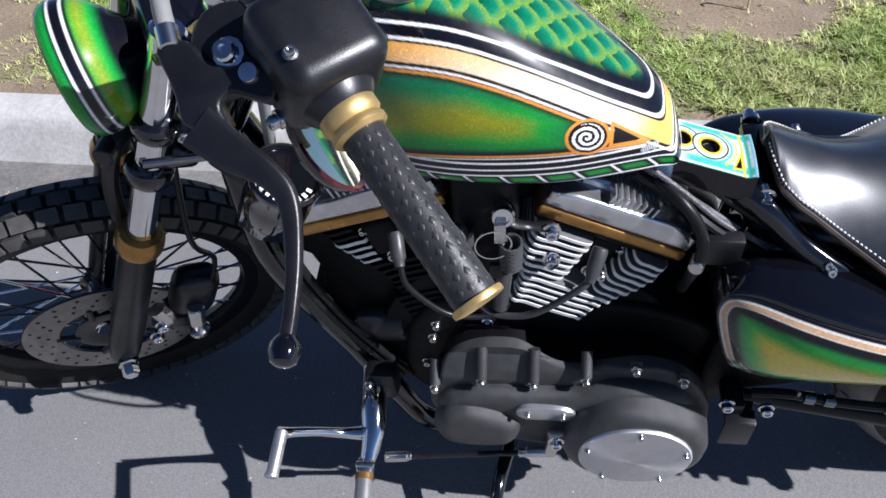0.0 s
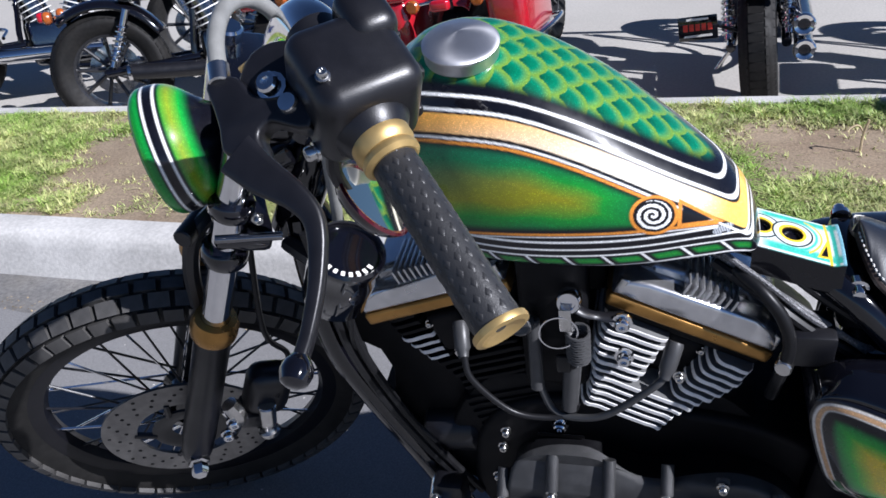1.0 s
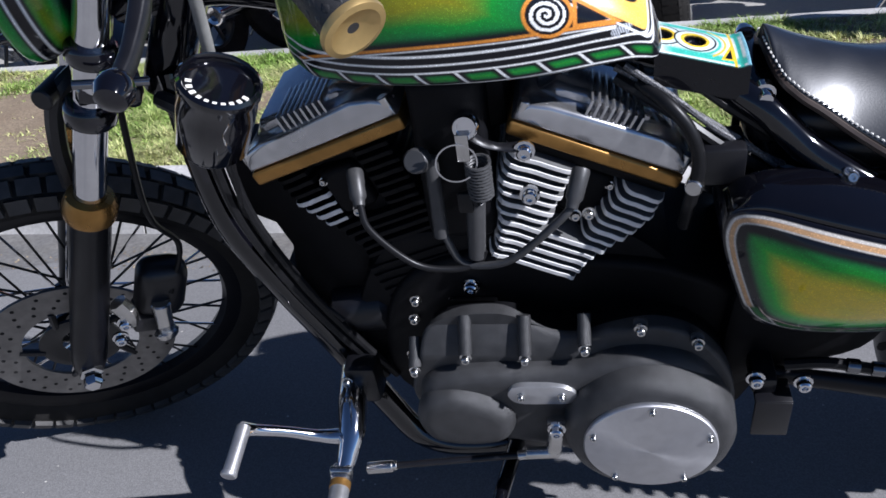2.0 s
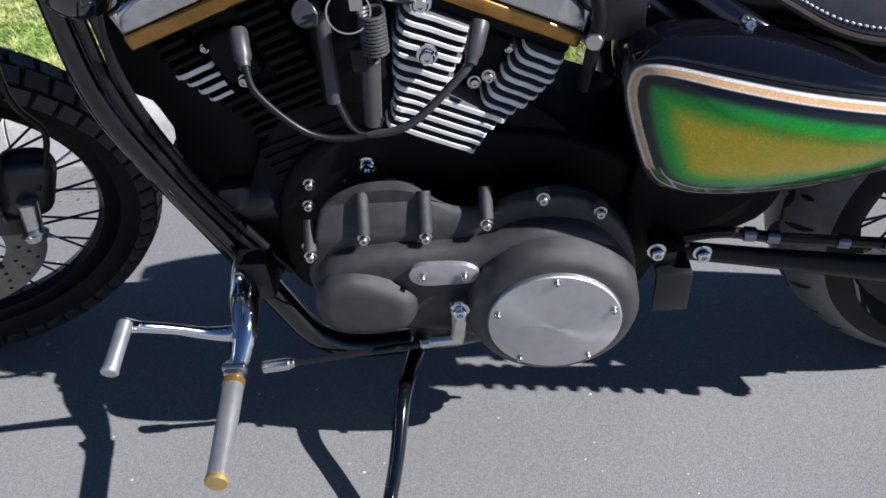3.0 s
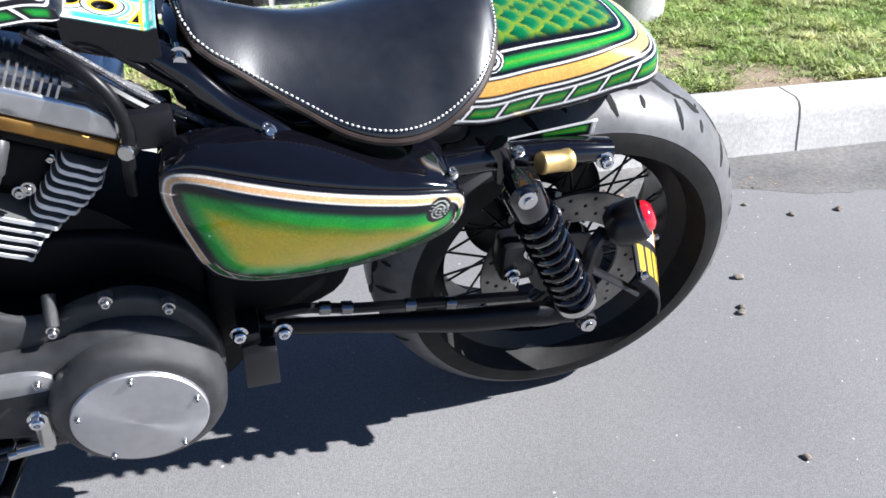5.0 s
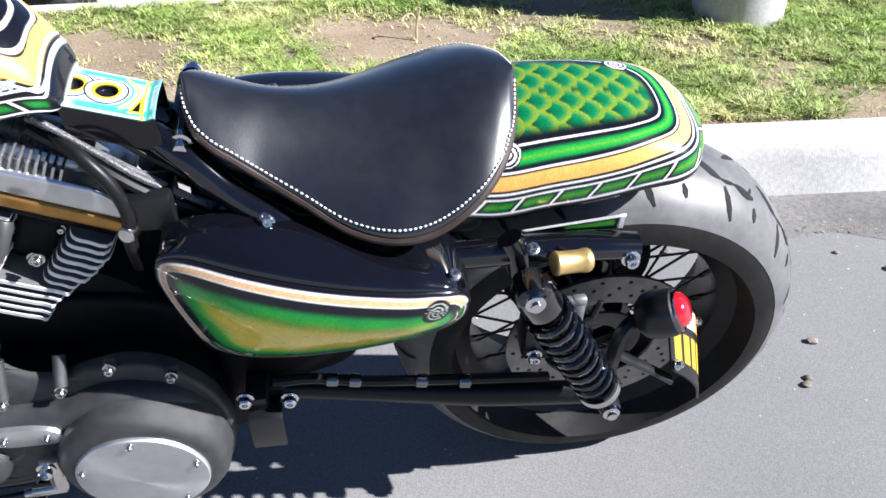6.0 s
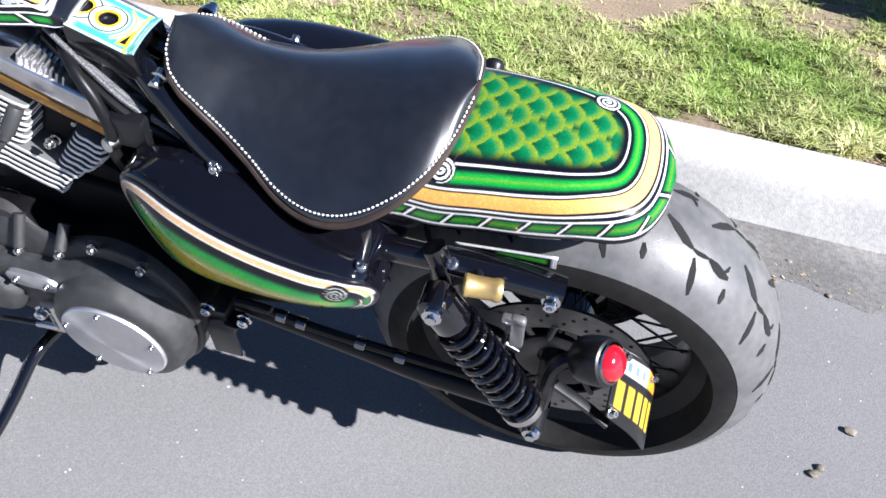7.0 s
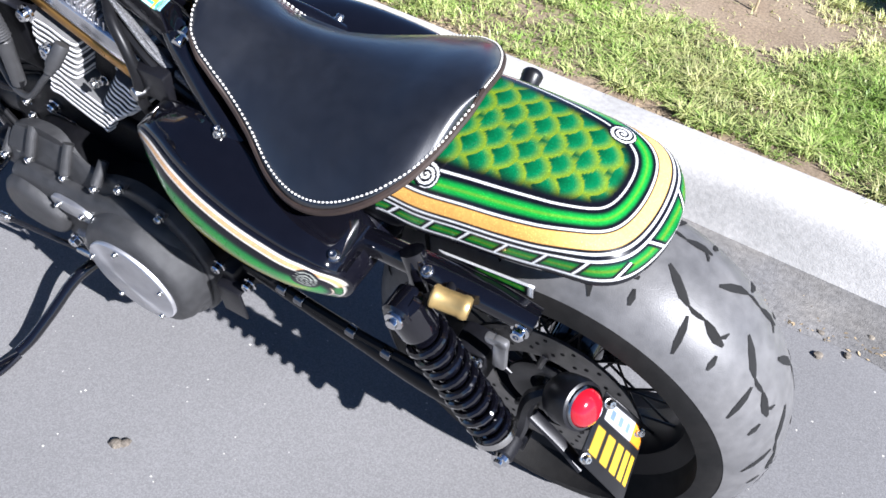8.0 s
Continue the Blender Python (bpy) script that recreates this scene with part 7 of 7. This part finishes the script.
    if sign:
        # dealer plate: red and white bars on black
        pl = part("dealer_plate", block((0.18, 0.006, 0.115), (-0.26, -0.24, 0.50), 0.003, pose(0, 0, 0)), GLOSS_BLACK, b, "black dealer plate with red and white bars")
        for k in range(5):
            part("plate_bar", block((0.021, 0.002, 0.032), (-0.316 + 0.028 * k, -0.2445, 0.505), 0), SIGN_RED, pl)
        for z, w in ((0.543, 0.10), (0.464, 0.13)):
            part("plate_bar", block((w, 0.002, 0.010), (-0.26, -0.2445, z), 0), THREAD, pl)
        part("plate_arm", rod((-0.17, -0.235, 0.50), (-0.06, -0.02, 0.40), 0.008), SATIN_BLACK, pl)
    b.matrix_basis = pose(*place, LOT_Z, 0, 0, turn) @ pose(0, 0, 0, 0, -7, 0)
    return b


parked_bike((1.12, 3.30), -4, GLOSS_BLACK, "black cruiser seen from behind with twin chrome silencers", pipes="twin", sign=True)
parked_bike((2.42, 3.10), -4, GLOSS_BLACK, "black cruiser parked at the end of the row", pipes="chrome")
parked_bike((-2.36, 2.86), -62, GLOSS_BLACK, "black cruiser with bright rear shocks parked at an angle", pipes="black")
parked_bike((-3.8, 3.15), -58, BLUE_PAINT, "dark blue touring motorcycle with chrome pipes", pipes="chrome", bags=True)
parked_bike((-0.30, 3.12), -5, RED_PAINT, "red touring motorcycle with hard saddlebags", pipes="chrome", bags=True)
parked_bike((-1.35, 3.22), -10, GLOSS_BLACK, "black motorcycle with twin silencers", pipes="twin")
